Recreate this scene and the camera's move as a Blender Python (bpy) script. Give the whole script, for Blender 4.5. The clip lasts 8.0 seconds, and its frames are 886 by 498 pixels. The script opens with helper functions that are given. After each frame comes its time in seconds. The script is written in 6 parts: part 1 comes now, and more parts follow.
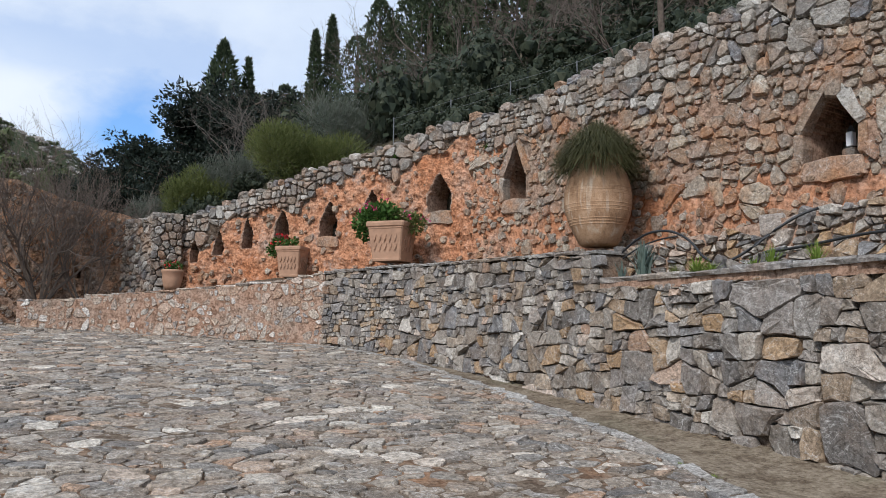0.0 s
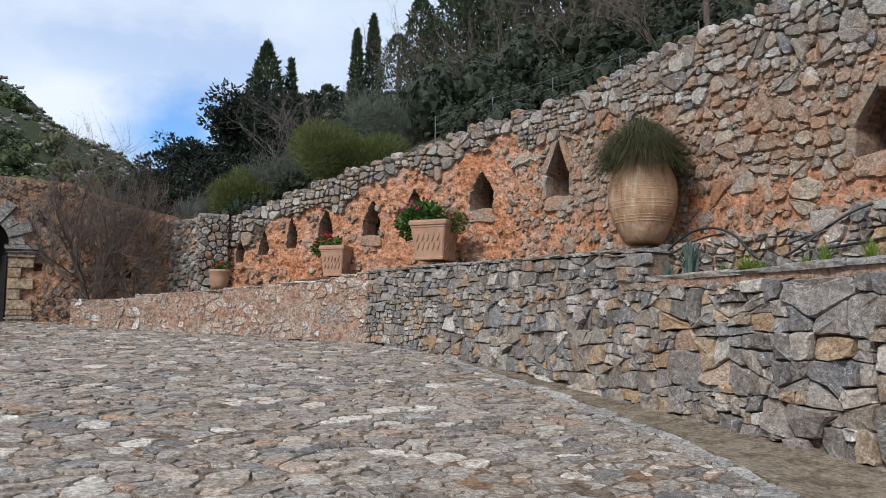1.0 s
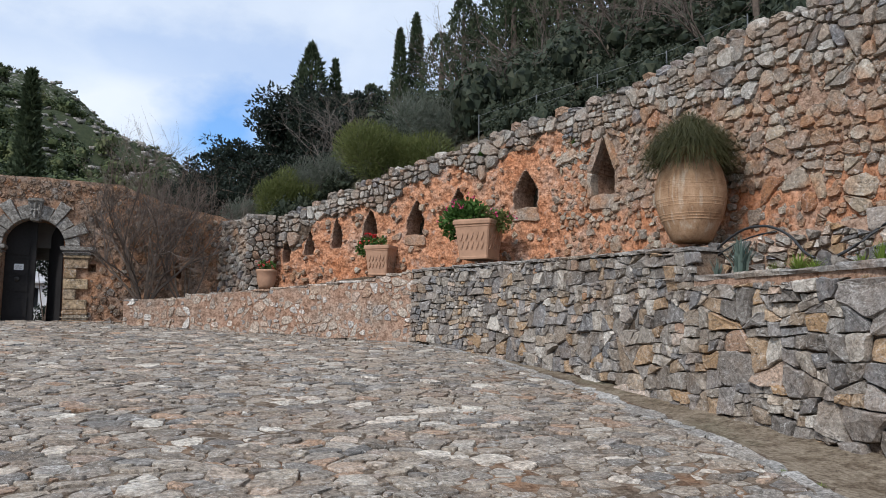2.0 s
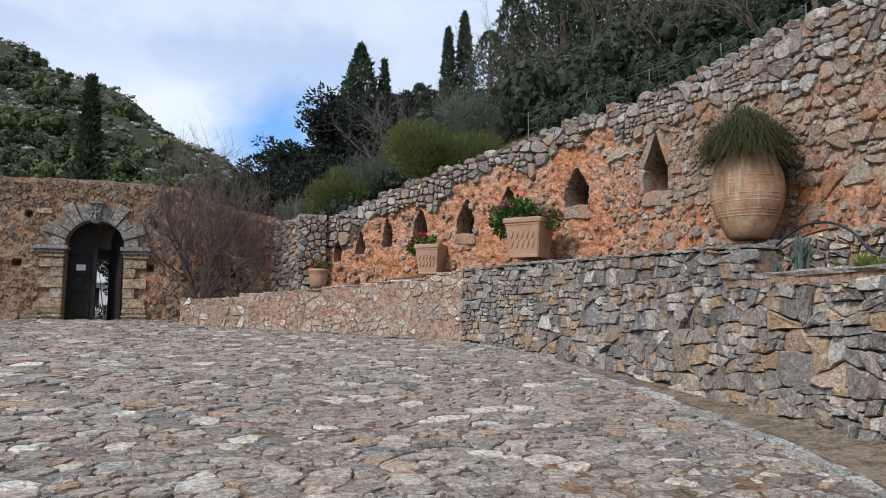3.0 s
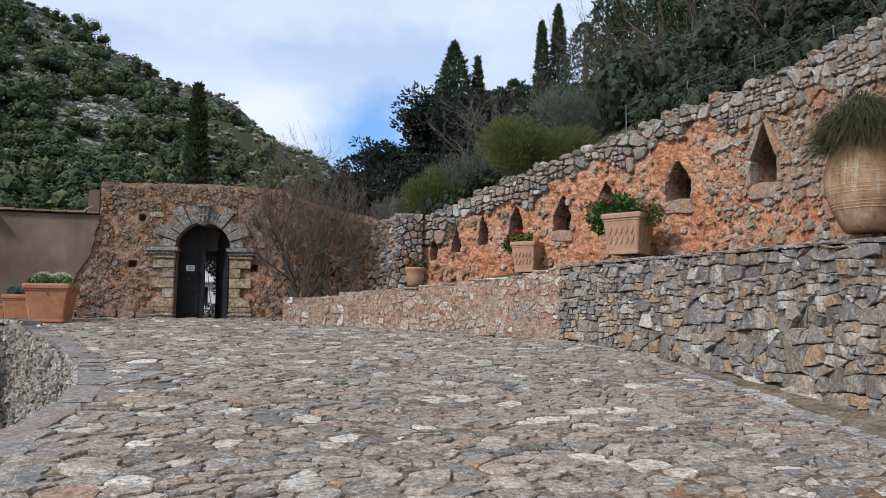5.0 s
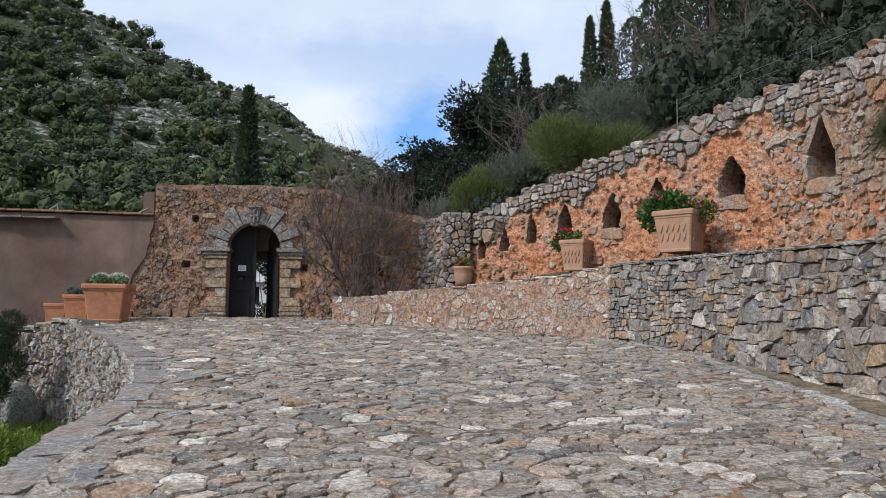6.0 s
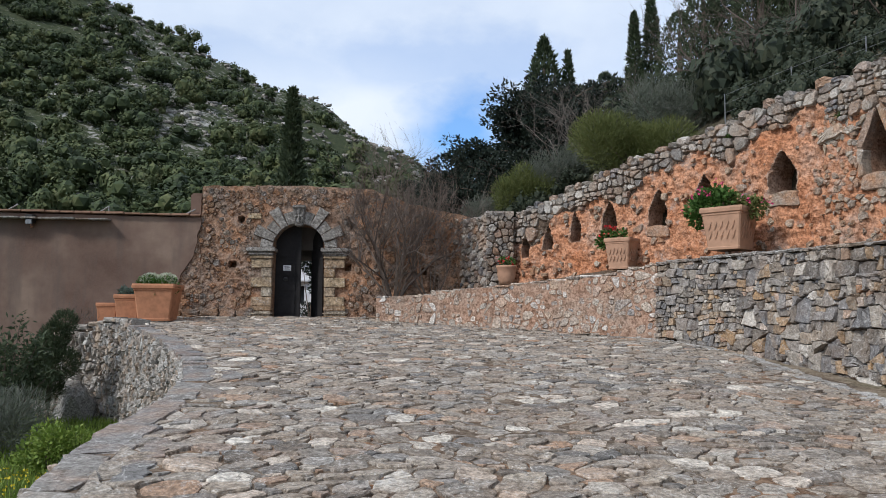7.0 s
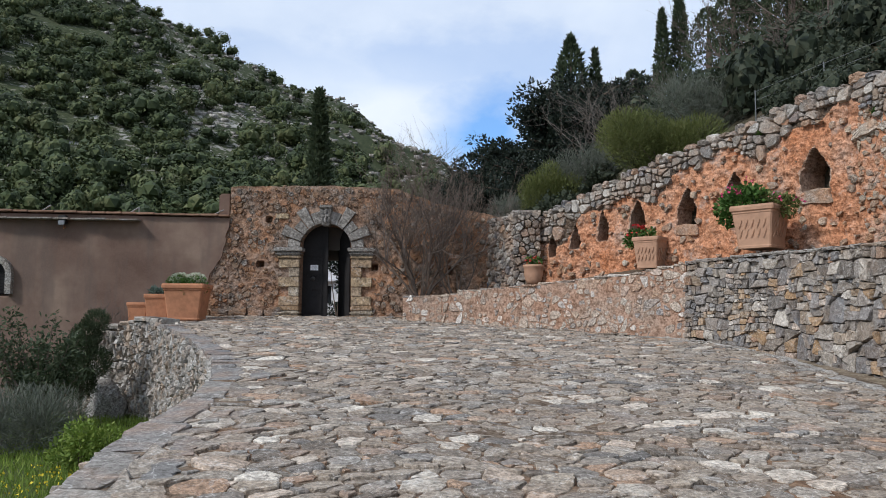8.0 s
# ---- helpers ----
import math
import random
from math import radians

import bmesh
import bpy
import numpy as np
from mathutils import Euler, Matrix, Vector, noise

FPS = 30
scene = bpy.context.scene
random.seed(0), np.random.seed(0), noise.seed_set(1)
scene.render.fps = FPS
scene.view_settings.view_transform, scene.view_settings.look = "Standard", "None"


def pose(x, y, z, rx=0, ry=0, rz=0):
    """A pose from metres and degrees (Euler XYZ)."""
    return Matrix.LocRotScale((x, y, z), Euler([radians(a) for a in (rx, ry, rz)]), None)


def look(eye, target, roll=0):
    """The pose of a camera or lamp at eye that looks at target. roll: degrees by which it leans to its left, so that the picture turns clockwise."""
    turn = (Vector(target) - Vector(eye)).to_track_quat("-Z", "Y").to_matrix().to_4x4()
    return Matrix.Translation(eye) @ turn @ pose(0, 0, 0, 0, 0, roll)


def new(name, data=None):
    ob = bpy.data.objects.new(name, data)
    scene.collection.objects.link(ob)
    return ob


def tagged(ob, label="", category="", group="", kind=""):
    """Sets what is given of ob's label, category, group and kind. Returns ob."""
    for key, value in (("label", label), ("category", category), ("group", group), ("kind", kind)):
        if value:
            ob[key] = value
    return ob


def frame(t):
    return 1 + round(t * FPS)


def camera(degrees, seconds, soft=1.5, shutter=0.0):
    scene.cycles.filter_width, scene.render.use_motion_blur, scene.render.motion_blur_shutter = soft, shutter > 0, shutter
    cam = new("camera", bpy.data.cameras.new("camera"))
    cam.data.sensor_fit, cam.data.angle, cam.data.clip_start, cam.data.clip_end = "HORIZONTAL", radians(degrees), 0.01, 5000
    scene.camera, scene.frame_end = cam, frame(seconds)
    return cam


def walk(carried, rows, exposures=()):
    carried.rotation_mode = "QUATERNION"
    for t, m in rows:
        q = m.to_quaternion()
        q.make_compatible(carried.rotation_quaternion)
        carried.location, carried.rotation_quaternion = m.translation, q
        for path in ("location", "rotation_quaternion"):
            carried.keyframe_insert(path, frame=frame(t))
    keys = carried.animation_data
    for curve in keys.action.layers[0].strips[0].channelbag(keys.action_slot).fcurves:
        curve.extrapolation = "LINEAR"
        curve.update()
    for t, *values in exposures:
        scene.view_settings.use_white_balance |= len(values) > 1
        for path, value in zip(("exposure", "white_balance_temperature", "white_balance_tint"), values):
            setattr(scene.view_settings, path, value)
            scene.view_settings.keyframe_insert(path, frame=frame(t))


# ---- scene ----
# camera: held in the hand, it turns from the terrace walls to the gate and drifts a little forward and up
cam = camera(58.96, 8.0, soft=0.95)
PATH = [
    (0, 0.000, -0.047, 1.463, 96.00, -0.55, -25.63),
    (0.5, 0.002, -0.036, 1.482, 95.85, -0.46, -24.01),
    (1, 0.004, -0.031, 1.498, 95.74, -0.41, -22.49),
    (1.5, 0.000, -0.026, 1.514, 95.65, -0.41, -20.93),
    (3, -0.012, 0.000, 1.532, 95.43, -0.40, -15.65),
    (3.5, -0.011, 0.020, 1.541, 95.35, -0.36, -13.63),
    (4, -0.010, 0.040, 1.549, 95.26, -0.34, -11.70),
    (4.5, -0.007, 0.053, 1.557, 95.20, -0.35, -10.24),
    (6, -0.002, 0.110, 1.571, 95.03, -0.28, -5.12),
    (6.5, 0.000, 0.132, 1.576, 94.97, -0.27, -3.51),
    (7, 0.000, 0.160, 1.580, 94.93, -0.25, -1.96),
    (7.5, 0.003, 0.180, 1.583, 94.89, -0.25, -0.77),
    (8, 0.000, 0.190, 1.580, 94.89, -0.28, -0.02),
]
walk(cam, [(t, pose(x, y, z, rx, ry, rz)) for t, x, y, z, rx, ry, rz in PATH])

# ---- light ----
SUN_AZ, SUN_EL = 236.0, 44.0   # degrees: bearing from +y towards +x, height
world = bpy.data.worlds.new("sky")
scene.world = world
world.use_nodes = True
wt = world.node_tree
wt.nodes.clear()


def wnode(kind, **kw):
    n = wt.nodes.new(kind)
    for k, v in kw.items():
        if k.startswith("in_"):
            n.inputs[int(k[3:])].default_value = v
    return n


w_out = wnode("ShaderNodeOutputWorld")
w_bg = wnode("ShaderNodeBackground", in_1=0.115)
w_sky = wnode("ShaderNodeTexSky")
w_sky.sky_type = "NISHITA"
w_sky.sun_disc = False
w_sky.sun_elevation = radians(SUN_EL)
w_sky.sun_rotation = radians(SUN_AZ)
w_co = wnode("ShaderNodeTexCoord")
wl = wt.links.new


def w_noise(scale, detail, rough, stretch, shift):
    mp = wnode("ShaderNodeMapping")
    mp.inputs["Scale"].default_value = stretch
    mp.inputs["Location"].default_value = shift
    n = wnode("ShaderNodeTexNoise")
    n.inputs["Scale"].default_value = scale
    n.inputs["Detail"].default_value = detail
    n.inputs["Roughness"].default_value = rough
    wl(w_co.outputs["Generated"], mp.inputs["Vector"])
    wl(mp.outputs["Vector"], n.inputs["Vector"])
    return n.outputs["Fac"]


def w_math(op, a, b=0.0, c=0.0, clamp=False):
    n = wnode("ShaderNodeMath")
    n.operation, n.use_clamp = op, clamp
    for k, v in enumerate((a, b, c)):
        if hasattr(v, "is_linked"):
            wl(v, n.inputs[k])
        else:
            n.inputs[k].default_value = v
    return n.outputs[0]


def w_gap(x, z, wide, tall, ragged, rag):
    """1 in the middle of an opening in the cloud, 0 outside it."""
    mp = wnode("ShaderNodeMapping")
    mp.inputs["Location"].default_value = (-x / wide, 0, -z / tall)
    mp.inputs["Scale"].default_value = (1 / wide, 0, 1 / tall)
    ln = wnode("ShaderNodeVectorMath")
    ln.operation = "LENGTH"
    wl(w_co.outputs["Generated"], mp.inputs["Vector"])
    wl(mp.outputs["Vector"], ln.inputs[0])
    d = w_math("ADD", ln.outputs["Value"], w_math("MULTIPLY", w_math("SUBTRACT", ragged, 0.5), rag))
    return w_math("SUBTRACT", 1.6, d, clamp=True)


def w_mixed(fac, a, b, kind="MIX"):
    n = wnode("ShaderNodeMix")
    n.data_type, n.blend_type = "RGBA", kind
    for sock, v in ((n.inputs["Factor"], fac), (n.inputs[6], a), (n.inputs[7], b)):
        if hasattr(v, "is_linked"):
            wl(v, sock)
        else:
            sock.default_value = v
    return n.outputs[2]


# broken cloud: a pale veil, a bright bank low over the gate and ragged blue gaps beside it
w_rag = w_noise(7.0, 6.0, 0.55, (1, 1, 1.7), (0.3, 0.1, 0.2))
w_soft = w_noise(2.2, 5.0, 0.5, (1, 1, 2.4), (0.35, 0.1, 0.2))
w_low = w_gap(0.05, 0.235, 0.065, 0.052, w_rag, 2.2)
w_high = w_gap(0.01, 0.315, 0.17, 0.035, w_rag, 3.0)
w_band = w_gap(-0.17, 0.30, 0.14, 0.03, w_rag, 3.0)
w_veil = wnode("ShaderNodeMapRange")
for k, v in ((1, 0.36), (2, 0.62), (3, 0.16), (4, 0.0)):
    w_veil.inputs[k].default_value = v
wl(w_soft, w_veil.inputs[0])
w_open = w_math("MAXIMUM", w_math("MULTIPLY", w_low, 0.85), w_math("MAXIMUM", w_math("MULTIPLY", w_high, 0.3), w_math("MULTIPLY", w_band, 0.22)))
w_open = w_math("MAXIMUM", w_open, w_veil.outputs[0])
w_bright = wnode("ShaderNodeMapRange")
for k, v in ((1, 0.3), (2, 0.68)):
    w_bright.inputs[k].default_value = v
wl(w_rag, w_bright.inputs[0])
w_bank = w_gap(-0.11, 0.255, 0.12, 0.05, w_rag, 2.0)
w_cloud = w_mixed(w_bright.outputs[0], (5.6, 6.6, 8.3, 1), (6.6, 7.5, 8.9, 1))
w_cloud = w_mixed(w_bank, w_cloud, (7.6, 8.3, 9.2, 1))
w_clear = w_mixed(1.0, w_sky.outputs["Color"], (0.62, 1.2, 1.8, 1), "MULTIPLY")
wl(w_mixed(w_open, w_cloud, w_clear), w_bg.inputs["Color"])
wl(w_bg.outputs[0], w_out.inputs["Surface"])

sun = new("sun", bpy.data.lights.new("sun", "SUN"))
sun.data.energy = 2.85
sun.data.angle = radians(8)
sun.data.color = (1.0, 0.985, 0.97)
s_dir = Vector((math.sin(radians(SUN_AZ)) * math.cos(radians(SUN_EL)), math.cos(radians(SUN_AZ)) * math.cos(radians(SUN_EL)), math.sin(radians(SUN_EL))))
sun.matrix_world = look(s_dir * 100, (0, 0, 0))
scene.view_settings.exposure = 0.0

# ---- materials ----


class Nodes:
    """A node material in the making."""

    def __init__(self, name, rough=0.85, spec=0.25):
        self.m = bpy.data.materials.new(name)
        self.m.use_nodes = True
        self.t = self.m.node_tree
        self.b = self.t.nodes["Principled BSDF"]
        self.b.inputs["Roughness"].default_value = rough
        self.b.inputs["Specular IOR Level"].default_value = spec
        self.geo = self.t.nodes.new("ShaderNodeNewGeometry")

    def put(self, sock, v):
        if hasattr(v, "is_linked"):
            self.t.links.new(v, sock)
        else:
            sock.default_value = v

    def noise(self, scale, detail=4.0, rough=0.55, stretch=None, dist=0.0, out="Fac"):
        n = self.t.nodes.new("ShaderNodeTexNoise")
        n.inputs["Scale"].default_value = scale
        n.inputs["Detail"].default_value = detail
        n.inputs["Roughness"].default_value = rough
        n.inputs["Distortion"].default_value = dist
        v = self.geo.outputs["Position"]
        if stretch:
            mp = self.t.nodes.new("ShaderNodeMapping")
            mp.inputs["Scale"].default_value = stretch
            self.t.links.new(v, mp.inputs["Vector"])
            v = mp.outputs["Vector"]
        self.t.links.new(v, n.inputs["Vector"])
        return n.outputs[out]

    def voronoi(self, scale, feature="F1", out="Distance", rnd=1.0):
        n = self.t.nodes.new("ShaderNodeTexVoronoi")
        n.feature = feature
        n.inputs["Scale"].default_value = scale
        n.inputs["Randomness"].default_value = rnd
        self.t.links.new(self.geo.outputs["Position"], n.inputs["Vector"])
        return n.outputs[out]

    def ramp(self, fac, stops, smooth=True):
        n = self.t.nodes.new("ShaderNodeValToRGB")
        r = n.color_ramp
        r.interpolation = "LINEAR" if smooth else "CONSTANT"
        while len(r.elements) < len(stops):
            r.elements.new(0.5)
        for e, (p, c) in zip(r.elements, stops):
            e.position = p
            e.color = (*c, 1) if len(c) == 3 else c
        self.t.links.new(fac, n.inputs["Fac"])
        return n.outputs["Color"]

    def mix(self, fac, a, b, kind="MIX"):
        n = self.t.nodes.new("ShaderNodeMix")
        n.data_type = "RGBA"
        n.blend_type = kind
        for s, v in ((n.inputs["Factor"], fac), (n.inputs[6], a), (n.inputs[7], b)):
            if isinstance(v, tuple) and len(v) == 3:
                v = (*v, 1)
            self.put(s, v)
        return n.outputs[2]

    def math(self, op, a, b=0.0, c=0.0):
        n = self.t.nodes.new("ShaderNodeMath")
        n.operation = op
        for s, v in zip(n.inputs, (a, b, c)):
            self.put(s, v)
        return n.outputs[0]

    def piece(self):
        """A random number for each piece, be it an object of its own or an island of a joined mesh."""
        info = self.t.nodes.new("ShaderNodeObjectInfo")
        a = self.math("MULTIPLY", info.outputs["Random"], 7.31)
        return self.math("FRACT", self.math("ADD", a, self.geo.outputs["Random Per Island"]))

    def bump(self, height, strength=0.5, dist=0.02):
        n = self.t.nodes.new("ShaderNodeBump")
        n.inputs["Strength"].default_value = strength
        n.inputs["Distance"].default_value = dist
        self.t.links.new(height, n.inputs["Height"])
        self.t.links.new(n.outputs["Normal"], self.b.inputs["Normal"])

    def done(self, color, rough=None):
        self.put(self.b.inputs["Base Color"], (*color, 1) if isinstance(color, tuple) and len(color) == 3 else color)
        if rough is not None:
            self.put(self.b.inputs["Roughness"], rough)
        return self.m


def stone_mat(name, stops, dirt=(0.16, 0.12, 0.085), lichen=0.35, dirt_amount=0.5, rough=0.85, grain=9.0, mottle=1.0, speckle=0.5):
    n = Nodes(name, rough)
    tone = n.ramp(n.piece(), stops)
    big = n.noise(grain, 6, 0.62)
    fine = n.noise(grain * 7, 4, 0.6)
    veins = n.noise(grain * 0.8, 5, 0.7, stretch=(1, 1, 3.5), dist=1.2)
    c = n.mix(n.ramp(big, [(0.32, (0.45,) * 3), (0.72, (0, 0, 0))]), tone, n.mix(1.0, tone, (0.55, 0.52, 0.5), "MULTIPLY"))
    c = n.mix(n.ramp(veins, [(0.60, (0, 0, 0)), (0.66, (lichen,) * 3)]), c, (0.50, 0.49, 0.46))
    crack = n.noise(grain * 0.42, 4, 0.6, stretch=(1.0, 1.0, 1.5), dist=0.6)
    c = n.mix(n.ramp(crack, [(0.488, (0, 0, 0)), (0.5, (0.55, 0.55, 0.55)), (0.512, (0, 0, 0))]), c, (0.62, 0.60, 0.57))
    c = n.mix(n.ramp(crack, [(0.415, (0, 0, 0)), (0.425, (0.75, 0.75, 0.75)), (0.435, (0, 0, 0))]), c, (0.07, 0.06, 0.05))
    c = n.mix(n.ramp(n.noise(2.3, 5, 0.6), [(0.46, (0, 0, 0)), (0.68, (dirt_amount,) * 3)]), c, dirt)
    c = n.mix(n.ramp(fine, [(0.35, (0.7,) * 3), (0.55, (0, 0, 0))]), c, n.mix(1.0, c, (0.52, 0.49, 0.46), "MULTIPLY"))
    speck = n.noise(grain * 16, 3, 0.7)
    c = n.mix(n.ramp(speck, [(0.62, (0, 0, 0)), (0.70, (speckle,) * 3)]), c, (0.66, 0.64, 0.60))
    mid = n.noise(grain * 3, 5, 0.68)
    c = n.mix(1.0, c, n.ramp(mid, [(0.36, (1 - 0.55 * mottle, 1 - 0.56 * mottle, 1 - 0.57 * mottle)), (0.5, (1.0, 1.0, 1.0)), (0.64, (1 + 0.55 * mottle,) * 3)]), "MULTIPLY")
    h = n.math("ADD", n.math("MULTIPLY", big, 0.5), n.math("ADD", n.math("MULTIPLY", fine, 0.2), n.math("MULTIPLY", mid, 0.4)))
    n.bump(h, 0.9, 0.035)
    return n.done(c, n.math("ADD", n.math("MULTIPLY", fine, 0.25), rough - 0.15))


GREY, DARK, BLUE = (0.40, 0.355, 0.30), (0.165, 0.145, 0.125), (0.205, 0.205, 0.21)
BROWN, OCHRE, PALE, RUST = (0.31, 0.25, 0.19), (0.42, 0.27, 0.145), (0.60, 0.585, 0.55), (0.36, 0.17, 0.09)
M_RUBBLE = stone_mat("rubble_stone", [(0.0, (0.185, 0.162, 0.141)), (0.12, (0.23, 0.23, 0.236)), (0.26, (0.359, 0.314, 0.276)), (0.4, (0.28, 0.258, 0.236)), (0.5, (0.449, 0.398, 0.337)), (0.6, (0.225, 0.202, 0.18)), (0.7, (0.348, 0.28, 0.213)), (0.8, (0.471, 0.302, 0.163)), (0.87, (0.449, 0.398, 0.337)), (0.94, (0.696, 0.65, 0.584)), (1.0, (0.427, 0.246, 0.146))], dirt=(0.20, 0.135, 0.09), lichen=0.6, mottle=0.6, grain=7.0, speckle=0.8)
M_SLATE = stone_mat("slate_stone", [(0.0, BLUE), (0.3, (0.33, 0.31, 0.28)), (0.5, (0.25, 0.24, 0.23)), (0.75, (0.37, 0.345, 0.31)), (0.93, BROWN)], dirt=(0.24, 0.155, 0.10), dirt_amount=0.5, mottle=0.6, grain=6.0)
M_COBBLE = stone_mat("cobble_stone", [(0.0, (0.151, 0.133, 0.114)), (0.18, (0.339, 0.28, 0.221)), (0.36, (0.381, 0.329, 0.27)), (0.48, (0.166, 0.158, 0.15)), (0.6, (0.391, 0.333, 0.265)), (0.72, (0.288, 0.272, 0.252)), (0.8, (0.399, 0.251, 0.159)), (0.88, (0.703, 0.649, 0.563)), (0.95, (0.28, 0.242, 0.203)), (1.0, (0.571, 0.513, 0.436))],
                     dirt=(0.24, 0.165, 0.112), lichen=0.3, dirt_amount=0.45, rough=0.8, grain=7.0, mottle=0.85, speckle=0.8)
M_EDGE = stone_mat("edge_slate", [(0.0, (0.17, 0.17, 0.175)), (0.35, (0.27, 0.255, 0.24)), (0.6, (0.20, 0.195, 0.19)), (0.85, (0.34, 0.315, 0.28)), (1.0, (0.23, 0.20, 0.17))], dirt=(0.30, 0.175, 0.105), dirt_amount=0.45, mottle=0.6, grain=5.0)
M_PALE = stone_mat("pale_rubble", [(0.0, (0.25, 0.225, 0.195)), (0.22, (0.42, 0.37, 0.315)), (0.40, (0.20, 0.19, 0.18)), (0.55, (0.34, 0.265, 0.20)), (0.70, (0.56, 0.53, 0.48)), (0.80, (0.30, 0.275, 0.25)), (0.89, (0.40, 0.255, 0.165)), (0.96, (0.22, 0.22, 0.23))], dirt=(0.30, 0.18, 0.11), lichen=0.45, dirt_amount=0.55, mottle=0.55, grain=7.0)
M_WARM = stone_mat("warm_rubble", [(0.0, (0.34, 0.28, 0.225)), (0.22, (0.38, 0.25, 0.165)), (0.42, (0.25, 0.22, 0.19)), (0.58, (0.48, 0.39, 0.29)), (0.72, (0.36, 0.30, 0.245)), (0.84, RUST), (0.95, (0.50, 0.44, 0.36))], dirt=(0.40, 0.20, 0.10), dirt_amount=0.8, mottle=0.6, grain=7.0)
M_BANK = stone_mat("grey_bank_stone", [(0.0, (0.26, 0.245, 0.225)), (0.3, (0.44, 0.42, 0.385)), (0.55, (0.33, 0.30, 0.265)), (0.75, (0.42, 0.33, 0.25)), (0.9, (0.58, 0.56, 0.53))], dirt=(0.26, 0.175, 0.11), mottle=0.6)


def earth_mat(name, a, b, c3, scale=1.2, rough=0.95, bump=0.9, white=0.0):
    n = Nodes(name, rough, 0.1)
    big = n.noise(scale, 6, 0.62)
    mid = n.noise(scale * 6, 6, 0.65)
    fine = n.noise(scale * 40, 4, 0.6)
    grit = n.noise(16 + scale * 5, 5, 0.72)
    c = n.ramp(big, [(0.32, a), (0.52, b), (0.7, c3)])
    c = n.mix(n.ramp(mid, [(0.38, (0.9,) * 3), (0.54, (0, 0, 0))]), c, n.mix(1.0, c, (0.50, 0.45, 0.42), "MULTIPLY"))
    c = n.mix(n.ramp(fine, [(0.52, (0, 0, 0)), (0.72, (0.5,) * 3)]), c, n.mix(0.5, c, (0.5, 0.42, 0.34)))
    c = n.mix(1.0, c, n.ramp(grit, [(0.36, (0.5, 0.46, 0.43)), (0.48, (1.0, 1.0, 1.0)), (0.64, (1.35, 1.38, 1.4))]), "MULTIPLY")
    if white:
        c = n.mix(n.ramp(n.noise(scale * 1.7, 7, 0.7), [(0.55, (0, 0, 0)), (0.7, (white,) * 3)]), c, (0.46, 0.40, 0.35))
    n.bump(n.math("ADD", n.math("MULTIPLY", mid, 0.6), n.math("ADD", n.math("MULTIPLY", grit, 0.3), n.math("MULTIPLY", fine, 0.2))), bump, 0.05)
    return n.done(c)


M_ORANGE = earth_mat("orange_earth_mortar", (0.44, 0.175, 0.082), (0.50, 0.245, 0.14), (0.45, 0.285, 0.205), 1.3, bump=0.6, white=0.75)
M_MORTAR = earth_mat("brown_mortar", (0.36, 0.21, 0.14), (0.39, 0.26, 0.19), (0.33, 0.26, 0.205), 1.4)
M_JOINT = earth_mat("dark_joint_earth", (0.10, 0.078, 0.06), (0.135, 0.10, 0.075), (0.18, 0.11, 0.07), 2.0)
M_BED = earth_mat("paving_joint_earth", (0.125, 0.095, 0.07), (0.165, 0.125, 0.092), (0.29, 0.155, 0.085), 0.9)
M_GUTTER = earth_mat("wet_gutter_earth", (0.19, 0.15, 0.105), (0.235, 0.19, 0.14), (0.145, 0.13, 0.085), 0.8, 0.7)
M_GATEWALL = earth_mat("weathered_gate_plaster", (0.40, 0.20, 0.105), (0.33, 0.21, 0.145), (0.25, 0.205, 0.17), 1.5, white=0.4)
M_SOIL = earth_mat("garden_soil", (0.11, 0.085, 0.06), (0.14, 0.10, 0.07), (0.10, 0.095, 0.06), 1.5)


def plaster_mat():
    n = Nodes("pink_plaster", 0.92, 0.15)
    big = n.noise(0.55, 5, 0.6)
    streak = n.noise(1.3, 5, 0.6, stretch=(1.0, 1.0, 0.18))
    fine = n.noise(30, 4, 0.6)
    c = n.ramp(big, [(0.36, (0.135, 0.085, 0.066)), (0.5, (0.185, 0.124, 0.096)), (0.64, (0.27, 0.195, 0.150))])
    c = n.mix(n.ramp(streak, [(0.52, (0, 0, 0)), (0.62, (0.6,) * 3)]), c, (0.13, 0.10, 0.085))
    c = n.mix(n.ramp(fine, [(0.4, (0.2,) * 3), (0.6, (0, 0, 0))]), c, (0.22, 0.15, 0.12))
    n.bump(n.math("ADD", n.math("MULTIPLY", fine, 0.4), n.noise(5, 4)), 0.3, 0.02)
    return n.done(c)


M_PINK = plaster_mat()


def leaf_mat(name, a, b, c3, rough=0.6):
    n = Nodes(name, rough, 0.2)
    r = n.geo.outputs["Random Per Island"]
    c = n.ramp(r, [(0.0, a), (0.5, b), (1.0, c3)])
    c = n.mix(n.ramp(n.noise(0.6, 4), [(0.4, (0.5,) * 3), (0.62, (0, 0, 0))]), c, n.mix(1.0, c, (0.6, 0.66, 0.6), "MULTIPLY"))
    tr = n.t.nodes.new("ShaderNodeBsdfTranslucent")
    n.put(tr.inputs["Color"], c)
    mx = n.t.nodes.new("ShaderNodeMixShader")
    mx.inputs[0].default_value = 0.25
    out = n.t.nodes["Material Output"]
    n.t.links.new(n.b.outputs[0], mx.inputs[1])
    n.t.links.new(tr.outputs[0], mx.inputs[2])
    n.t.links.new(mx.outputs[0], out.inputs["Surface"])
    return n.done(c)


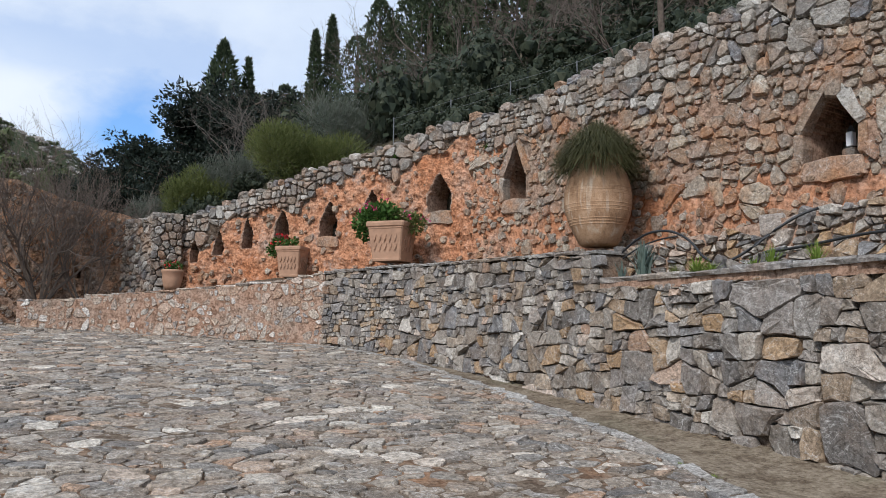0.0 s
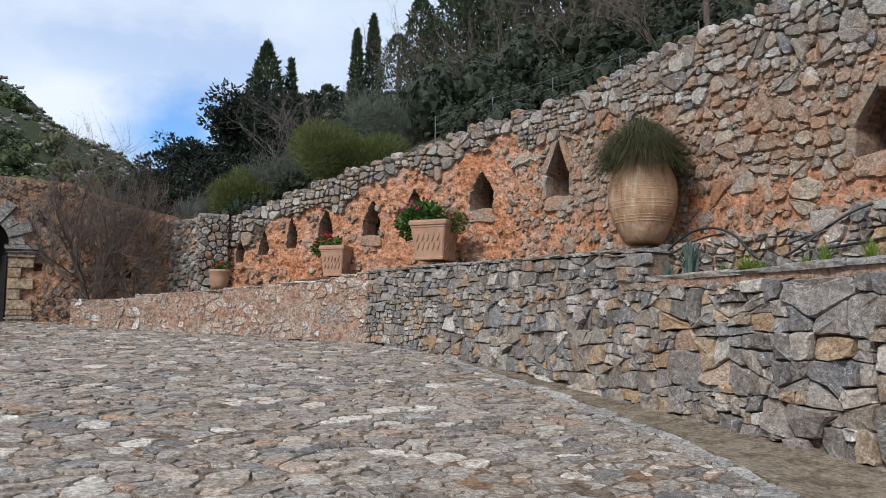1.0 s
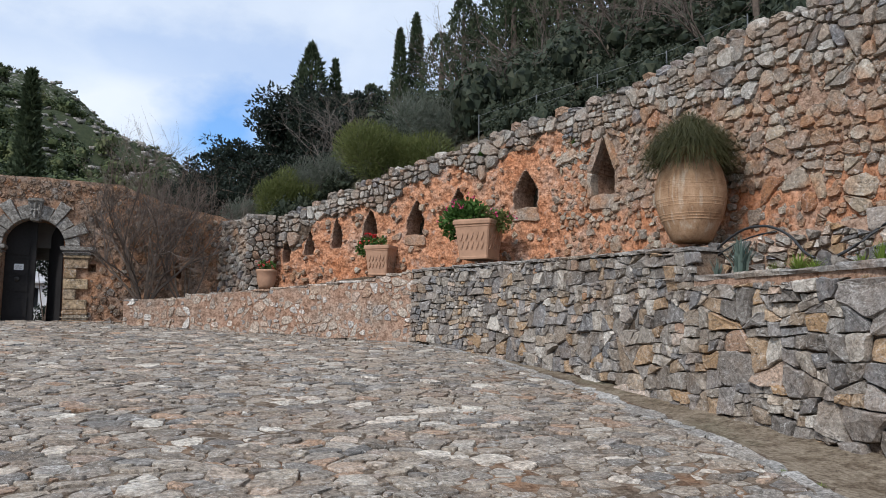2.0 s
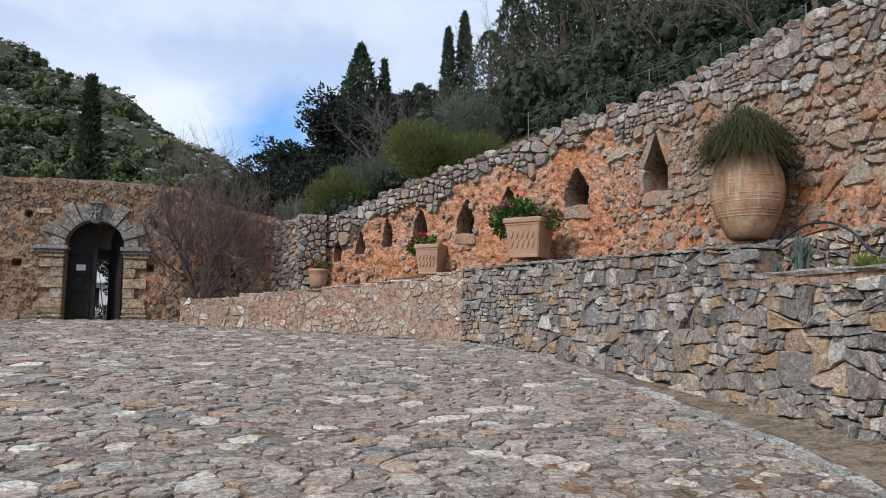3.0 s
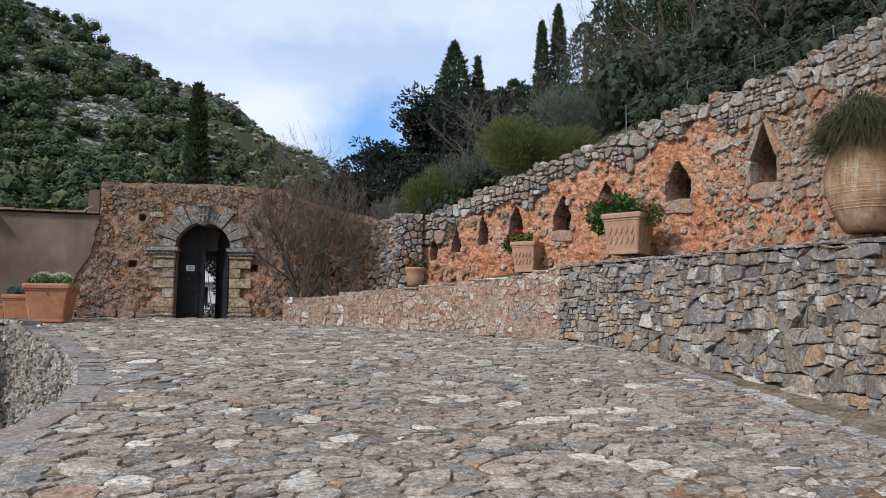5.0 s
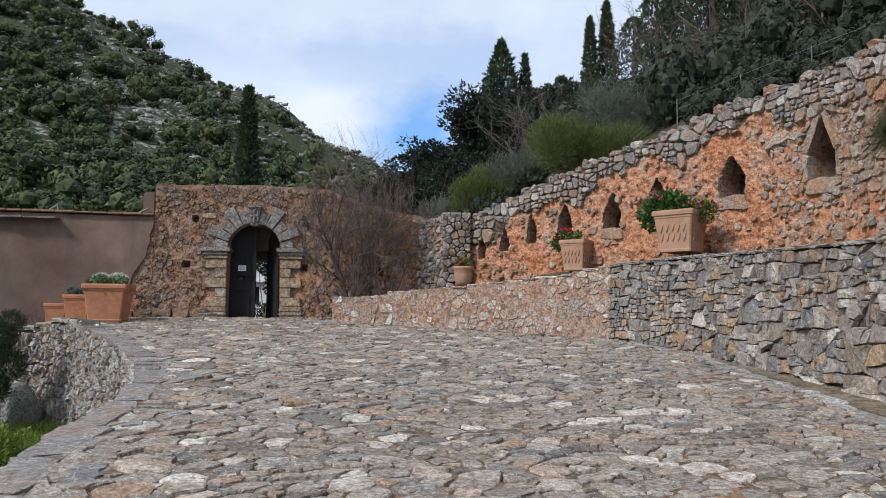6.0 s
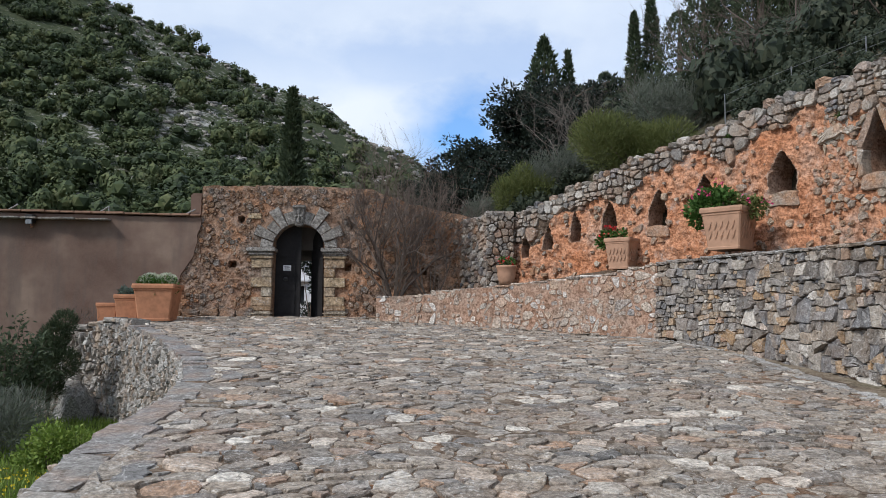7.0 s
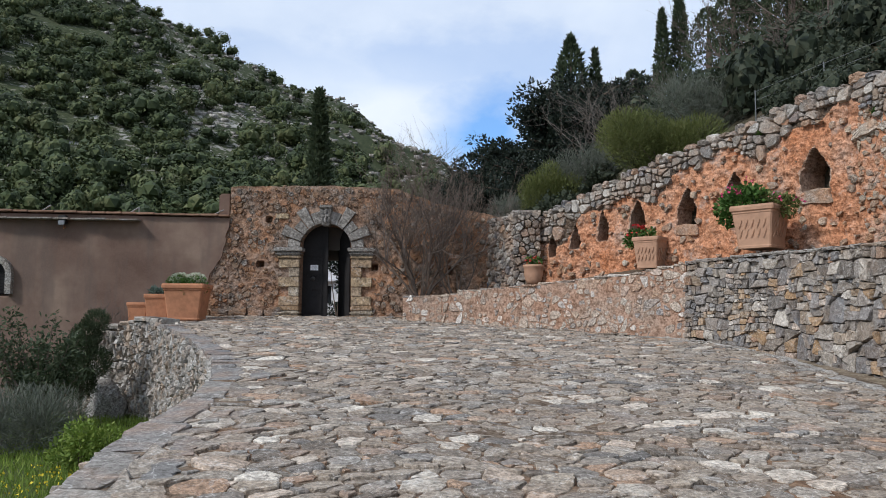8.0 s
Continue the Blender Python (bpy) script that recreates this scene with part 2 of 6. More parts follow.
L_CYPRESS = leaf_mat("cypress_leaf", (0.046, 0.064, 0.036), (0.072, 0.096, 0.050), (0.10, 0.122, 0.068))
L_PINE = leaf_mat("dark_pine_leaf", (0.016, 0.025, 0.02), (0.027, 0.038, 0.028), (0.042, 0.054, 0.038))


def woods_mat():
    n = Nodes("woods_leaf", 0.65, 0.15)
    k = n.math("ADD", n.math("MULTIPLY", n.noise(0.16, 3, 0.5), 0.8), n.math("MULTIPLY", n.geo.outputs["Random Per Island"], 0.2))
    c = n.ramp(k, [(0.34, (0.034, 0.047, 0.024)), (0.47, (0.052, 0.072, 0.032)), (0.56, (0.082, 0.102, 0.042)), (0.68, (0.12, 0.128, 0.056))])
    return n.done(c)


L_WOODS = woods_mat()
L_SCRUB = leaf_mat("slope_scrub_leaf", (0.034, 0.045, 0.030), (0.052, 0.066, 0.042), (0.085, 0.092, 0.058))
L_BUSH = leaf_mat("green_bush_leaf", (0.10, 0.12, 0.035), (0.14, 0.16, 0.05), (0.20, 0.21, 0.08))
L_LAVENDER = leaf_mat("grey_lavender_leaf", (0.10, 0.12, 0.085), (0.15, 0.165, 0.13), (0.2, 0.2, 0.175))
L_GERANIUM = leaf_mat("geranium_leaf", (0.045, 0.10, 0.022), (0.075, 0.155, 0.034), (0.125, 0.22, 0.06))
L_FEATHER = leaf_mat("feathery_plant_leaf", (0.05, 0.052, 0.02), (0.078, 0.078, 0.032), (0.125, 0.11, 0.05))
L_GRASS = leaf_mat("grass_blade", (0.13, 0.20, 0.035), (0.19, 0.27, 0.05), (0.27, 0.33, 0.08))
L_AGAVE = leaf_mat("blue_green_leaf", (0.13, 0.18, 0.155), (0.18, 0.235, 0.20), (0.23, 0.28, 0.245))
L_WHITE = leaf_mat("pale_flower", (0.55, 0.56, 0.45), (0.62, 0.63, 0.52), (0.45, 0.5, 0.36))


def plain_mat(name, color, rough=0.6, spec=0.3, metal=0.0, vary=0.25, scale=14.0, bump=0.2):
    n = Nodes(name, rough, spec)
    n.b.inputs["Metallic"].default_value = metal
    v = n.noise(scale, 5, 0.6)
    w = n.noise(scale * 0.15, 4, 0.6)
    dark = tuple(x * (1 - vary) for x in color)
    lite = tuple(min(0.9, x * (1 + vary * 0.6)) for x in color)
    c = n.ramp(n.math("ADD", n.math("MULTIPLY", v, 0.5), n.math("MULTIPLY", w, 0.5)), [(0.35, dark), (0.52, color), (0.68, lite)])
    n.bump(v, bump, 0.01)
    return n.done(c)


M_TERRA = plain_mat("terracotta", (0.46, 0.21, 0.115), 0.8, 0.2, vary=0.3, scale=9)
M_TERRA_PALE = plain_mat("weathered_terracotta", (0.42, 0.25, 0.165), 0.85, 0.2, vary=0.32, scale=7)


def clay_mat():
    """Old clay: blotched, with pale lime runs and dark weathering down its sides."""
    n = Nodes("pale_clay", 0.88, 0.2)
    c = n.ramp(n.noise(3.5, 6, 0.65), [(0.32, (0.30, 0.175, 0.10)), (0.5, (0.44, 0.275, 0.165)), (0.68, (0.53, 0.35, 0.225))])
    runs = n.noise(11, 5, 0.6, stretch=(1, 1, 0.09))
    c = n.mix(n.ramp(runs, [(0.56, (0, 0, 0)), (0.68, (0.7,) * 3)]), c, (0.60, 0.50, 0.39))
    c = n.mix(n.ramp(runs, [(0.32, (0.75,) * 3), (0.42, (0, 0, 0))]), c, (0.20, 0.125, 0.08))
    fine = n.noise(60, 4, 0.65)
    c = n.mix(n.ramp(fine, [(0.36, (0.6,) * 3), (0.55, (0, 0, 0))]), c, n.mix(1.0, c, (0.6, 0.56, 0.52), "MULTIPLY"))
    n.bump(n.math("ADD", n.noise(9, 4), n.math("MULTIPLY", fine, 0.4)), 0.5, 0.015)
    return n.done(c)


M_PITHOS = clay_mat()
M_DOOR = plain_mat("dark_painted_wood", (0.022, 0.020, 0.020), 0.75, 0.18, vary=0.35, scale=22)
M_PAPER = plain_mat("white_paper", (0.75, 0.75, 0.77), 0.7, vary=0.05)
M_IRON = plain_mat("dark_iron", (0.05, 0.047, 0.045), 0.5, 0.5, 0.6)
M_HOSE = plain_mat("black_hose", (0.022, 0.022, 0.023), 0.45, 0.5)
M_WHITEWASH = plain_mat("whitewash", (0.72, 0.72, 0.74), 0.9, vary=0.1, scale=4)
M_GLASSDARK = plain_mat("dark_window_glass", (0.02, 0.022, 0.025), 0.12, 0.5, vary=0.1)
M_BARK = plain_mat("grey_bark", (0.135, 0.105, 0.085), 0.9, 0.1, vary=0.45, scale=16, bump=0.7)
M_TWIG = plain_mat("bare_twig", (0.145, 0.115, 0.098), 0.9, 0.1, vary=0.4, scale=6)
M_TWIG_GREY = plain_mat("grey_bare_twig", (0.15, 0.13, 0.115), 0.9, 0.1, vary=0.4, scale=6)
M_RED = plain_mat("red_petal", (0.55, 0.025, 0.03), 0.6, vary=0.3, scale=30)
M_PINKPETAL = plain_mat("pink_petal", (0.55, 0.06, 0.16), 0.6, vary=0.3, scale=30)
M_YELLOW = plain_mat("yellow_petal", (0.62, 0.48, 0.03), 0.6, vary=0.2, scale=30)
M_METAL = plain_mat("galvanised_metal", (0.24, 0.24, 0.24), 0.45, 0.5, 0.7, vary=0.2)
M_SANDSTONE = stone_mat("dressed_sandstone", [(0.0, (0.42, 0.31, 0.19)), (0.4, (0.47, 0.36, 0.235)), (0.7, (0.38, 0.24, 0.13)), (0.95, (0.40, 0.34, 0.26))], dirt=(0.25, 0.19, 0.14), lichen=0.2, dirt_amount=0.45, grain=5)
M_GREYSTONE = stone_mat("dressed_grey_stone", [(0.0, (0.27, 0.255, 0.235)), (0.5, (0.33, 0.31, 0.285)), (0.95, (0.23, 0.22, 0.205))], dirt=(0.15, 0.13, 0.11), lichen=0.3, grain=5)
M_TILE = plain_mat("old_roof_tile", (0.30, 0.18, 0.125), 0.9, vary=0.4, scale=8)


def terrain_mat():
    n = Nodes("hill_ground", 0.95, 0.1)
    big = n.noise(0.018, 6, 0.6)
    mid = n.noise(0.35, 7, 0.72)
    fine = n.noise(1.1, 6, 0.65)
    veg = n.ramp(fine, [(0.3, (0.035, 0.046, 0.024)), (0.55, (0.055, 0.066, 0.034)), (0.75, (0.10, 0.098, 0.055))])
    rock = n.ramp(mid, [(0.35, (0.17, 0.15, 0.125)), (0.55, (0.30, 0.285, 0.26)), (0.7, (0.42, 0.41, 0.39))])
    c = n.mix(n.ramp(n.math("ADD", n.math("MULTIPLY", big, 0.3), n.math("ADD", n.math("MULTIPLY", mid, 0.35), n.math("MULTIPLY", fine, 0.35))), [(0.53, (0, 0, 0)), (0.58, (0.9,) * 3)]), veg, rock)
    n.bump(fine, 0.8, 0.4)
    return n.done(c)


M_TERRAIN = terrain_mat()


def lawn_mat():
    n = Nodes("grassy_soil", 0.95, 0.1)
    c = n.ramp(n.noise(6, 6, 0.65), [(0.3, (0.045, 0.06, 0.02)), (0.55, (0.075, 0.10, 0.03)), (0.75, (0.13, 0.115, 0.06))])
    n.bump(n.noise(25, 4), 0.8, 0.05)
    return n.done(c)


M_LAWN = lawn_mat()

# ---- mesh tools ----
rng = np.random.default_rng(7)


def mesh_of(name, verts, faces, material, smooth=False):
    me = bpy.data.meshes.new(name)
    me.from_pydata([tuple(v) for v in verts], [], faces)
    me.materials.append(material)
    if smooth:
        me.polygons.foreach_set("use_smooth", [True] * len(me.polygons))
    me.update()
    return me


def thing(name, at, label, category, group="", kind=""):
    """An empty at the thing's base, which its parts hang under."""
    ob = new(name)
    ob.empty_display_size = 0.1
    ob.matrix_world = at if isinstance(at, Matrix) else Matrix.Translation(at)
    return tagged(ob, label, category, group, kind)


def part_v(name, verts, faces, material, parent=None, label="", smooth=False, local=False, kind=""):
    """One mesh object. The points are in the world, or in the parent's own space when local is set."""
    verts = [Vector(v) for v in verts]
    if parent is not None and not local:
        inv = parent.matrix_world.inverted()
        verts = [inv @ v for v in verts]
    ob = new(name, mesh_of(name, verts, faces, material, smooth))
    if parent is not None:
        ob.parent = parent
        ob.matrix_world = parent.matrix_world.copy()
    return tagged(ob, label, kind=kind)


def part(name, bm, material, parent=None, label="", smooth=False, local=True):
    """A bmesh as one mesh object under a thing or a part."""
    me = bpy.data.meshes.new(name)
    bm.to_mesh(me)
    bm.free()
    me.materials.append(material)
    if smooth:
        me.polygons.foreach_set("use_smooth", [True] * len(me.polygons))
    ob = new(name, me)
    if parent is not None:
        ob.parent = parent
        ob.matrix_world = parent.matrix_world.copy()
        if not local:
            ob.matrix_world = Matrix.Identity(4)
    return tagged(ob, label)


def big_mesh(name, verts, quads, material, smooth=False, parent=None):
    """A mesh of many quads or triangles out of two arrays."""
    me = bpy.data.meshes.new(name)
    verts, quads = np.asarray(verts, np.float32), np.asarray(quads, np.int32)
    k = quads.shape[1]
    me.vertices.add(len(verts))
    me.vertices.foreach_set("co", verts.ravel())
    me.loops.add(quads.size)
    me.loops.foreach_set("vertex_index", quads.ravel())
    me.polygons.add(len(quads))
    me.polygons.foreach_set("loop_start", np.arange(0, quads.size, k, dtype=np.int32))
    me.update(calc_edges=True)
    me.materials.append(material)
    if smooth:
        me.polygons.foreach_set("use_smooth", np.ones(len(quads), bool))
    ob = new(name, me)
    if parent is not None:
        ob.parent = parent
        ob.matrix_parent_inverse = parent.matrix_world.inverted()
    return ob


def box_bm(x0, y0, z0, x1, y1, z1, bevel=0.0, bm=None):
    bm = bm or bmesh.new()
    m = Matrix.Translation(((x0 + x1) / 2, (y0 + y1) / 2, (z0 + z1) / 2)) @ Matrix.Diagonal((x1 - x0, y1 - y0, z1 - z0, 1))
    r = bmesh.ops.create_cube(bm, size=1, matrix=m)
    if bevel:
        es = {e for v in r["verts"] for e in v.link_edges}
        bmesh.ops.bevel(bm, geom=list(es), offset=bevel, segments=2, affect="EDGES")
    return bm


def lathe(profile, sides=32, wobble=0.0):
    """Points and faces of a turned body: profile is (radius, height) from the foot up."""
    vs, fs = [], []
    for r, z in profile:
        for k in range(sides):
            a = 2 * math.pi * k / sides
            rr = r * (1 + wobble * noise.noise((math.cos(a) * 2, math.sin(a) * 2, z * 2)))
            vs.append((rr * math.cos(a), rr * math.sin(a), z))
    for i in range(len(profile) - 1):
        for k in range(sides):
            j = (k + 1) % sides
            fs.append((i * sides + k, i * sides + j, (i + 1) * sides + j, (i + 1) * sides + k))
    fs.append(tuple(reversed(range(sides))))
    return vs, fs


def tube(points, radii, sides=6):
    """A tapered tube along points."""
    vs, fs = [], []
    pts = [Vector(p) for p in points]
    for i, p in enumerate(pts):
        d = (pts[min(i + 1, len(pts) - 1)] - pts[max(i - 1, 0)]).normalized()
        a = d.orthogonal().normalized()
        b = d.cross(a)
        for k in range(sides):
            t = 2 * math.pi * k / sides
            vs.append(p + (a * math.cos(t) + b * math.sin(t)) * radii[i])
    for i in range(len(pts) - 1):
        for k in range(sides):
            j = (k + 1) % sides
            fs.append((i * sides + k, i * sides + j, (i + 1) * sides + j, (i + 1) * sides + k))
    fs.append(tuple(range((len(pts) - 1) * sides, len(pts) * sides)))
    return vs, fs


def joined(lists):
    vs, fs = [], []
    for v, f in lists:
        o = len(vs)
        vs.extend(v)
        fs.extend(tuple(i + o for i in q) for q in f)
    return vs, fs


# ---- stones: cells of a plane, cut apart and made solid ----


def clip(poly, a, b, c):
    """The part of a polygon where a*x + b*y <= c."""
    out, n = [], len(poly)
    for i in range(n):
        p, q = poly[i], poly[(i + 1) % n]
        dp, dq = a * p[0] + b * p[1] - c, a * q[0] + b * q[1] - c
        if dp <= 0:
            out.append(p)
        if (dp < 0 < dq) or (dq < 0 < dp):
            t = dp / (dp - dq)
            out.append((p[0] + t * (q[0] - p[0]), p[1] + t * (q[1] - p[1])))
    return out


def scatter(u0, u1, v0, v1, radius, r):
    """Points with a distance of their own each, big ones first. radius: a function of (u, v, random) or a number."""
    pts, cell = [], {}
    size = 0.12
    area = (u1 - u0) * (v1 - v0)
    tries = []
    for _ in range(int(area * 420)):
        u, v = r.uniform(u0, u1), r.uniform(v0, v1)
        tries.append((radius(u, v, r.random()) if callable(radius) else radius * r.uniform(0.75, 1.25), u, v))
    tries.sort(reverse=True)
    for rad, u, v in tries:
        i, j = int(u / size), int(v / size)
        k = int((rad + 0.45) / size) + 1
        ok = True
        for a in range(i - k, i + k + 1):
            for b in range(j - k, j + k + 1):
                for (pu, pv, pr) in cell.get((a, b), ()):
                    if (pu - u) ** 2 + (pv - v) ** 2 < (0.74 * (rad + pr)) ** 2:
                        ok = False
                        break
                if not ok:
                    break
            if not ok:
                break
        if ok:
            cell.setdefault((i, j), []).append((u, v, rad))
            pts.append((u, v, rad))
    return pts


def cells(pts, u0, u1, v0, v1):
    """The weighted cell round each point."""
    grid, size = {}, 0.5
    for p in pts:
        grid.setdefault((int(p[0] // size), int(p[1] // size)), []).append(p)
    out = []
    for u, v, rad in pts:
        w = 4.0 * rad + 0.15
        poly = [(max(u0, u - w), max(v0, v - w)), (min(u1, u + w), max(v0, v - w)), (min(u1, u + w), min(v1, v + w)), (max(u0, u - w), min(v1, v + w))]
        i, j = int(u // size), int(v // size)
        near = [q for a in range(i - 2, i + 3) for b in range(j - 2, j + 3) for q in grid.get((a, b), ()) if q[0] != u or q[1] != v]
        near.sort(key=lambda q: (q[0] - u) ** 2 + (q[1] - v) ** 2)
        for qu, qv, qr in near[:26]:
            a, b = qu - u, qv - v
            c = (qu * qu + qv * qv - u * u - v * v + rad * rad - qr * qr) / 2
            poly = clip(poly, a, b, c)
            if len(poly) < 3:
                break
        if len(poly) >= 3:
            out.append((poly, rad))
    return out


def split_cells(u0, u1, v0, v1, area, r, aspect=1.4, skew=0.2, longest=3.6, coarse=None):
    """Cuts a strip again and again, across or along, into uneven blocks as a mason lays them. area: a function of (u, v, random)."""
    todo, out = [[(u0, v0), (u1, v0), (u1, v1), (u0, v1)]], []
    if coarse:
        todo = [poly for poly, _ in cells(scatter(u0, u1, v0, v1, coarse, r), u0, u1, v0, v1)]
    while todo:
        p = todo.pop()
        us, vs = [a for a, _ in p], [b for _, b in p]
        w, h = max(us) - min(us), max(vs) - min(vs)
        size = 0.5 * abs(sum(p[i - 1][0] * p[i][1] - p[i][0] * p[i - 1][1] for i in range(len(p))))
        cu, cv = sum(us) / len(p), sum(vs) / len(p)
        if size < 0.0015:
            continue
        if w < 2.0 and size < area(cu, cv, r.random()) and w < h * longest and h < w * min(2.2, longest * 0.85):
            out.append(p)
            continue
        t = r.uniform(0.36, 0.64)
        g = r.normal(0, skew)
        if w > aspect * h * r.uniform(0.75, 1.3):
            a, b = 1.0, g
            c = a * (min(us) + t * w) + b * cv
        else:
            a, b = g * 0.7, 1.0
            c = a * cu + b * (min(vs) + t * h)
        for q in (clip(p, a, b, c), clip(p, -a, -b, -c)):
            if len(q) >= 3:
                todo.append(q)
    return out


def stone(poly, gap, high, deep, r, rough=0.2, tilt=0.25, round_=0.28, top=0.8):
    """A stone on a cell: points (u, v, w) and faces, w along the surface's normal."""
    n = len(poly)
    cu, cv = sum(p[0] for p in poly) / n, sum(p[1] for p in poly) / n
    ring = []
    for i in range(n):
        p, a, b = poly[i], poly[i - 1], poly[(i + 1) % n]
        e1, e2 = math.dist(p, a), math.dist(p, b)
        if e1 < 0.012:
            continue
        f1, f2 = round_ * r.uniform(0.6, 1.3), round_ * r.uniform(0.6, 1.3)
        ring.append((p[0] + (a[0] - p[0]) * f1, p[1] + (a[1] - p[1]) * f1))
        ring.append((p[0] + (b[0] - p[0]) * f2, p[1] + (b[1] - p[1]) * f2))
    m = len(ring)
    if m < 6:
        return None
    if m < 14:
        bent = []
        for i in range(m):
            a, b = ring[i], ring[(i + 1) % m]
            bent.append(a)
            e = math.dist(a, b)
            if e > 0.09:
                t, d = r.uniform(0.3, 0.7), r.normal(0, 0.045)
                bent.append((a[0] + (b[0] - a[0]) * t + (b[1] - a[1]) * d, a[1] + (b[1] - a[1]) * t - (b[0] - a[0]) * d))
        ring = bent
        m = len(ring)
    ring = [(a + r.normal(0, 0.03) * (a - cu), b + r.normal(0, 0.03) * (b - cv)) for a, b in ring]
    size = sum(math.dist(q, (cu, cv)) for q in ring) / m
    if size < gap * 1.6:
        return None
    k = 1 - gap / size
    tu, tv = r.normal(0, tilt), r.normal(0, tilt)
    vs = []
    for scale, w, jit in ((1.0, -deep, 0.0), (1.0, high * 0.35, 0.0), (top, high, rough)):
        for q in ring:
            s = k * scale * (1 + r.normal(0, 0.035))
            du, dv = (q[0] - cu) * s, (q[1] - cv) * s
            lift = (du * tu + dv * tv if w > 0 else 0) + (r.normal(0, jit) * high if jit else 0)
            vs.append((cu + du, cv + dv, w + lift))
    vs.append((cu + r.normal(0, 0.2) * size, cv + r.normal(0, 0.2) * size, high * (1.02 + r.normal(0, rough))))
    fs = []
    for a in range(2):
        for i in range(m):
            j = (i + 1) % m
            fs.append((a * m + i, a * m + j, (a + 1) * m + j, (a + 1) * m + i))
    fs.extend((2 * m + i, 2 * m + (i + 1) % m, 3 * m) for i in range(m))
    return vs, fs


def lay(stones, place, parent, material, name="stone", singly=300, smooth=False, pick=None):
    """Lays stones (lists of points and faces) with place(u, v, w): the picked ones as objects of their own, the rest as one mesh."""
    rest, single = [], []
    order = sorted(stones, key=pick) if pick else stones
    for i, (vs, fs) in enumerate(order):
        pts = [place(*v) for v in vs]
        if i < singly:
            single.append((pts, fs))
        else:
            rest.append((pts, fs))
    inv = parent.matrix_world.inverted()
    for pts, fs in single:
        c = sum(pts, Vector()) / len(pts)
        ob = new(name, mesh_of(name, [p - c for p in pts], fs, material, smooth))
        ob.parent = parent
        ob.matrix_basis = inv @ Matrix.Translation(c)
    if rest:
        vs, fs = joined(rest)
        part_v(name + "work", vs, fs, material, parent, smooth=smooth, kind="stuff")


# ---- the plan ----
RISE = 0.0764
GATE_Y = 20.3
ROAD_LEFT = [(-6, -2.3), (5.3, -2.49), (7.05, -2.70), (8.8, -2.69), (10.4, -2.93), (11.8, -3.35), (13.3, -3.97), (14.85, -4.72), (17.1, -5.9), (18.25, -6.65), (19.2, -7.3), (20.3, -7.4)]
KERB = [(-6, 1.9), (2.0, 3.8), (4.2, 4.48), (5.3, 4.80), (6.03, 4.93), (8.9, 5.27), (11.1, 5.36), (12.55, 5.31), (14.15, 5.11), (15.2, 4.55), (16.85, 2.55), (18.2, 0.7), (19.0, -1.0), (20.3, -1.1)]
LOW_WALL = [(6.0, -6), (5.98, 4.4), (5.93, 8.0), (5.90, 10.5), (5.72, 12.6), (5.36, 13.9), (4.62, 15.2), (3.75, 15.92), (2.6, 16.85), (0.78, 18.15), (-0.97, 18.98)]
HIGH_WALL = [(8.9, 2.2), (8.3, 6.4), (7.75, 9.6), (7.3, 12.2), (6.3, 14.4), (5.0, 16.3), (2.3, 19.4)]
HIGH_TOP = [(0, 5.2), (4.2, 5.75), (6.0, 6.02), (9.0, 5.92), (12.3, 5.72), (14.2, 5.55), (15.1, 5.35), (16.3, 5.12), (17.9, 4.6), (19.4, 4.02)]   # by y


def smooth_line(pts, step=0.1):
    """A soft curve through plan points, as evenly spaced points."""
    p = np.array(pts, float)
    out = []
    for i in range(len(p) - 1):
        a, b, c, d = p[max(i - 1, 0)], p[i], p[i + 1], p[min(i + 2, len(p) - 1)]
        for t in np.linspace(0, 1, 20, endpoint=False):
            out.append(0.5 * (2 * b + (c - a) * t + (2 * a - 5 * b + 4 * c - d) * t * t + (3 * b - a - 3 * c + d) * t ** 3))
    out.append(p[-1])
    out = np.array(out)
    s = np.concatenate([[0], np.cumsum(np.linalg.norm(np.diff(out, axis=0), axis=1))])
    n = max(2, int(s[-1] / step))
    q = np.linspace(0, s[-1], n + 1)
    return np.stack([np.interp(q, s, out[:, 0]), np.interp(q, s, out[:, 1])], 1), q


class Line:
    """A wall's foot line in plan: u metres along it, w metres out of its face, z up."""

    def __init__(self, pts, side=1, lean=0.0, z_foot=None):
        self.p, self.s = smooth_line(pts)
        t = np.gradient(self.p, axis=0)
        t /= np.linalg.norm(t, axis=1)[:, None]
        self.n = np.stack([-t[:, 1], t[:, 0]], 1) * side
        self.lean, self.z_foot = lean, z_foot
        self.length = self.s[-1]

    def at(self, u, w=0.0):
        x, y = np.interp(u, self.s, self.p[:, 0]), np.interp(u, self.s, self.p[:, 1])
        nx, ny = np.interp(u, self.s, self.n[:, 0]), np.interp(u, self.s, self.n[:, 1])
        return x + nx * w, y + ny * w

    def place(self, u, z, w):
        x, y = self.at(u, w - self.lean * (z - 1.0))
        return Vector((x, y, z))

    def u_at_y(self, y):
        return float(np.interp(y, self.p[:, 1], self.s))


def road_z(y):
    return RISE * min(y, GATE_Y)


def left_x(y):
    return float(np.interp(y, [a for a, _ in ROAD_LEFT], [b for _, b in ROAD_LEFT]))


def kerb_x(y):
    return float(np.interp(y, [a for a, _ in KERB], [b for _, b in KERB]))


low = Line(LOW_WALL, 1, 0.05)
high = Line(HIGH_WALL, 1, 0.03)


def high_top(y):
    return float(np.interp(y, [a for a, _ in HIGH_TOP], [b for _, b in HIGH_TOP]))


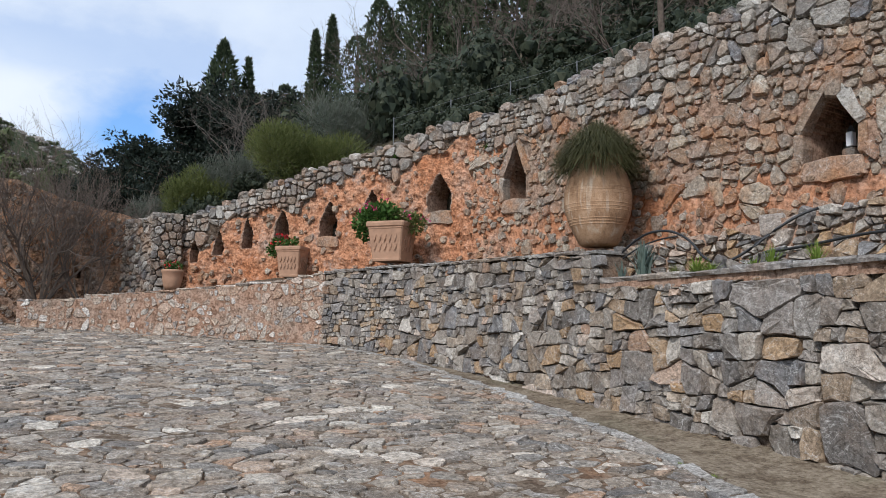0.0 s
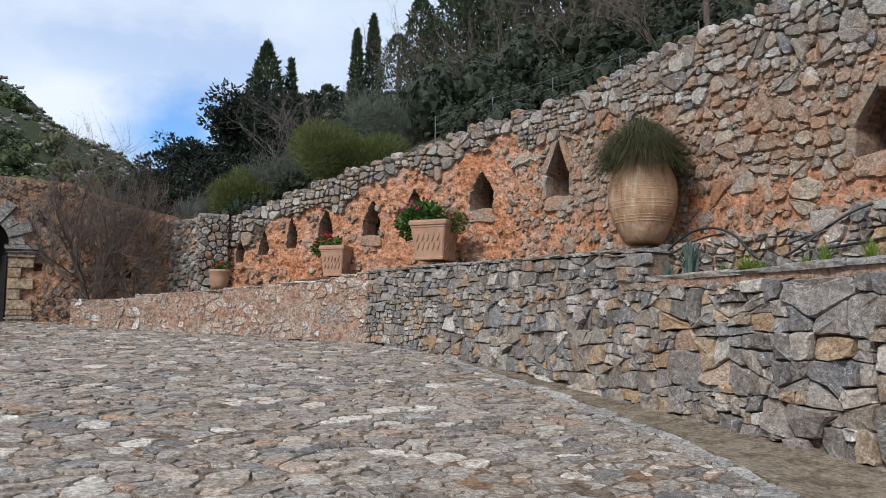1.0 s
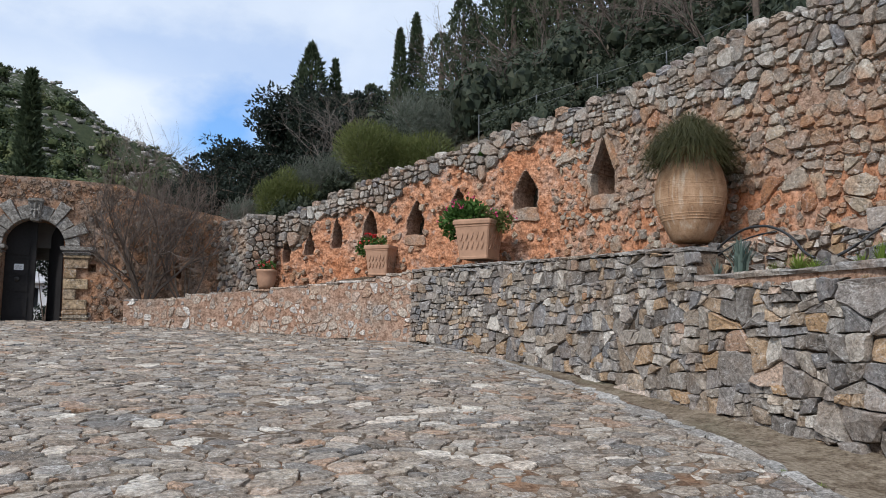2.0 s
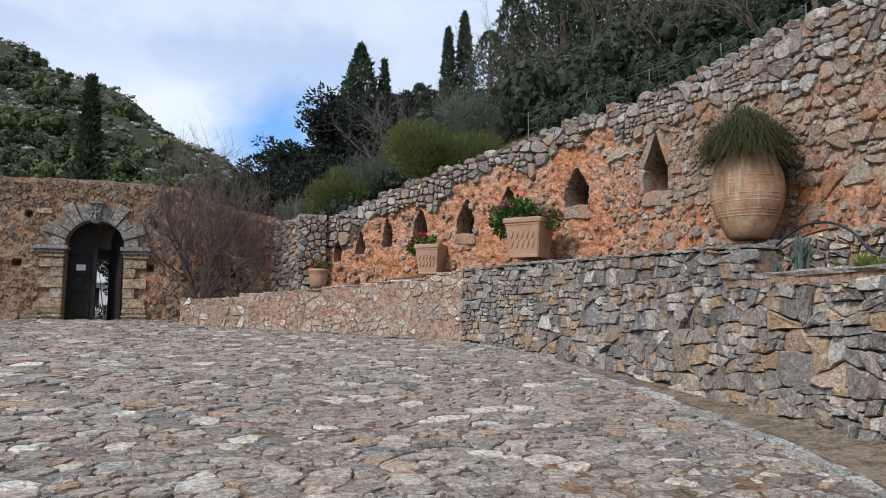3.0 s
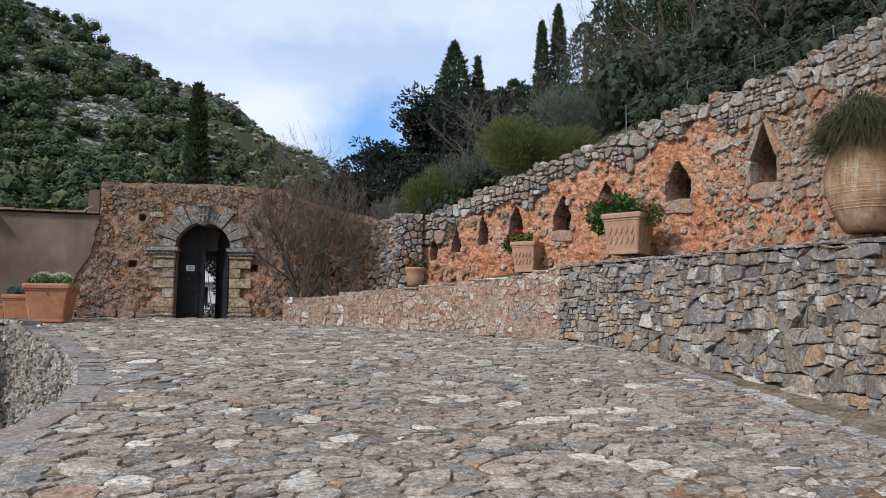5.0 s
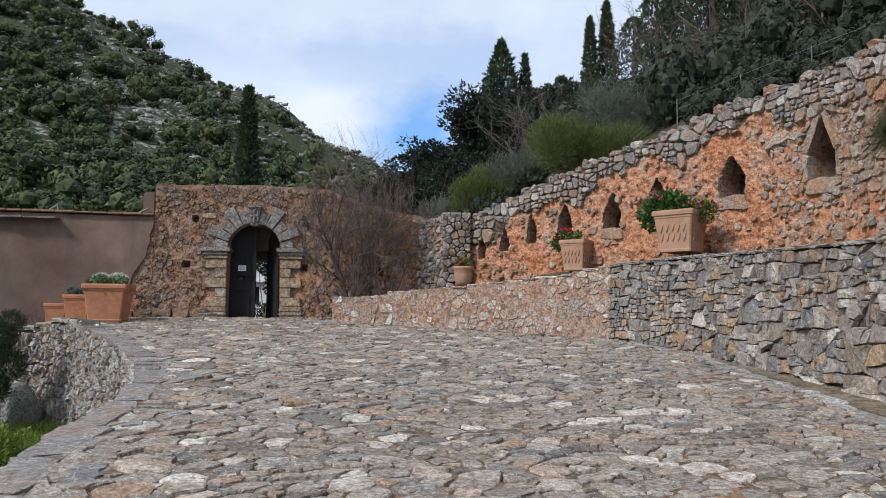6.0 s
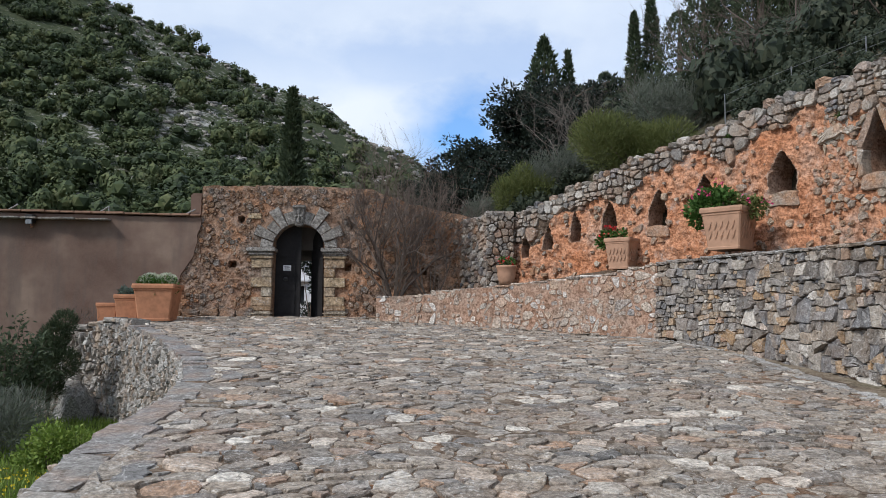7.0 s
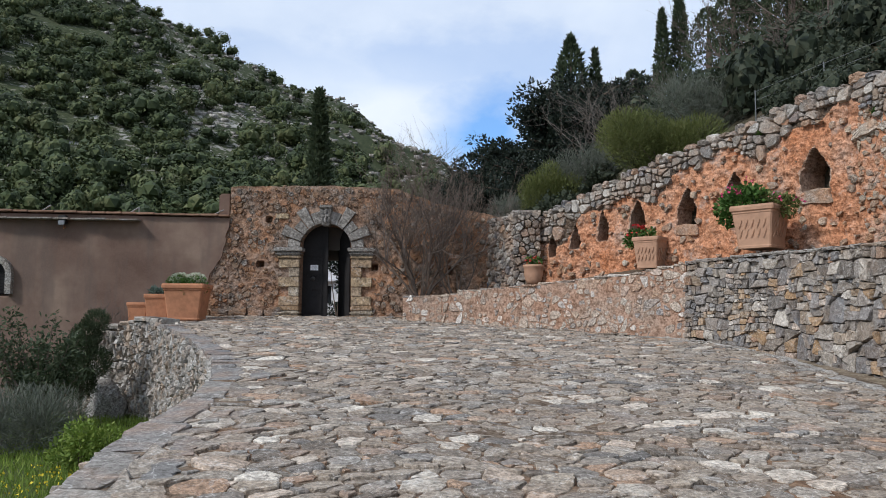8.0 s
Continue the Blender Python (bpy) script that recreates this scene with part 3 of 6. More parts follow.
def low_top(y, x):
    """The coping's height along the low wall."""
    if y < 7.9:
        return 2.12
    if y < 13.8:
        return float(np.interp(y, [7.9, 7.96, 11, 13.8], [2.12, 2.50, 2.62, 2.70]))
    return float(np.interp(x, [-1.0, 0.30, 0.36, 1.5, 2.6, 3.8, 4.8, 5.4], [2.05, 2.08, 2.16, 2.24, 2.34, 2.46, 2.66, 2.70]))


M_SCRUBSOIL = earth_mat("scrubby_slope_soil", (0.05, 0.048, 0.03), (0.08, 0.066, 0.045), (0.06, 0.065, 0.035), 0.8)

# ---- ground: one sheet to the horizon ----


def smoothstep(a, b, v):
    t = np.clip((v - a) / (b - a), 0, 1)
    return t * t * (3 - 2 * t)


def wavy(x, y, scale, seed=0.0):
    """Cheap rolling noise, from -1 to 1."""
    s = 0
    for k, (a, b, c) in enumerate(((1, 0.6, 0.3), (-0.7, 1.1, 1.9), (1.7, -1.3, 4.2), (2.3, 2.1, 0.7), (-3.1, 2.6, 2.2), (4.4, 3.7, 5.1))):
        s = s + np.sin((x * a + y * b) / scale + c + seed) / (1.3 + k * 0.55)
    return s / 2.2


def hill_foot(y):
    return np.interp(y, [-60, 2.2, 6.4, 12.2, 14.4, 16.3, 19.4, 20.4, 21.5, 40, 80, 200], [9.5, 8.9, 8.3, 7.3, 6.3, 5.0, 2.3, 1.2, 1.0, 2.0, 10, 60])


def ground_z(x, y):
    x, y = np.asarray(x, float), np.asarray(y, float)
    garden = -0.32 - 0.03 * np.clip(y, -20, 20) + 0.05 * wavy(x, y, 1.3)
    far = np.clip(y, 45, 1e9)
    ridge = np.clip(48.6 - 0.53 * np.minimum(x, -25) - 0.72 * np.maximum(x + 25, 0), 6, 210) + 5.5 * wavy(x, y, 17) + 2.5 * wavy(x, y, 6, 2)
    mountain = ridge * smoothstep(38, 262, y) ** 0.85 * (1 - smoothstep(300, 1200, y))
    court = np.where(y > 20.95, 1.45, garden)
    flat = np.where(y > 38, np.maximum(court, mountain), court)
    d = x - hill_foot(y) - 0.75
    top = np.interp(y, [a for a, _ in HIGH_TOP] + [20.5, 24, 40], [b for _, b in HIGH_TOP] + [3.9, 3.9, 4.6]) - 0.2
    slope = np.clip(d, 0, 260) * 0.6
    hill = top + slope + 0.10 * np.clip(y - 22, 0, 200) * smoothstep(0, 12, d) + 0.35 * wavy(x, y, 2.7) * smoothstep(0.5, 4, d) + 1.0 * wavy(x, y, 11) * smoothstep(8, 30, d)
    return np.where(d > -0.05, np.maximum(hill, flat), flat)


def axis(lo, hi, fine_lo, fine_hi, step, grow=1.13):
    v = list(np.arange(fine_lo, fine_hi, step))
    d = step
    while v[-1] < hi:
        d *= grow
        v.append(v[-1] + d)
    d, w = step, [fine_lo]
    while w[-1] > lo:
        d *= grow
        w.append(w[-1] - d)
    return np.array(sorted(set(np.round(w[1:] + v, 4))))


gx, gy = axis(-2600, 2600, -14, 34, 0.45, 1.075), axis(-2600, 2600, -6, 46, 0.45, 1.05)
GX, GY = np.meshgrid(gx, gy)
GZ = ground_z(GX, GY)
nx, ny = len(gx), len(gy)
ii = (np.arange(ny - 1)[:, None] * nx + np.arange(nx - 1)[None, :]).ravel()
ground = big_mesh("ground", np.stack([GX.ravel(), GY.ravel(), GZ.ravel()], 1), np.stack([ii, ii + 1, ii + 1 + nx, ii + nx], 1), M_TERRAIN, smooth=True)
ground.data.materials.append(M_SCRUBSOIL)
near_hill = (GY < 75) & (GX > -20)
ground.data.polygons.foreach_set("material_index", near_hill[:-1, :-1].ravel().astype(np.int32))
tagged(ground, "rocky hillside ground with dry scrub and grey limestone", "ground", kind="structure")

# the garden's grassy top lies on it
gv, gf = [], []
gys = np.arange(-4, 20.3, 0.4)
for j, y in enumerate(gys):
    for i in range(25):
        x = left_x(y) + 0.3 - (left_x(y) + 0.3 + 14.0) * i / 24
        gv.append((x, y, float(ground_z(x, y)) + 0.03 + 0.03 * noise.noise((x, y, 0))))
for j in range(len(gys) - 1):
    for i in range(24):
        a = j * 25 + i
        gf.append((a, a + 25, a + 26, a + 1))
lawn = part_v("lawn", gv, gf, M_LAWN, smooth=True)
tagged(lawn, "overgrown grassy garden ground below the road", "lawn", kind="structure")

# ---- the road: bed, cobbles, edging slabs, gutter ----
pavement = thing("pavement", (0, 0, 0), "uphill road paved with worn grey and brown cobbles", "pavement", kind="structure")
bv, bf = [], []
rys = np.arange(-6, 20.45, 0.25)
for y in rys:
    a, b = left_x(y), float(np.interp(y, [-6, 4.4, 10.5, 12.6, 13.9, 15.2, 16.85, 18.2, 19.0, 20.5], [6.3, 6.3, 6.2, 6.0, 5.7, 5.0, 3.1, 1.3, -0.6, -0.6]))
    for i in range(33):
        x = a + 0.03 + (b - a) * i / 32
        z = road_z(y) + 0.012 * noise.noise((x * 1.5, y * 1.5, 3))
        if x > kerb_x(y) and y < 14:
            z -= 0.06 * min(1, (x - kerb_x(y)) / 0.12)
        bv.append((x, y, z))
for j in range(len(rys) - 1):
    for i in range(32):
        a = j * 33 + i
        bf.append((a, a + 1, a + 34, a + 33))
part_v("bedding", bv, bf, M_BED, pavement, smooth=True)

r = np.random.default_rng(11)
SLAB = 0.55


def on_road(u, v, w):
    return Vector((u, v, road_z(v) + 0.004 + w + 0.02 * noise.noise((u * 0.5, v * 0.5, 1.0))))


def cobble_size(u, v, q):
    edge = u * 1.3 - left_x(v)
    return 0.040 + 0.095 * q ** 2.6 + (0.035 if edge < 1.0 else 0.0)


cob = []
WIDE = 1.3   # the cobbles lie with their long sides across the road
pts = [p for p in scatter(-7.4 / WIDE, 5.5 / WIDE, -3.0, 20.2, cobble_size, r) if left_x(p[1]) + SLAB * (0.55 if p[1] < 10 else 0.2) < p[0] * WIDE < kerb_x(p[1]) - 0.05]
for poly, rad in cells(pts, -7.6 / WIDE, 5.6 / WIDE, -3.1, 20.25):
    poly = [(a * WIDE + 0.05 * noise.noise((a * 9, b * 9, 2.0)), b + 0.05 * noise.noise((a * 9, b * 9, 6.0))) for a, b in poly]
    poly = [(min(max(a, left_x(b) + 0.30), kerb_x(b) - 0.16), b) for a, b in poly]
    s = stone(poly, r.uniform(0.006, 0.018), r.uniform(0.007, 0.020), 0.03, r, 0.12, 0.07, 0.15, 0.92)
    if s:
        cob.append(s)
lay(cob, on_road, pavement, M_COBBLE, "cobble", 300, False, pick=lambda s: abs(s[0][-1][1] - 4.6))

# flat slabs along the drop on the garden side
y = -3.0
lr = np.random.default_rng(5)
slabs = []
while y < 19.4:
    ln = lr.uniform(0.55, 1.5) if y < 11 else lr.uniform(0.3, 0.8)
    cuts = [(-0.04, lr.uniform(0.34, 0.46), 0.0)]
    if y < 10.5:
        cuts.append((0.46, lr.uniform(0.12, 0.24), lr.uniform(-0.2, 0.2)))
    for o, w, slide in cuts:
        y0, y1 = y + slide, y + slide + ln * (1.0 if o < 0 else lr.uniform(0.45, 0.8))
        q = [(left_x(yy) + o + lr.normal(0, 0.012), yy) for yy in np.linspace(y0, y1, 6)]
        q += [(left_x(yy) + o + w + lr.normal(0, 0.03), yy) for yy in np.linspace(y1 - lr.uniform(0, 0.1), y0 + lr.uniform(0, 0.1), 6)]
        s = stone(list(reversed(q)), 0.006, lr.uniform(0.014, 0.028), 0.06, lr, 0.06, 0.02, 0.12, 0.96)
        if s:
            slabs.append(s)
    y += ln
lay(slabs, on_road, pavement, M_EDGE, "edging_slab", 300, False)

# kerb of pale flat stones beside the gutter
y, kerbs = -3.0, []
while y < 15.3:
    ln = lr.uniform(0.22, 0.5)
    wk = lr.uniform(0.14, 0.34)
    q = [(kerb_x(yy) + o + lr.normal(0, 0.022), yy) for o, ys in ((-wk, (y, y + ln / 2, y + ln)), (0.0, (y + ln, y + ln / 2, y))) for yy in ys]
    s = stone(list(reversed(q)), 0.009, lr.uniform(0.012, 0.026), 0.06, lr, 0.08, 0.04, 0.16, 0.93)
    if s:
        kerbs.append(s)
    y += ln
M_KERB = stone_mat("kerb_stone", [(0.0, (0.30, 0.29, 0.27)), (0.45, (0.40, 0.385, 0.36)), (0.8, (0.52, 0.50, 0.47)), (0.95, (0.34, 0.30, 0.25))], rough=0.75)
lay(kerbs, on_road, pavement, M_KERB, "kerbstone", 300, False)

# damp earth in the gutter
gv, gf = [], []
gys = np.arange(-3.1, 14.3, 0.2)
for y in gys:
    for i in range(7):
        x = kerb_x(y) - 0.02 + (6.15 - kerb_x(y)) * i / 6
        gv.append((x, y, road_z(y) - 0.035 - 0.025 * math.sin(math.pi * i / 6) + 0.075 * (i / 6) ** 3 + 0.012 * noise.noise((x * 4, y * 4, 0))))
for j in range(len(gys) - 1):
    for i in range(6):
        a = j * 7 + i
        gf.append((a, a + 1, a + 8, a + 7))
gutter = part_v("gutter", gv, gf, M_GUTTER, smooth=True)
tagged(gutter, "damp earth drainage gutter between road and wall", "gutter", kind="structure")


# ---- walls ----


def backing(name, line, z0, z1, w, parent, material, thick=0.45, u0=0.0, u1=None, step=0.2, bumpy=0.03):
    """A wall's rough core: face, top and back. z0, z1: functions of (x, y)."""
    us = np.arange(u0, (u1 if u1 is not None else line.length) + step * 0.5, step)
    us = np.clip(us, 0, line.length)
    n = 14
    vs, fs = [], []
    for u in us:
        x, y = line.at(u)
        a, b = z0(x, y), z1(x, y)
        for k in range(n):
            z = a + (b - a) * k / (n - 1)
            p = line.place(u, z, w)
            vs.append(line.place(u, z, w + bumpy * noise.noise((p.x * 2.2, p.y * 2.2, p.z * 2.2))))
        vs.append(line.place(u, b, w - thick))
        vs.append(line.place(u, a, w - thick))
    m = n + 2
    for j in range(len(us) - 1):
        for k in range(m - 1):
            a = j * m + k
            fs.append((a, a + 1, a + m + 1, a + m))
    fs.append(tuple(range(m)))
    fs.append(tuple(reversed(range((len(us) - 1) * m, len(us) * m))))
    return part_v(name, vs, fs, material, parent)


wall_low = thing("wall_low", (0, 0, 0), "grey dry-stone retaining wall with slate coping beside the road", "wall", kind="structure")
U_MORTAR = low.u_at_y(15.2)
backing("core", low, lambda x, y: road_z(y) - 0.3, lambda x, y: low_top(y, x) - 0.03, -0.025, wall_low, M_JOINT, 0.5)

r = np.random.default_rng(21)
U0 = low.u_at_y(2.6)


def low_area(u, z, q):
    """The face of a stone: big blocks low down and near the bend's far end, flat slips under the coping."""
    y = low.at(u * 1.3)[1]
    if y > 7.8 and z > low_top(y, low.at(u * 1.3)[0]) - 0.36:
        return 0.016 + 0.045 * q
    big = 0.017 + 0.21 * q ** 3.0
    if y > 9.0:
        big *= float(np.interp(y, [9, 12, 15], [0.95, 0.8, 0.62]))
    return big * (0.55 if z > 1.85 else 1.0)


blocks = []
for poly in split_cells(U0 / 1.3, U_MORTAR / 1.3, 0.0, 2.85, low_area, r, 0.95, 0.13, 2.2, 0.40):
    blocks.append([(a * 1.3 + 0.07 * noise.noise((a * 4.3, b * 4.3, 1.7)), b + 0.06 * noise.noise((a * 4.3, b * 4.3, 8.1))) for a, b in poly])
rub = []
for poly in blocks:
    cu, cz = sum(p[0] for p in poly) / len(poly), sum(p[1] for p in poly) / len(poly)
    x, y = low.at(cu)
    lid = low_top(y, x) - (0.11 if y < 7.9 else 0.055)
    if cz < road_z(y) - 0.15 or cz > lid + 0.02:
        continue
    poly = [(a, min(b, lid + 0.015 * math.sin(a * 9))) for a, b in poly]
    s = stone(poly, r.uniform(0.003, 0.009), r.uniform(0.03, 0.085), 0.06, r, 0.14, 0.12, 0.10, 0.92)
    if s:
        rub.append(s)
lay(rub, low.place, wall_low, M_RUBBLE, "stone", 300, False, pick=lambda s: s[0][-1][0])

# the strip of red earth mortar under the coping
backing("mortar_bed", low, lambda x, y: low_top(y, x) - 0.15, lambda x, y: low_top(y, x) - 0.045, 0.03, wall_low, M_MORTAR, 0.2, U0, low.u_at_y(7.9), 0.12, 0.03)


def coping(line, u0, u1, z_of, parent, material, r, long=(0.3, 0.7), thick=(0.045, 0.075), wide=0.42, over=0.05, name="coping_stone"):
    """Flat slabs laid end to end along a wall's top."""
    u, out = u0, []
    while u < u1:
        ln = r.uniform(*long)
        v = min(u + ln, u1)
        x, y = line.at((u + v) / 2)
        z, t = z_of(x, y), r.uniform(*thick)
        w1 = over + r.normal(0, 0.018)
        vs = []
        for zz, grow in ((z - 0.05, 0.0), (z - 0.05 + t * 0.6, 0.012), (z - 0.05 + t, -0.01)):
            for k in range(5):
                vs.append(line.place(u + 0.006 + (v - u - 0.012) * k / 4, zz + r.normal(0, 0.003), w1 + grow + r.normal(0, 0.012)))
            for k in range(5):
                vs.append(line.place(v - 0.006 - (v - u - 0.012) * k / 4, zz + r.normal(0, 0.003), -wide - grow + r.normal(0, 0.012)))
        fs = [(a * 10 + k, a * 10 + (k + 1) % 10, a * 10 + 10 + (k + 1) % 10, a * 10 + 10 + k) for a in range(2) for k in range(10)]
        fs += [(20 + k, 20 + k + 1, 29 - k - 1, 29 - k) for k in range(4)]
        part_v(name, vs, fs, material, parent)
        u = v


cr = np.random.default_rng(3)
coping(low, U0, low.u_at_y(7.95), lambda x, y: low_top(y, x), wall_low, M_SLATE, cr, (0.35, 0.8), (0.05, 0.08), 0.36)
coping(low, low.u_at_y(7.95), U_MORTAR, lambda x, y: low_top(y, x), wall_low, M_SLATE, cr, (0.2, 0.55), (0.04, 0.07), 0.5)
# a ledge course runs on where the coping steps up
coping(low, low.u_at_y(7.95), low.u_at_y(12.2), lambda x, y: 2.13 + 0.02 * (y - 7.95), wall_low, M_SLATE, cr, (0.25, 0.6), (0.035, 0.055), 0.1, 0.035, "ledge_stone")

# the curved end, laid in mortar
wall_curved = thing("wall_curved", (0, 0, 0), "low curved wall of mortared brown and white rubble", "wall", kind="structure")
backing("core", low, lambda x, y: road_z(y) - 0.3, lambda x, y: low_top(y, x), 0.012, wall_curved, M_MORTAR, 0.5, U_MORTAR, None, 0.1, 0.02)
r = np.random.default_rng(31)
rub = []
for poly in split_cells(U_MORTAR - 0.1, low.length, 0.85, 2.8, lambda u, v, q: 0.018 + 0.085 * q ** 1.6, r, 0.95, 0.3, 1.9, 0.26):
    cu, cz = sum(p[0] for p in poly) / len(poly), sum(p[1] for p in poly) / len(poly)
    x, y = low.at(cu)
    if not road_z(y) - 0.05 < cz < low_top(y, x) - 0.04:
        continue
    if r.random() < 0.18:
        continue
    s = stone(poly, r.uniform(0.008, 0.032), r.uniform(0.018, 0.030), 0.05, r, 0.10, 0.05, 0.24, 0.92)
    if s:
        rub.append(s)
M_CURVED = stone_mat("mortared_rubble", [(0.0, (0.396, 0.319, 0.257)), (0.25, (0.504, 0.413, 0.328)), (0.45, (0.348, 0.307, 0.275)), (0.62, (0.54, 0.484, 0.409)), (0.76, (0.48, 0.307, 0.199)), (0.86, (0.792, 0.743, 0.679)), (0.96, (0.312, 0.295, 0.281))], dirt=(0.30, 0.185, 0.13), dirt_amount=0.5)
lay(rub, low.place, wall_curved, M_CURVED, "stone", 300, False, pick=lambda s: s[0][-1][0])
coping(low, U_MORTAR, low.length, lambda x, y: low_top(y, x) + 0.015, wall_curved, M_CURVED, cr, (0.2, 0.5), (0.03, 0.06), 0.46, 0.02)

# terrace earth between the low and the high wall
tv, tf = [], []
tu = np.linspace(U0, low.length, 110)
for u in tu:
    x0, y0 = low.at(u, -0.35)
    f = (u - U0) / (low.length - U0)
    hu = np.interp(u, [low.u_at_y(v) for v in (2.6, 6, 9, 12, 13.9, 15.2, 16.85, 18.2, 18.97)], [high.u_at_y(v) for v in (3.0, 7.5, 10.8, 13.0, 14.6, 16.0, 17.6, 19.0, 19.4)])
    x1, y1 = high.at(hu, -0.2)
    z0 = low_top(y0, x0) - 0.10
    z1 = float(np.interp(y1, [3, 7.5, 9.0, 10, 14, 17.6, 19.4], [3.0, 2.8, 2.8, 2.8, 2.82, 2.62, 2.36]))
    for i in range(9):
        t = i / 8
        x, y = x0 + (x1 - x0) * t, y0 + (y1 - y0) * t
        z = z0 + (z1 - z0) * (t ** (1.6 if y0 < 8.5 else 0.7)) + 0.03 * noise.noise((x * 3, y * 3, 0))
        tv.append((x, y, z))
for j in range(len(tu) - 1):
    for i in range(8):
        a = j * 9 + i
        tf.append((a, a + 9, a + 10, a + 1))
bed = part_v("planting_bed", tv, tf, M_SOIL, smooth=True)
tagged(bed, "narrow terrace of bare soil between the two stone walls", "planting bed", kind="structure")

# ---- the high wall with its niches ----
wall_high = thing("wall_high", (0, 0, 0), "tall retaining wall of orange earth mortar and grey rubble with pointed niches", "wall", kind="structure")
# niches: y along the wall, sill height, width, height
NICHES = [(6.42, 3.62, 0.7, 0.92), (12.25, 3.9, 0.52, 1.06), (13.95, 3.85, 0.54, 0.76), (15.42, 3.72, 0.42, 0.72), (16.3, 3.5, 0.44, 0.77), (17.23, 3.5, 0.38, 0.63), (17.94, 3.32, 0.26, 0.68), (18.53, 3.18, 0.25, 0.57), (19.06, 3.03, 0.22, 0.5)]
NICHE_U = [(high.u_at_y(y), z, w, h) for y, z, w, h in NICHES]
HU0 = high.u_at_y(3.4)


def in_niche(u, z, grow=0.0):
    for k, (nu, nz, w, h) in enumerate(NICHE_U):
        d = abs(u - nu)
        if nz - grow < z < nz + h + grow:
            half = w / 2 + grow
            up = (z - nz) / h
            lim = half if up < 0.42 else half * max(0.0, 1 - (up - 0.42) / 0.58) ** 0.8 + (grow * 0.4 if up > 0.42 else 0)
            if d < lim:
                return k + 1
    return 0


def relief(u, z):
    """How far the earth face stands out, and its lumps."""
    k = 0.45 if high.at(u)[1] < 12.4 else 1.0
    return k * (0.05 * noise.noise((u * 1.1, z * 1.1, 5)) + 0.045 * noise.noise((u * 4.5, z * 4.5, 9)) + 0.035 * noise.noise((u * 9.5, z * 9.5, 2)) + 0.016 * noise.noise((u * 21, z * 21, 6)) - 0.06 * max(0.0, noise.noise((u * 2.9, z * 2.9, 7)) - 0.35))


STEP = 0.026
us = np.arange(HU0, high.length + 0.001, STEP)
NZ = 132
hv, hf = [], []
for u in us:
    x, y = high.at(u)
    z1 = high_top(y) - 0.12
    z0 = 2.1
    for k in range(NZ):
        z = z0 + (z1 - z0) * k / (NZ - 1)
        w = relief(u, z)
        if in_niche(u, z):
            w = -1.15 + 0.5 * w
        hv.append(high.place(u, z, w))
    hv.append(high.place(u, z1, -1.3))
    hv.append(high.place(u, z0, -1.3))
m = NZ + 2
for j in range(len(us) - 1):
    for k in range(m - 1):
        a = j * m + k
        hf.append((a, a + 1, a + m + 1, a + m))
hf.append(tuple(range(m)))
hf.append(tuple(reversed(range((len(us) - 1) * m, len(us) * m))))


def stoniness(u, z):
    """Where the wall shows bare stone: its top courses, and most of the end nearest the pithos."""
    y = high.at(u)[1]
    top = high_top(y)
    band = float(np.interp(y, [6, 9, 11, 12.5, 14, 16, 19.4], [0.95, 0.85, 0.75, 0.6, 0.5, 0.5, 0.72]))
    if z > top - band + 0.16 * math.sin(u * 2.3) + 0.12 * math.sin(u * 5.1):
        return 1.0
    mid = float(np.interp(y, [5, 8.5, 10.5, 12.3, 12.9], [0.92, 0.9, 0.85, 0.5, 0.06]))
    if y > 12.9:
        return 0.07
    return mid * (0.5 if z < 3.5 else 1.0)


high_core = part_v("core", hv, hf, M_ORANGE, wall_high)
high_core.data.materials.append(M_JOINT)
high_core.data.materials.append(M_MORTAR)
for p in high_core.data.polygons:
    if len(p.vertices) == 4:
        j, k = divmod(p.vertices[0], m)
        u = us[j]
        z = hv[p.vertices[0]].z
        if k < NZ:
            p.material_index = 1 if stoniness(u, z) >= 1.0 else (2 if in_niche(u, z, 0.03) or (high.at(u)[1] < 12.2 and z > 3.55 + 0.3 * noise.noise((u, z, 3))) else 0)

r = np.random.default_rng(41)
hu1 = high.length


def high_size(u, v, q):
    y = high.at(u)[1]
    k = float(np.interp(y, [5, 9, 13, 19], [1.25, 1.15, 1.02, 0.95]))
    return (0.042 + 0.15 * q ** 2.6) * k


# small packing stones fill the gaps
pack = []
for poly, rad in cells(scatter(HU0, high.u_at_y(13.2), 2.5, 6.0, lambda u, v, q: 0.032 + 0.03 * q, r), HU0, high.u_at_y(13.2), 2.4, 6.1):
    cu, cz = sum(p[0] for p in poly) / len(poly), sum(p[1] for p in poly) / len(poly)
    if cz > high_top(high.at(cu)[1]) - 0.08 or in_niche(cu, cz, 0.06) or r.random() > (0.5 if cz > 3.4 else 0.35):
        continue
    s = stone(poly, r.uniform(0.004, 0.012), r.uniform(0.02, 0.036), 0.08, r, 0.15, 0.12, 0.17, 0.82)
    if s:
        pack.append(s)
for poly, rad in cells(scatter(high.u_at_y(12.6), hu1, 2.6, 5.6, lambda u, v, q: 0.03 + 0.05 * q * q, r), high.u_at_y(12.6), hu1, 2.4, 5.8):
    cu, cz = sum(p[0] for p in poly) / len(poly), sum(p[1] for p in poly) / len(poly)
    if cz > high_top(high.at(cu)[1]) - 0.3 or in_niche(cu, cz, 0.06) or r.random() > 0.10:
        continue
    s = stone(poly, 0.008, r.uniform(0.04, 0.06), 0.08, r, 0.15, 0.15, 0.2, 0.8)
    if s:
        pack.append(s)
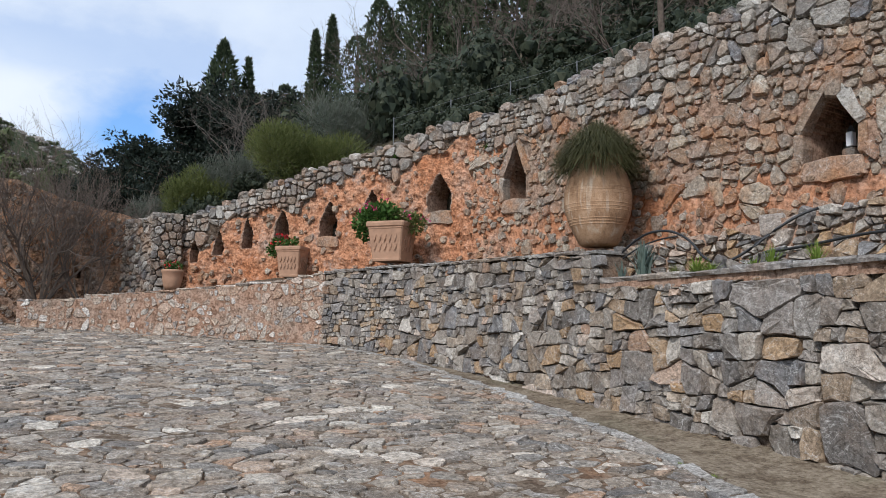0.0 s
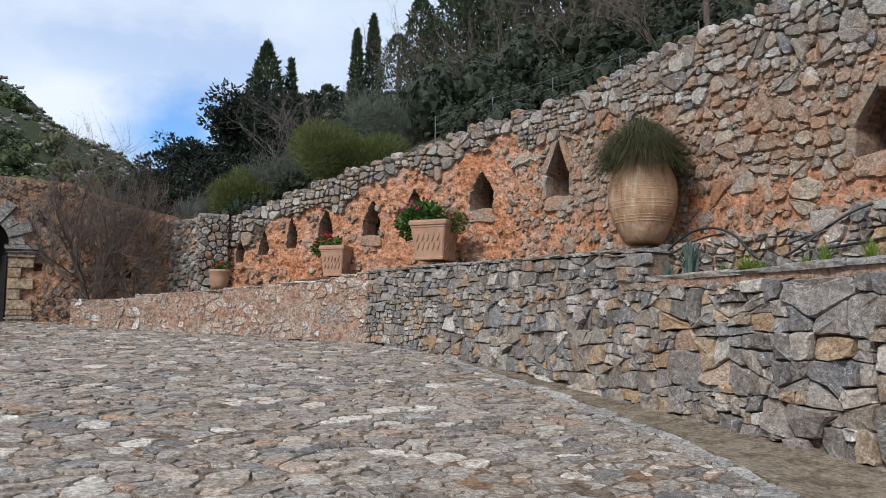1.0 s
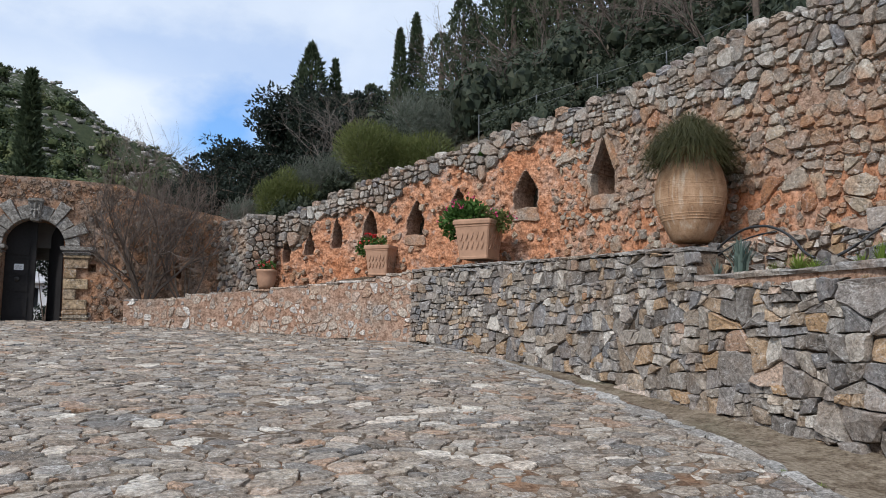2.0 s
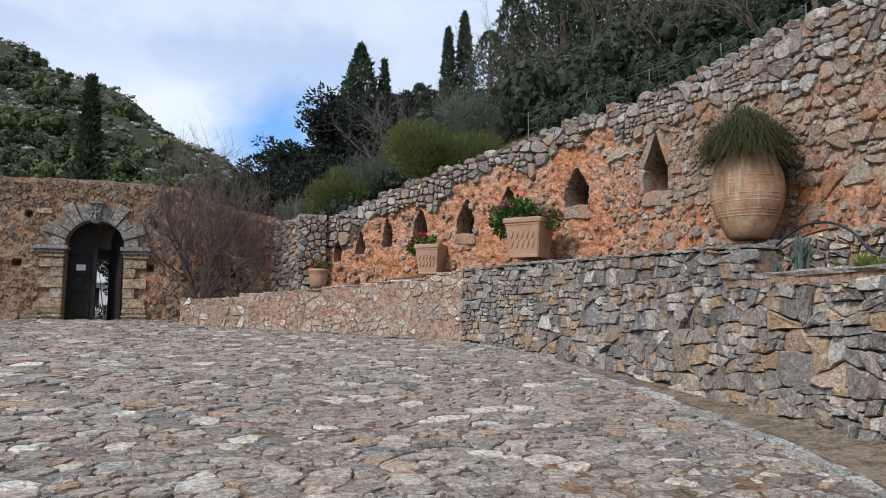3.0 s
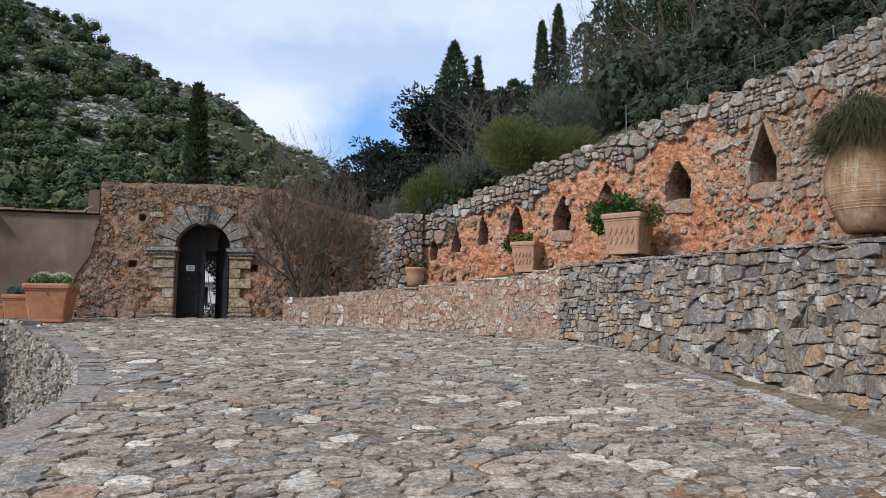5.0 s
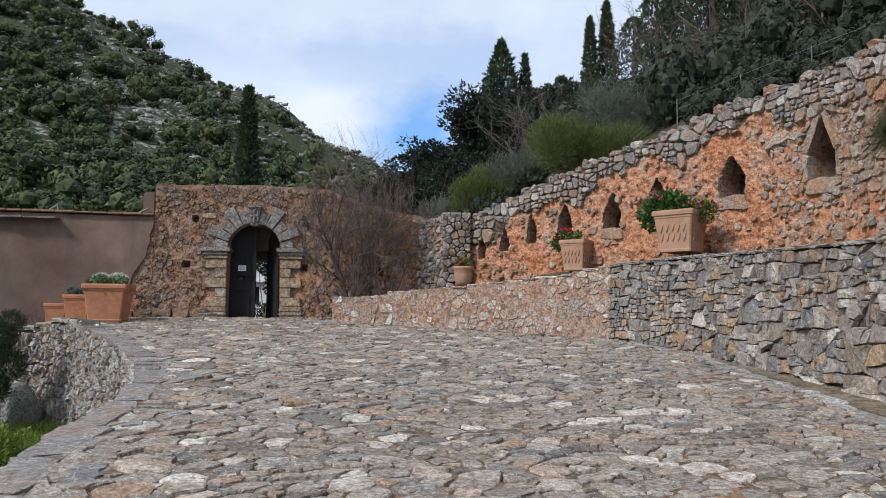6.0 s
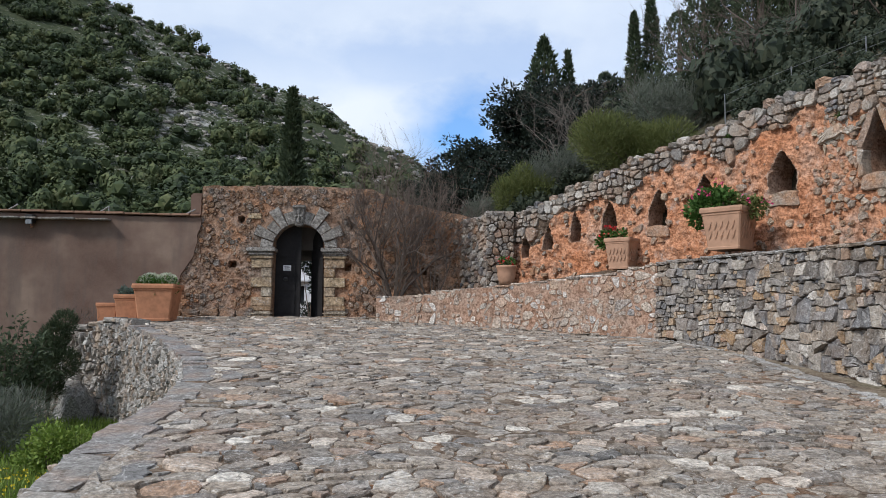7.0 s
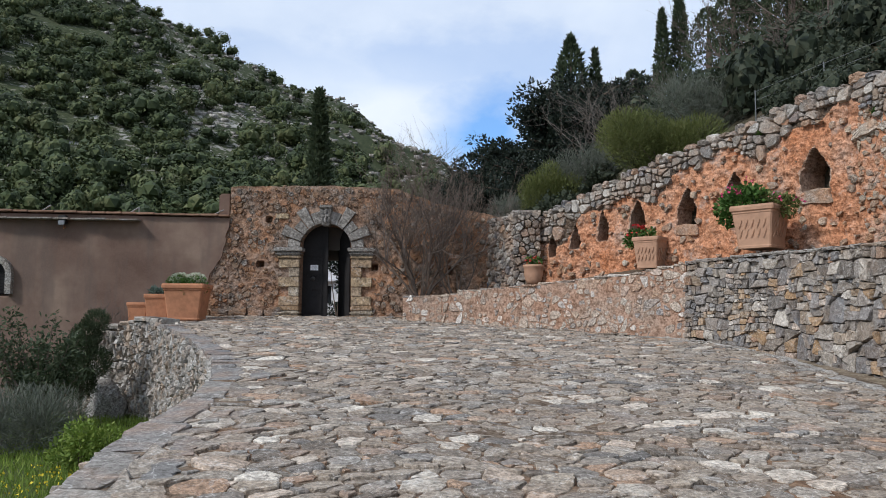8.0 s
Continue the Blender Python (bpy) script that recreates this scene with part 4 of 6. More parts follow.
lay(pack, high.place, wall_high, M_WARM, "packing_stone", 300, False, pick=lambda s: s[0][-1][0])
top_st, mid_st = [], []
for poly in split_cells(HU0, hu1, 2.1, 6.2, lambda u, v, q: (0.016 + 0.15 * q ** 2.4) * (high_size(u, v, 0.0) / 0.042) ** 1.6, r, 1.15, 0.18, 2.0, 0.34):
    rad = 0.1
    cu, cz = sum(p[0] for p in poly) / len(poly), sum(p[1] for p in poly) / len(poly)
    x, y = high.at(cu)
    lid = high_top(y) - 0.05
    if cz > lid or cz < 2.5 or any(in_niche(a, b) for a, b in poly) or in_niche(cu, cz, 0.05):
        continue
    s0 = stoniness(cu, cz)
    if r.random() > s0:
        continue
    poly = [(a, min(b, lid + 0.03)) for a, b in poly]
    loose = s0 >= 1.0
    s = stone(poly, r.uniform(0.006, 0.016) if loose else r.uniform(0.008, 0.026), (0.05 + rad * r.uniform(0.15, 0.4)) if loose else r.uniform(0.045, 0.07), 0.10, r, 0.10, 0.07, 0.22, 0.88)
    if s:
        (top_st if loose else mid_st).append(s)
lay(top_st, high.place, wall_high, M_PALE, "stone", 300, False, pick=lambda s: s[0][-1][0])
lay(mid_st, high.place, wall_high, M_WARM, "embedded_stone", 300, False, pick=lambda s: s[0][-1][0])

# the uneven top row of loose boulders
u, tops = HU0, []
while u < hu1 - 0.1:
    ln = r.uniform(0.16, 0.42) * float(np.interp(high.at(u)[1], [6, 12, 19], [1.2, 1.0, 0.75]))
    for row, w0 in enumerate((0.0, -0.36)):
        x, y = high.at(u + ln / 2)
        z = high_top(y) - 0.1
        hgt = r.uniform(0.10, 0.24)
        q = [(u, z), (u + ln, z), (u + ln * 0.96, z + hgt * 0.8), (u + ln * 0.6, z + hgt), (u + ln * 0.2, z + hgt * r.uniform(0.7, 1.0))]
        s = stone(q, 0.006, 0.07, 0.33, r, 0.2, 0.2, 0.18, 0.7)
        if s:
            tops.append(([(a, b, c + w0) for a, b, c in s[0]], s[1]))
    u += ln
lay(tops, high.place, wall_high, M_PALE, "capping_stone", 300, False)

# slabs that frame the niches
for k, (nu, nz, w, h) in enumerate(NICHE_U):
    t = 0.09 if k < 3 else 0.06

    def slab(q, out, name="niche_stone"):
        s = stone(q, 0.0, out, 0.16, r, 0.08, 0.05, 0.1, 0.9)
        if s:
            part_v(name, [high.place(*v) for v in s[0]], s[1], M_PALE if k == 0 and r.random() < 0.5 else M_WARM, wall_high)

    if k in (0, 1, 2, 4):
        slab([(nu - w * 0.66, nz - 0.20 - t), (nu + w * 0.6, nz - 0.16 - t), (nu + w * 0.56, nz + 0.0), (nu - w * 0.6, nz - 0.01)], 0.05)
    if k not in (0, 1):
        continue
    for sgn in (-1, 1):
        a = [(nu + sgn * w * 0.5, nz + h * 0.40), (nu + sgn * (w * 0.5 + t * 1.5), nz + h * 0.45), (nu + sgn * (0.02 + t * 0.9), nz + h + t * 0.9), (nu + sgn * 0.0, nz + h + 0.0)]
        b = [(nu + sgn * w * 0.5, nz), (nu + sgn * (w * 0.5 + t * 1.2), nz - 0.02), (nu + sgn * (w * 0.5 + t * 1.3), nz + h * 0.42), (nu + sgn * w * 0.5, nz + h * 0.40)]
        if sgn < 0:
            a.reverse(), b.reverse()
        slab(a, 0.045)
        if (k + sgn) % 3 != 0:
            slab(b, 0.04)

# ---- the bank wall under the road's garden edge ----
BANK = [(-2.5, 2.0), (-2.51, 5.3), (-2.72, 7.05), (-2.71, 8.8), (-2.95, 10.4), (-3.37, 11.8), (-3.99, 13.3), (-4.74, 14.85), (-5.92, 17.1), (-6.67, 18.25), (-7.5, 19.0), (-8.5, 19.35), (-9.1, 19.6)]
bank = Line(BANK, 1, 0.06)


def bank_top(x, y):
    return road_z(y) + 0.0 if x > -7.0 else road_z(19.2) - 0.24 * (-7.0 - x)


wall_bank = thing("wall_bank", (0, 0, 0), "grey rubble retaining wall of upright stones under the road", "wall", kind="structure")
backing("core", bank, lambda x, y: -1.3, lambda x, y: bank_top(x, y) - 0.02, -0.05, wall_bank, M_JOINT, 0.3)
r = np.random.default_rng(51)
rub = []
for poly in split_cells(0.0, bank.length, -1.2 / 1.7, 1.65 / 1.7, lambda u, v, q: 0.006 + 0.030 * q * q, r, 1.0, 0.34, 2.4, 0.2):
    poly = [(a, b * 1.7) for a, b in poly]
    cu, cz = sum(p[0] for p in poly) / len(poly), sum(p[1] for p in poly) / len(poly)
    x, y = bank.at(cu)
    if cz > bank_top(x, y) - 0.03 or y < 4:
        continue
    poly = [(a + 0.10 * (b - cz), min(b, bank_top(x, y) - 0.01)) for a, b in poly]
    s = stone(poly, 0.008, r.uniform(0.03, 0.09), 0.06, r, 0.2, 0.22, 0.2, 0.82)
    if s:
        rub.append(s)
lay(rub, bank.place, wall_bank, M_BANK, "stone", 300, False, pick=lambda s: abs(s[0][-1][0] - 13.5))
coping(bank, bank.u_at_y(17.6), bank.length, lambda x, y: bank_top(x, y) + 0.06, wall_bank, M_BANK, cr, (0.2, 0.4), (0.07, 0.12), 0.35, 0.03)

# ---- the gate wall ----
wall_gate = thing("wall_gate", (0, GATE_Y, 0), "weathered rubble and plaster wall round the monastery gate", "wall", kind="structure")
DOOR_L, DOOR_R, SPRING = -3.68, -2.35, 3.28
DOOR_X, DOOR_RAD = (DOOR_L + DOOR_R) / 2, (DOOR_R - DOOR_L) / 2
GATE_TOP = [(-6.3, 4.15), (-5.52, 4.15), (-5.5, 4.9), (-3, 4.93), (-1.2, 4.86), (-0.2, 4.5), (1.6, 4.1)]
HOLES = [(-4.5, 4.03), (-4.7, 2.9), (-1.6, 3.9), (-1.75, 2.82), (0.2, 2.72)]


def gate_top(x):
    return float(np.interp(x, [a for a, _ in GATE_TOP], [b for _, b in GATE_TOP]))


def gate_foot(x):
    d = abs(x - DOOR_X)
    return SPRING + math.sqrt(DOOR_RAD ** 2 - d * d) if d < DOOR_RAD else 1.2


cols = sorted(set(np.round(np.concatenate([np.arange(-6.3, 1.61, 0.045), [-5.52, -5.5, DOOR_L, DOOR_R, DOOR_L - 0.002, DOOR_R + 0.002]]), 4)))
NR = 78
vs, fs = [], []
for x in cols:
    a, b = gate_foot(x), gate_top(x) + 0.03 * noise.noise((x * 3, 0, 0))
    for k in range(NR):
        z = a + (b - a) * k / (NR - 1)
        w = 0.035 * noise.noise((x * 2, z * 2, 1)) + 0.02 * noise.noise((x * 7, z * 7, 4)) + 0.012 * noise.noise((x * 17, z * 17, 4))
        if abs(x - DOOR_X) < DOOR_RAD + 0.4:
            w *= 0.4
        if any(abs(x - hx) < 0.07 and abs(z - hz) < 0.075 for hx, hz in HOLES):
            w = -0.3
        vs.append((x, GATE_Y - w, z))
    vs.append((x, GATE_Y + 0.8, b))
    vs.append((x, GATE_Y + 0.8, a))
m = NR + 2
for j in range(len(cols) - 1):
    for k in range(m):
        a, b = j * m + k, j * m + (k + 1) % m
        fs.append((a, a + m, b + m, b))
fs.append(tuple(range(m)))
fs.append(tuple(reversed(range((len(cols) - 1) * m, len(cols) * m))))
part_v("core", vs, fs, M_GATEWALL, wall_gate)

r = np.random.default_rng(61)
pts = scatter(-6.2, 1.5, 1.3, 4.95, lambda u, v, q: 0.028 + 0.07 * q ** 3.0, r)
rub = []
for poly, rad in cells(pts, -6.2, 1.5, 1.3, 4.95):
    cu, cz = sum(p[0] for p in poly) / len(poly), sum(p[1] for p in poly) / len(poly)
    if cz > gate_top(cu) - 0.06 or any(abs(cu - a) < 0.16 and abs(cz - b) < 0.16 for a, b in HOLES):
        continue
    if abs(cu - DOOR_X) < DOOR_RAD + 0.5 and cz < SPRING or math.dist((cu, cz), (DOOR_X, SPRING)) < DOOR_RAD + 0.5:
        continue
    if r.random() > (0.85 if cz > 4.3 else 0.62):
        continue
    s = stone(poly, r.uniform(0.006, 0.022), r.uniform(0.016, 0.038), 0.06, r, 0.25, 0.1, 0.2, 0.85)
    if s:
        rub.append(s)
M_GATESTONE = stone_mat("gate_rubble", [(0.0, (0.19, 0.15, 0.12)), (0.3, (0.30, 0.19, 0.12)), (0.5, (0.16, 0.14, 0.125)), (0.68, (0.29, 0.225, 0.17)), (0.82, (0.22, 0.195, 0.175)), (0.93, (0.34, 0.175, 0.095))], dirt=(0.30, 0.165, 0.09), dirt_amount=0.95)
lay(rub, lambda u, v, w: Vector((u, GATE_Y - w, v)), wall_gate, M_GATESTONE, "stone", 300, False)
# rough footing blocks
foot = []
x = -6.2
while x < -4.35:
    ln = r.uniform(0.25, 0.5)
    for z0 in (1.36, 1.56):
        s = stone([(x, z0), (x + ln, z0), (x + ln, z0 + r.uniform(0.14, 0.24)), (x + ln * 0.4, z0 + r.uniform(0.15, 0.26)), (x, z0 + 0.17)], 0.004, 0.30 if z0 < 1.5 else 0.10, 0.1, r, 0.08, 0.08, 0.12, 0.92)
        if s:
            foot.append(s)
    x += ln
lay(foot, lambda u, v, w: Vector((u, GATE_Y - w, v)), wall_gate, M_GATESTONE, "footing_stone", 300, False)

# dressed stone portal
portal = thing("gateway", (DOOR_X, GATE_Y, 1.5), "arched gateway of dressed sandstone piers and grey voussoirs", "gateway")


def block(name, x0, x1, z0, z1, out, material, parent=portal, bevel=0.015, back=0.25, label=""):
    bm = box_bm(x0 - DOOR_X, -out, z0 - 1.5, x1 - DOOR_X, back, z1 - 1.5, bevel)
    for v in bm.verts:
        v.co += Vector((noise.noise(v.co * 9), noise.noise(v.co * 9 + Vector((5, 0, 0))), noise.noise(v.co * 9 + Vector((0, 7, 0))))) * 0.008
    return part(name, bm, material, parent, label)


for sgn in (-1, 1):
    inner = DOOR_X + sgn * DOOR_RAD

    def span(w, o=0.0):
        a, b = inner - sgn * o, inner + sgn * w
        return min(a, b), max(a, b)

    for k, (z0, z1, wide) in enumerate(((1.83, 2.06, 0.52), (2.07, 2.30, 0.27), (2.31, 2.55, 0.53), (2.56, 2.79, 0.27), (2.80, 3.03, 0.52))):
        block("pier_block", *span(wide), z0, z1, 0.075, M_SANDSTONE)
    block("pier_base", *span(0.62, 0.06), 1.42, 1.58, 0.15, M_SANDSTONE, bevel=0.03)
    block("pier_base", *span(0.58, 0.03), 1.585, 1.70, 0.125, M_SANDSTONE, bevel=0.045)
    block("pier_base", *span(0.55, 0.01), 1.705, 1.825, 0.10, M_SANDSTONE, bevel=0.02)
    block("impost", *span(0.56, 0.03), 3.035, 3.11, 0.11, M_SANDSTONE, bevel=0.02)
    block("impost", *span(0.61, 0.06), 3.115, 3.21, 0.15, M_GREYSTONE, bevel=0.04)
    block("impost", *span(0.65, 0.09), 3.215, 3.31, 0.18, M_GREYSTONE, bevel=0.015)

N_V = 11
for k in range(N_V):
    if k == N_V // 2:
        continue
    long = k in (1, 3, 7, 9)
    r0, r1 = DOOR_RAD, DOOR_RAD + (0.54 if long else 0.32)
    a0, a1 = math.pi - math.pi * k / N_V - 0.006, math.pi - math.pi * (k + 1) / N_V + 0.006
    if k == 0:
        a0 = math.pi - 0.05
    if k == N_V - 1:
        a1 = 0.05
    out = 0.09 if long else 0.06
    bm = bmesh.new()
    # the outer end is cut square
    mid = (a0 + a1) / 2
    wide = r1 * (a0 - a1) / 2 * (0.86 if long else 0.97)
    pts2 = [(r0 * math.cos(a), r0 * math.sin(a)) for a in (a0, mid, a1)]
    ux, uz, tx, tz = math.cos(mid), math.sin(mid), -math.sin(mid), math.cos(mid)
    pts2 += [(ux * r1 - tx * wide, uz * r1 - tz * wide), (ux * r1 + tx * wide, uz * r1 + tz * wide)]
    f = [bm.verts.new((x, -out, SPRING - 1.5 + z)) for x, z in pts2]
    b = [bm.verts.new((x, 0.25, SPRING - 1.5 + z)) for x, z in pts2]
    bm.faces.new(f)
    bm.faces.new(list(reversed(b)))
    for i in range(5):
        bm.faces.new((f[i], b[i], b[(i + 1) % 5], f[(i + 1) % 5]))
    bmesh.ops.recalc_face_normals(bm, faces=bm.faces)
    bmesh.ops.bevel(bm, geom=list(bm.edges), offset=0.012, segments=1, affect="EDGES")
    part("voussoir", bm, M_GREYSTONE, portal)
bm = bmesh.new()
tp = [(-0.10, 0.60), (0.10, 0.60), (0.17, 1.13), (-0.17, 1.13)]
f = [bm.verts.new((x, -0.13 - 0.05 * (z > 1), SPRING - 1.5 + z)) for x, z in tp]
b = [bm.verts.new((x, 0.25, SPRING - 1.5 + z)) for x, z in tp]
bm.faces.new(f), bm.faces.new(list(reversed(b)))
for i in range(4):
    bm.faces.new((f[i], b[i], b[(i + 1) % 4], f[(i + 1) % 4]))
bmesh.ops.recalc_face_normals(bm, faces=bm.faces)
bmesh.ops.bevel(bm, geom=list(bm.edges), offset=0.02, segments=2, affect="EDGES")
keystone = part("keystone", bm, M_GREYSTONE, portal, "carved grey keystone with scrolls")
for x0, x1, z0, z1, o in ((-0.17, 0.17, 1.04, 1.10, 0.22), (-0.03, 0.03, 0.66, 1.02, 0.205), (-0.12, -0.06, 0.72, 1.0, 0.185), (0.06, 0.12, 0.72, 1.0, 0.185), (-0.10, 0.10, 0.82, 0.88, 0.2)):
    bm = box_bm(x0, -o, SPRING - 1.5 + z0, x1, -0.1, SPRING - 1.5 + z1, 0.02)
    part("carving", bm, M_GREYSTONE, keystone)
block("threshold", DOOR_L - 0.1, DOOR_R + 0.1, 1.40, 1.535, 0.22, M_GREYSTONE, bevel=0.02, back=0.7)
block("lintel_stone", -4.32, -3.98, 4.06, 4.2, 0.03, M_SANDSTONE)

# the door: one leaf shut, the other swung in
door = thing("door_1", (DOOR_L, GATE_Y + 0.3, 1.53), "dark panelled wooden door, one leaf shut and one open", "door", kind="structure")


def leaf_outline(w0, w1, flip=False):
    """The outline of half an arch."""
    out = [(w0, 0.0), (w1, 0.0)]
    for k in range(13):
        x = w1 + (w0 - w1) * k / 12
        out.append((x, SPRING - 1.53 + math.sqrt(max(0.0, DOOR_RAD ** 2 - (x - DOOR_RAD) ** 2))))
    return out


def extrude_outline(q, y0, y1):
    bm = bmesh.new()
    f = [bm.verts.new((x, y0, z)) for x, z in q]
    b = [bm.verts.new((x, y1, z)) for x, z in q]
    bm.faces.new(f), bm.faces.new(list(reversed(b)))
    n = len(q)
    for i in range(n):
        bm.faces.new((f[i], b[i], b[(i + 1) % n], f[(i + 1) % n]))
    bmesh.ops.recalc_face_normals(bm, faces=bm.faces)
    return bm


leaf = part("door_leaf", extrude_outline(leaf_outline(0.012, 0.655), 0.0, 0.07), M_DOOR, door)
for z0, z1 in ((0.10, 0.62), (0.70, 0.98), (1.06, 1.48), (1.56, 1.82)):
    part("panel", box_bm(0.10, -0.022, z0, 0.55, 0.01, z1, 0.018), M_DOOR, leaf)
part("meeting_stile", box_bm(0.60, -0.05, 0.0, 0.69, 0.0, 2.36, 0.015), M_DOOR, leaf)
part("notice", box_bm(0.23, -0.032, 1.22, 0.43, -0.024, 1.36), M_PAPER, leaf, "white paper notice with grey lines")
for k in range(4):
    part("text_line", box_bm(0.26, -0.0345, 1.25 + k * 0.025, 0.40 - 0.03 * (k % 2), -0.0325, 1.257 + k * 0.025), M_IRON, leaf)
vs, fs = lathe([(0.045, 0), (0.06, 0.01), (0.05, 0.03), (0.02, 0.04)], 16)
part_v("knocker", [(0.30 + x, -0.02 - z, 1.0 + y) for x, y, z in vs], fs, M_IRON, leaf, local=True)
open_leaf = part("door_leaf", extrude_outline([(0.655 - x, z) for x, z in leaf_outline(0.012, 0.655)], 0.0, 0.07), M_DOOR, door)
open_leaf.matrix_world = Matrix.Translation((DOOR_R - 0.03, GATE_Y + 0.36, 1.53)) @ pose(0, 0, 0, 0, 0, 124)

# the dark passage behind the door
M_VAULT = plain_mat("dark_plaster", (0.12, 0.11, 0.10), 0.9, vary=0.3, scale=5)
passage = thing("passage", (DOOR_X, 22, 1.5), "dark vaulted passage behind the gate", "passage", kind="structure")
for nm, b in (("passage_wall", (-4.3, 21.1, 1.2, -4.0, 25.2, 4.2)), ("passage_wall", (-1.95, 21.1, 1.2, -1.65, 25.2, 4.2)), ("vault", (-4.3, 21.1, 3.32, -1.65, 25.2, 4.25))):
    part_v(nm, *(lambda bm: ([v.co.copy() for v in bm.verts], [tuple(v.index for v in f.verts) for f in bm.faces]))(box_bm(*b)), M_VAULT, passage)
fl = box_bm(-12, 20.95, 1.2, 3, 38, 1.5)
paving = part("courtyard_floor", fl, M_BED, None)
tagged(paving, "worn stone floor of the inner courtyard", "floor", kind="structure")

# the whitewashed house in the courtyard
house = thing("house", (-4.6, 31, 1.5), "whitewashed house with a small dark window in the courtyard", "house")
bm = bmesh.new()
for b in ((-2.4, 0, 0, -0.32, 0.4, 5), (0.22, 0, 0, 2.6, 0.4, 5), (-0.32, 0, 0, 0.22, 0.4, 0.55), (-0.32, 0, 1.25, 0.22, 0.4, 5)):
    box_bm(*b, bm=bm)
part("wall", bm, M_WHITEWASH, house)
win = part("window", box_bm(-0.32, 0.14, 0.55, 0.22, 0.18, 1.25), M_GLASSDARK, house)
part("frame", box_bm(-0.07, 0.11, 0.55, -0.03, 0.15, 1.25), M_DOOR, win)
part("hood", box_bm(-0.5, -0.18, 1.4, 0.4, 0.0, 1.5, 0.02), M_WHITEWASH, house)

# ---- the plastered building beside the gate ----
pink = thing("monastery_building", (-9.5, GATE_Y, -1), "long pink plastered monastery building with slate eaves", "building")
EDGE = [(-1.2, -6.15), (1.5, -6.18), (2.1, -6.12), (2.6, -5.98), (3.0, -5.72), (3.5, -5.58), (4.0, -5.5), (4.22, -5.46)]
vs, fs = [], []
WX, WZ, WR, WB = -11.30, 2.58, 0.33, 2.08
NX, NZP = 74, 56
for j in range(NZP):
    z = -1.2 + 5.27 * j / (NZP - 1)
    e = float(np.interp(z, [a for a, _ in EDGE], [b for _, b in EDGE])) + 0.05 * noise.noise((0, 0, z * 4))
    for i in range(NX):
        t = i / (NX - 1)
        x = -14 + (e + 14) * t
        zz = z + (0.10 * (1 - t) * (z + 1.2) / 5.4)
        inside = abs(x - WX) < WR and WB < zz < WZ + math.sqrt(max(0, WR ** 2 - (x - WX) ** 2))
        vs.append((x, GATE_Y - 0.055 - 0.5 * (1 - t) + (0.25 if inside else 0) + 0.02 * noise.noise((x * 0.7, z * 0.7, 3)), zz))
for j in range(NZP - 1):
    for i in range(NX - 1):
        a = j * NX + i
        fs.append((a, a + 1, a + NX + 1, a + NX))
o = len(vs)
for i in range(NX):
    p = vs[(NZP - 1) * NX + i]
    vs.append((p[0], p[1] + 0.9, p[2] + 0.02))
for i in range(NX - 1):
    a = (NZP - 1) * NX + i
    fs.append((a, a + 1, o + i + 1, o + i))
for j in range(NZP):
    p = vs[j * NX + NX - 1]
    vs.append((p[0], p[1] + 0.12, p[2]))
o2 = o + NX
for j in range(NZP - 1):
    fs.append((j * NX + NX - 1, o2 + j, o2 + j + 1, (j + 1) * NX + NX - 1))
part_v("wall", vs, fs, M_PINK, pink, smooth=False)
part_v("back_wall", *(lambda bm: ([v.co.copy() for v in bm.verts], [tuple(v.index for v in f.verts) for f in bm.faces]))(box_bm(-14, GATE_Y + 0.45, -1.2, -6.35, GATE_Y + 5, 4.0)), M_PINK, pink)
window = part_v("window", [(WX - WR, GATE_Y - 0.3, WB), (WX + WR, GATE_Y - 0.3, WB), (WX + WR, GATE_Y - 0.3, WZ + WR), (WX - WR, GATE_Y - 0.3, WZ + WR)], [(0, 1, 2, 3)], M_DOOR, pink)
arc = [(WX + WR, WB)] + [(WX + WR * math.cos(a), WZ + WR * math.sin(a)) for a in np.linspace(0, math.pi, 17)] + [(WX - WR, WB)]
outer = [(WX + WR * 1.45, WB)] + [(WX + WR * 1.45 * math.cos(a), WZ + WR * 1.45 * math.sin(a)) for a in np.linspace(0, math.pi, 17)] + [(WX - WR * 1.45, WB)]
vs = [(x, GATE_Y - 0.50, z) for x, z in arc] + [(x, GATE_Y - 0.50, z) for x, z in outer] + [(x, GATE_Y - 0.2, z) for x, z in arc] + [(x, GATE_Y - 0.2, z) for x, z in outer]
n = len(arc)
fs = []
for i in range(n - 1):
    fs += [(i, i + 1, n + i + 1, n + i), (2 * n + i, 2 * n + i + 1, i + 1, i), (n + i, n + i + 1, 3 * n + i + 1, 3 * n + i)]
part_v("surround", vs, fs, M_KERB, window)
for k in range(9):
    bm = box_bm(WX - WR * 0.97, GATE_Y - 0.33, WB + 0.03 + k * 0.085, WX + WR * 0.97, GATE_Y - 0.305, WB + 0.085 + k * 0.085, 0.004)
    if k < 7:
        part_v("louvre_slat", [v.co.copy() for v in bm.verts], [tuple(v.index for v in f.verts) for f in bm.faces], M_DOOR, window)
    bm.free()
er = np.random.default_rng(71)
x = -13.8
